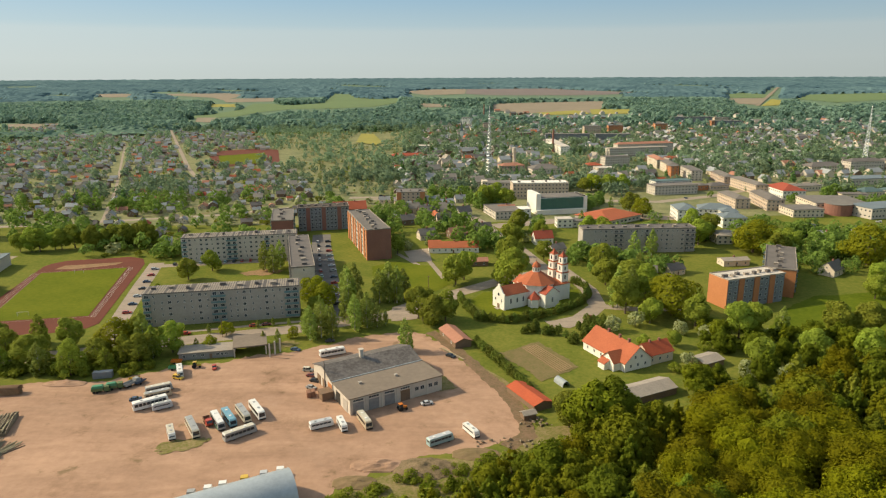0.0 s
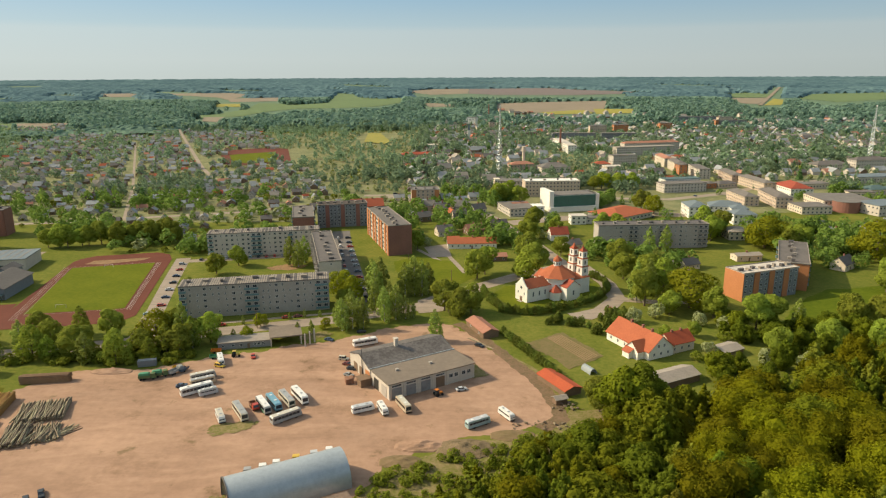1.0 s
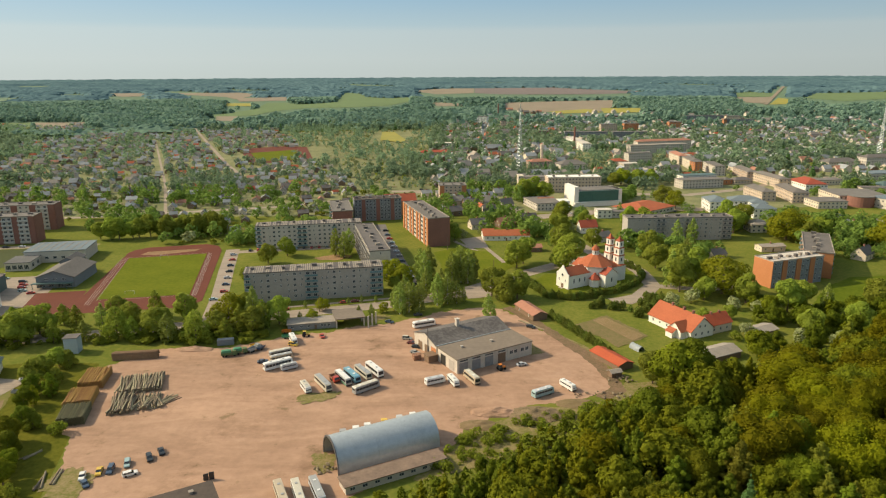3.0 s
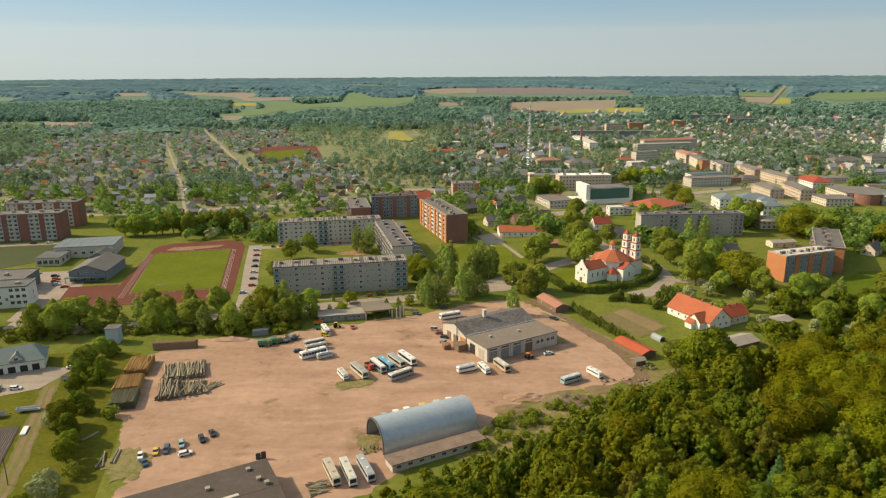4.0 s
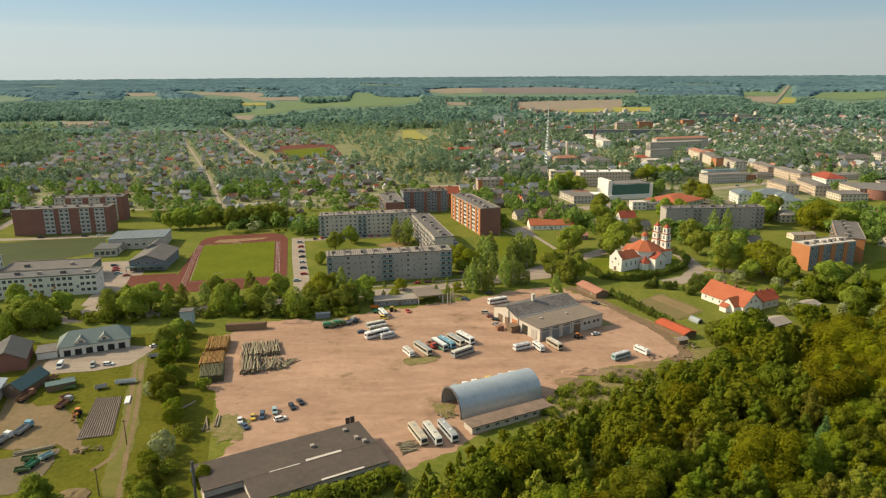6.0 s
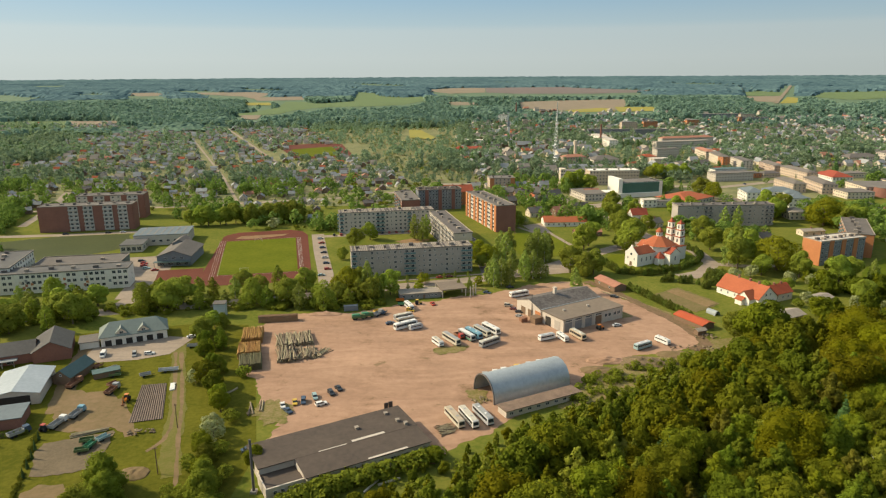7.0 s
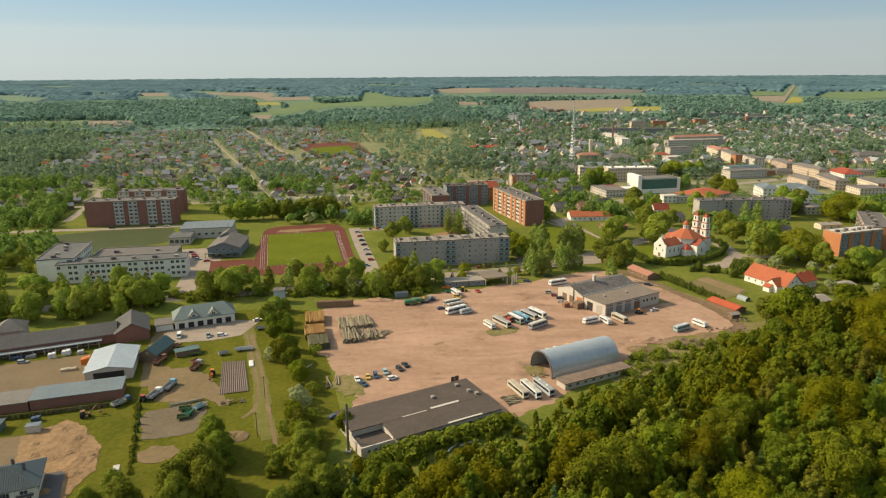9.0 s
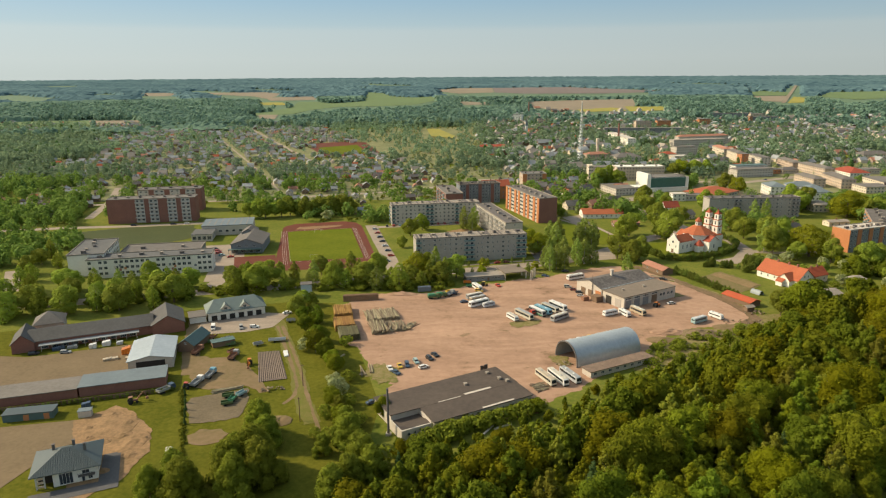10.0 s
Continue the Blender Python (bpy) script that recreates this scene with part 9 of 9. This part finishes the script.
for x, y, a, s in HOUSES:
    grid.setdefault((int((x + 4) // 12), int((y + 4) // 12)), []).append((x + 4, y + 4))
while len(green) < 7400 and tries < 90000:
    tries += 1
    y = 415 + 1060 * rn.random() ** 1.2
    x = rn.uniform(-160 - 0.72 * (y + 110), 40 + 0.74 * y)
    park = math.sin(x * 0.012 + 2.0) * math.sin(y * 0.009 + x * 0.004) > (0.35 if x > -40 else 0.75) or x < -260 - 0.44 * y + 60 * math.sin(y * 0.021)
    if rn.random() < (0.40 if x > -20 and y > 680 else 0.0) or not park and rn.random() < (0.10 if x < -40 else 0.3):
        continue
    if not clear_of(x, y, 4.6 if park else 5.6) or not free(x, y, 0) or before_house(x, y):
        continue
    grid.setdefault((int(x // 12), int(y // 12)), []).append((x, y))
    kind = pick(rn, TMIX if x > -40 or park else [("maple", 3), ("linden", 2), ("birch", 1), ("blossom", 2), ("shrub", 3)])
    low_g = rn.choice((0.5, 0.6, 0.7, 0.85, 1.2)) if x < -40 and not park else 1.0
    green.append((kind, x, y, {"shrub": 3.2, "blossom": 5.0, "birch": 13.0, "spruce": 13.0, "oak": 13.0, "ash": 12.5, "aspen": 12.5}.get(kind, 10.0) * rn.uniform(0.65, 1.35) * low_g * (0.85 if y > 930 and x > -40 else 1.0)))
for cx, cy, rx, ry, n in ((500, 930, 190, 90, 420), (330, 830, 90, 60, 150), (420, 620, 60, 40, 70), (80, 690, 60, 26, 60), (20, 650, 60, 30, 60), (150, 600, 20, 16, 14), (-400, 330, 26, 40, 40), (-430, 300, 30, 30, 30), (-450, 420, 30, 60, 50), (230, 470, 30, 16, 20), (150, 462, 40, 12, 16), (-180, 430, 10, 12, 10), (120, 590, 20, 16, 14), (44, 588, 12, 20, 16), (300, 440, 60, 40, 60), (290, 380, 40, 26, 26), (170, 700, 40, 40, 40), (-20, 760, 120, 30, 90), (-380, 235, 40, 16, 30), (-470, 350, 50, 60, 90), (-440, 480, 60, 50, 70), (80, 405, 30, 10, 12), (110, 395, 36, 18, 20), (-10, 490, 40, 40, 34), (20, 440, 20, 6, 8), (70, 500, 20, 30, 16), (240, 440, 40, 30, 36), (230, 400, 30, 22, 24), (-150, 460, 30, 14, 16), (-70, 540, 30, 20, 24), (-250, 470, 60, 16, 40), (150, 480, 30, 8, 10)):
    for i in range(n):
        a, q = rn.uniform(0, 6.28), rn.random() ** 0.5
        x, y = cx + rx * q * math.cos(a), cy + ry * q * math.sin(a)
        if off_road(x, y) and not (y > 480 and before_house(x, y)):
            green.append((pick(rn, [("maple", 3), ("ash", 4), ("linden", 3), ("birch", 2), ("oak", 0.7)]), x, y, rn.uniform(8, 14)))
green += [("linden", 18, 628, 15), ("maple", 14, 646, 13), ("birch", 26, 617, 14), ("linden", 32, 573, 18), ("ash", 38, 579, 17), ("linden", 45, 594, 15), ("maple", 53, 460, 12), ("birch", 109, 517, 13), ("oak", 164, 641, 16), ("maple", 161, 649, 14), ("oak", 175, 648, 14), ("linden", 148, 700, 15), ("linden", 161, 713, 14), ("maple", 147, 722, 14), ("maple", 194, 678, 10), ("maple", 211, 698, 12), ("linden", 214, 678, 12), ("oak", 172, 530, 8), ("oak", 169, 535, 8), ("maple", 184, 505, 8), ("linden", 183, 461, 16), ("ash", 190, 467, 15), ("linden", 182, 465, 13), ("maple", 236, 494, 13), ("maple", 244, 501, 12), ("maple", 226, 481, 10), ("birch", 304, 667, 8), ("linden", 317, 605, 9), ("maple", 326, 615, 8), ("linden", 264, 478, 14), ("linden", 273, 484, 13), ("maple", 256, 471, 12), ("maple", 251, 496, 9), ("oak", 245, 460, 10), ("oak", 244, 466, 9), ("maple", 275, 478, 9), ("maple", 281, 469, 10), ("maple", 256, 635, 7), ("maple", 251, 506, 6), ("birch", 1, 595, 13), ("maple", -8, 574, 10), ("ash", 132, 688, 13), ("maple", 162, 671, 12)]
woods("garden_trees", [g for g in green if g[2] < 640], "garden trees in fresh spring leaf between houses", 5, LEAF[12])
# LEAF[6] is the hazed town green: paleness of distance put into the colour
woods("town_trees", [g for g in green if 640 <= g[2] < 860], "trees in spring leaf between far houses, haze in their colour", 6, LEAF[6])
woods("town_trees", [g for g in green if g[2] >= 860], "trees in spring leaf between far houses, haze in their colour", 7, LEAF[6])

# ---- far woods out to the skyline ----
rn = random.Random(41)
FIELDS = [p[1] for p in PATCHES if p[0].startswith("field_")] + [strip(ROADS["road_right"][0], 60)]


def wooded(x, y):
    return math.sin(x * 0.0053 + 1) * math.sin(y * 0.0041 + x * 0.0017) + 0.5 * math.sin(x * 0.013 + y * 0.011) + 0.35 * noise.noise((x * 0.006, y * 0.006, 3.0)) + (2 if math.hypot(x + 60, y + 50) > 4250 else 0)


FBOX = [(f, min(p[0] for p in f), max(p[0] for p in f), min(p[1] for p in f), max(p[1] for p in f)) for f in FIELDS]


def in_field(x, y):
    return any(x0 < x < x1 and y0 < y < y1 and inside(x, y, f) for f, x0, x1, y0, y1 in FBOX)


def by_field(x, y, h=11.0):
    """In a field, or so close before one that trees would hide it from the air."""
    z = far_rise(x, y)
    k = (115 - z) / (115 - z - h)
    return any(in_field(-60 + (x + 60) * f, -50 + (y + 50) * f) for f in (1.0, 1 + (k - 1) * 0.5, k))


def edge_of_town(x, y):
    """How far the gardens and houses reach before the closed woods begin."""
    a = math.atan2(x + 60, y + 50)
    return 1530 + 90 * math.sin(a * 17) + 70 * math.sin(a * 41 + 1) + (380 if a > 0.16 else 150 if a > -0.06 else 0)


# the land beyond the town: meadows, and woods whose closed canopy shows as one uneven roof of crowns
rows_d, d = [], 1480.0
while d < 4950:
    rows_d.append(d)
    d += 7.5 + (d - 1480) * 0.0075
NA = 360
px_ = np.array([[(-60 + d * math.sin(-0.76 + 1.52 * (k + 0.5 * (j % 2)) / NA), -50 + d * math.cos(-0.76 + 1.52 * (k + 0.5 * (j % 2)) / NA)) for k in range(NA + 1)] for j, d in enumerate(rows_d)])
cell = np.array([[wooded(*px_[j, k]) > -0.72 and rows_d[j] > edge_of_town(*px_[j, k]) and not by_field(*px_[j, k]) for k in range(NA + 1)] for j in range(len(rows_d))])
rng = np.random.default_rng(8)
for name, m, label, j0, j1 in (("far_wood_canopy", HAZED_CANOPY, "closed canopy of wide mixed woods, haze blue in its colour", 0, next(j for j, d in enumerate(rows_d) if d > 2700)), ("skyline_wood_canopy", HAZED_SKYCANOPY, "closed canopy of skyline woods with haze blue in its colour", next(j for j, d in enumerate(rows_d) if d > 2700), len(rows_d) - 1)):
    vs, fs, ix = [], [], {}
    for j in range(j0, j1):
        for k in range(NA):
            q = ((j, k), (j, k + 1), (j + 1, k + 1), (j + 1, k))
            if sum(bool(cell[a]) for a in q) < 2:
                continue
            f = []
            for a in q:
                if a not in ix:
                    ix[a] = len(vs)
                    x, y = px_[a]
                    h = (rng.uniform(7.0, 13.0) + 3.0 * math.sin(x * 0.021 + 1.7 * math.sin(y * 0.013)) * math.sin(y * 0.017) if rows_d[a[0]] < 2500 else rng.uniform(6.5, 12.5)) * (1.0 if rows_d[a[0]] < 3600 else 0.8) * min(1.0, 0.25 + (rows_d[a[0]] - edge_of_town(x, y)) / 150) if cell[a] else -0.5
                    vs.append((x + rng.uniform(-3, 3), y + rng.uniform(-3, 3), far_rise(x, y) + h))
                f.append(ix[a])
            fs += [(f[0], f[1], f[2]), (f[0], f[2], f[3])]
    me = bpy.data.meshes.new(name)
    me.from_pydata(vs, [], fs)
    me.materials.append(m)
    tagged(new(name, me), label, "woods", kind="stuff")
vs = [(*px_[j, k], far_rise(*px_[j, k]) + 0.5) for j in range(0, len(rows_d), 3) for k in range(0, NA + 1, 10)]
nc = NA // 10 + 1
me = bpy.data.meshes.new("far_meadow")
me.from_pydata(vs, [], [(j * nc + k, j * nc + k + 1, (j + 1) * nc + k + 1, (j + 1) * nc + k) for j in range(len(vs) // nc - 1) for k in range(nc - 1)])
me.materials.append(HAZED_FARLAND)
tagged(new("far_meadow", me), "meadows between far woods, haze blue put into their green", "ground", kind="structure")
# looser trees in front of the closed woods and along their edges
far_w, tries = [], 0
while len(far_w) < 8000 and tries < 60000:
    tries += 1
    d = 1050 + 1500 * rn.random() ** 1.1
    a = rn.uniform(-0.72, 0.72)
    x, y = -60 + d * math.sin(a), -50 + d * math.cos(a)
    if (-260 - 0.44 * y < x < -60 and y < 1400) or not off_road(x, y) or by_field(x, y, 13) or before_house(x, y):
        continue
    if d <= 1950 and x > -40 and rn.random() < 0.6:
        continue
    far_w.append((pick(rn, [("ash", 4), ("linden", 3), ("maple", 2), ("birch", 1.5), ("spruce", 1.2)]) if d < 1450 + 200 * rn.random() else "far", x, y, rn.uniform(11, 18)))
# both leaf colours used here hold the pale blue of haze
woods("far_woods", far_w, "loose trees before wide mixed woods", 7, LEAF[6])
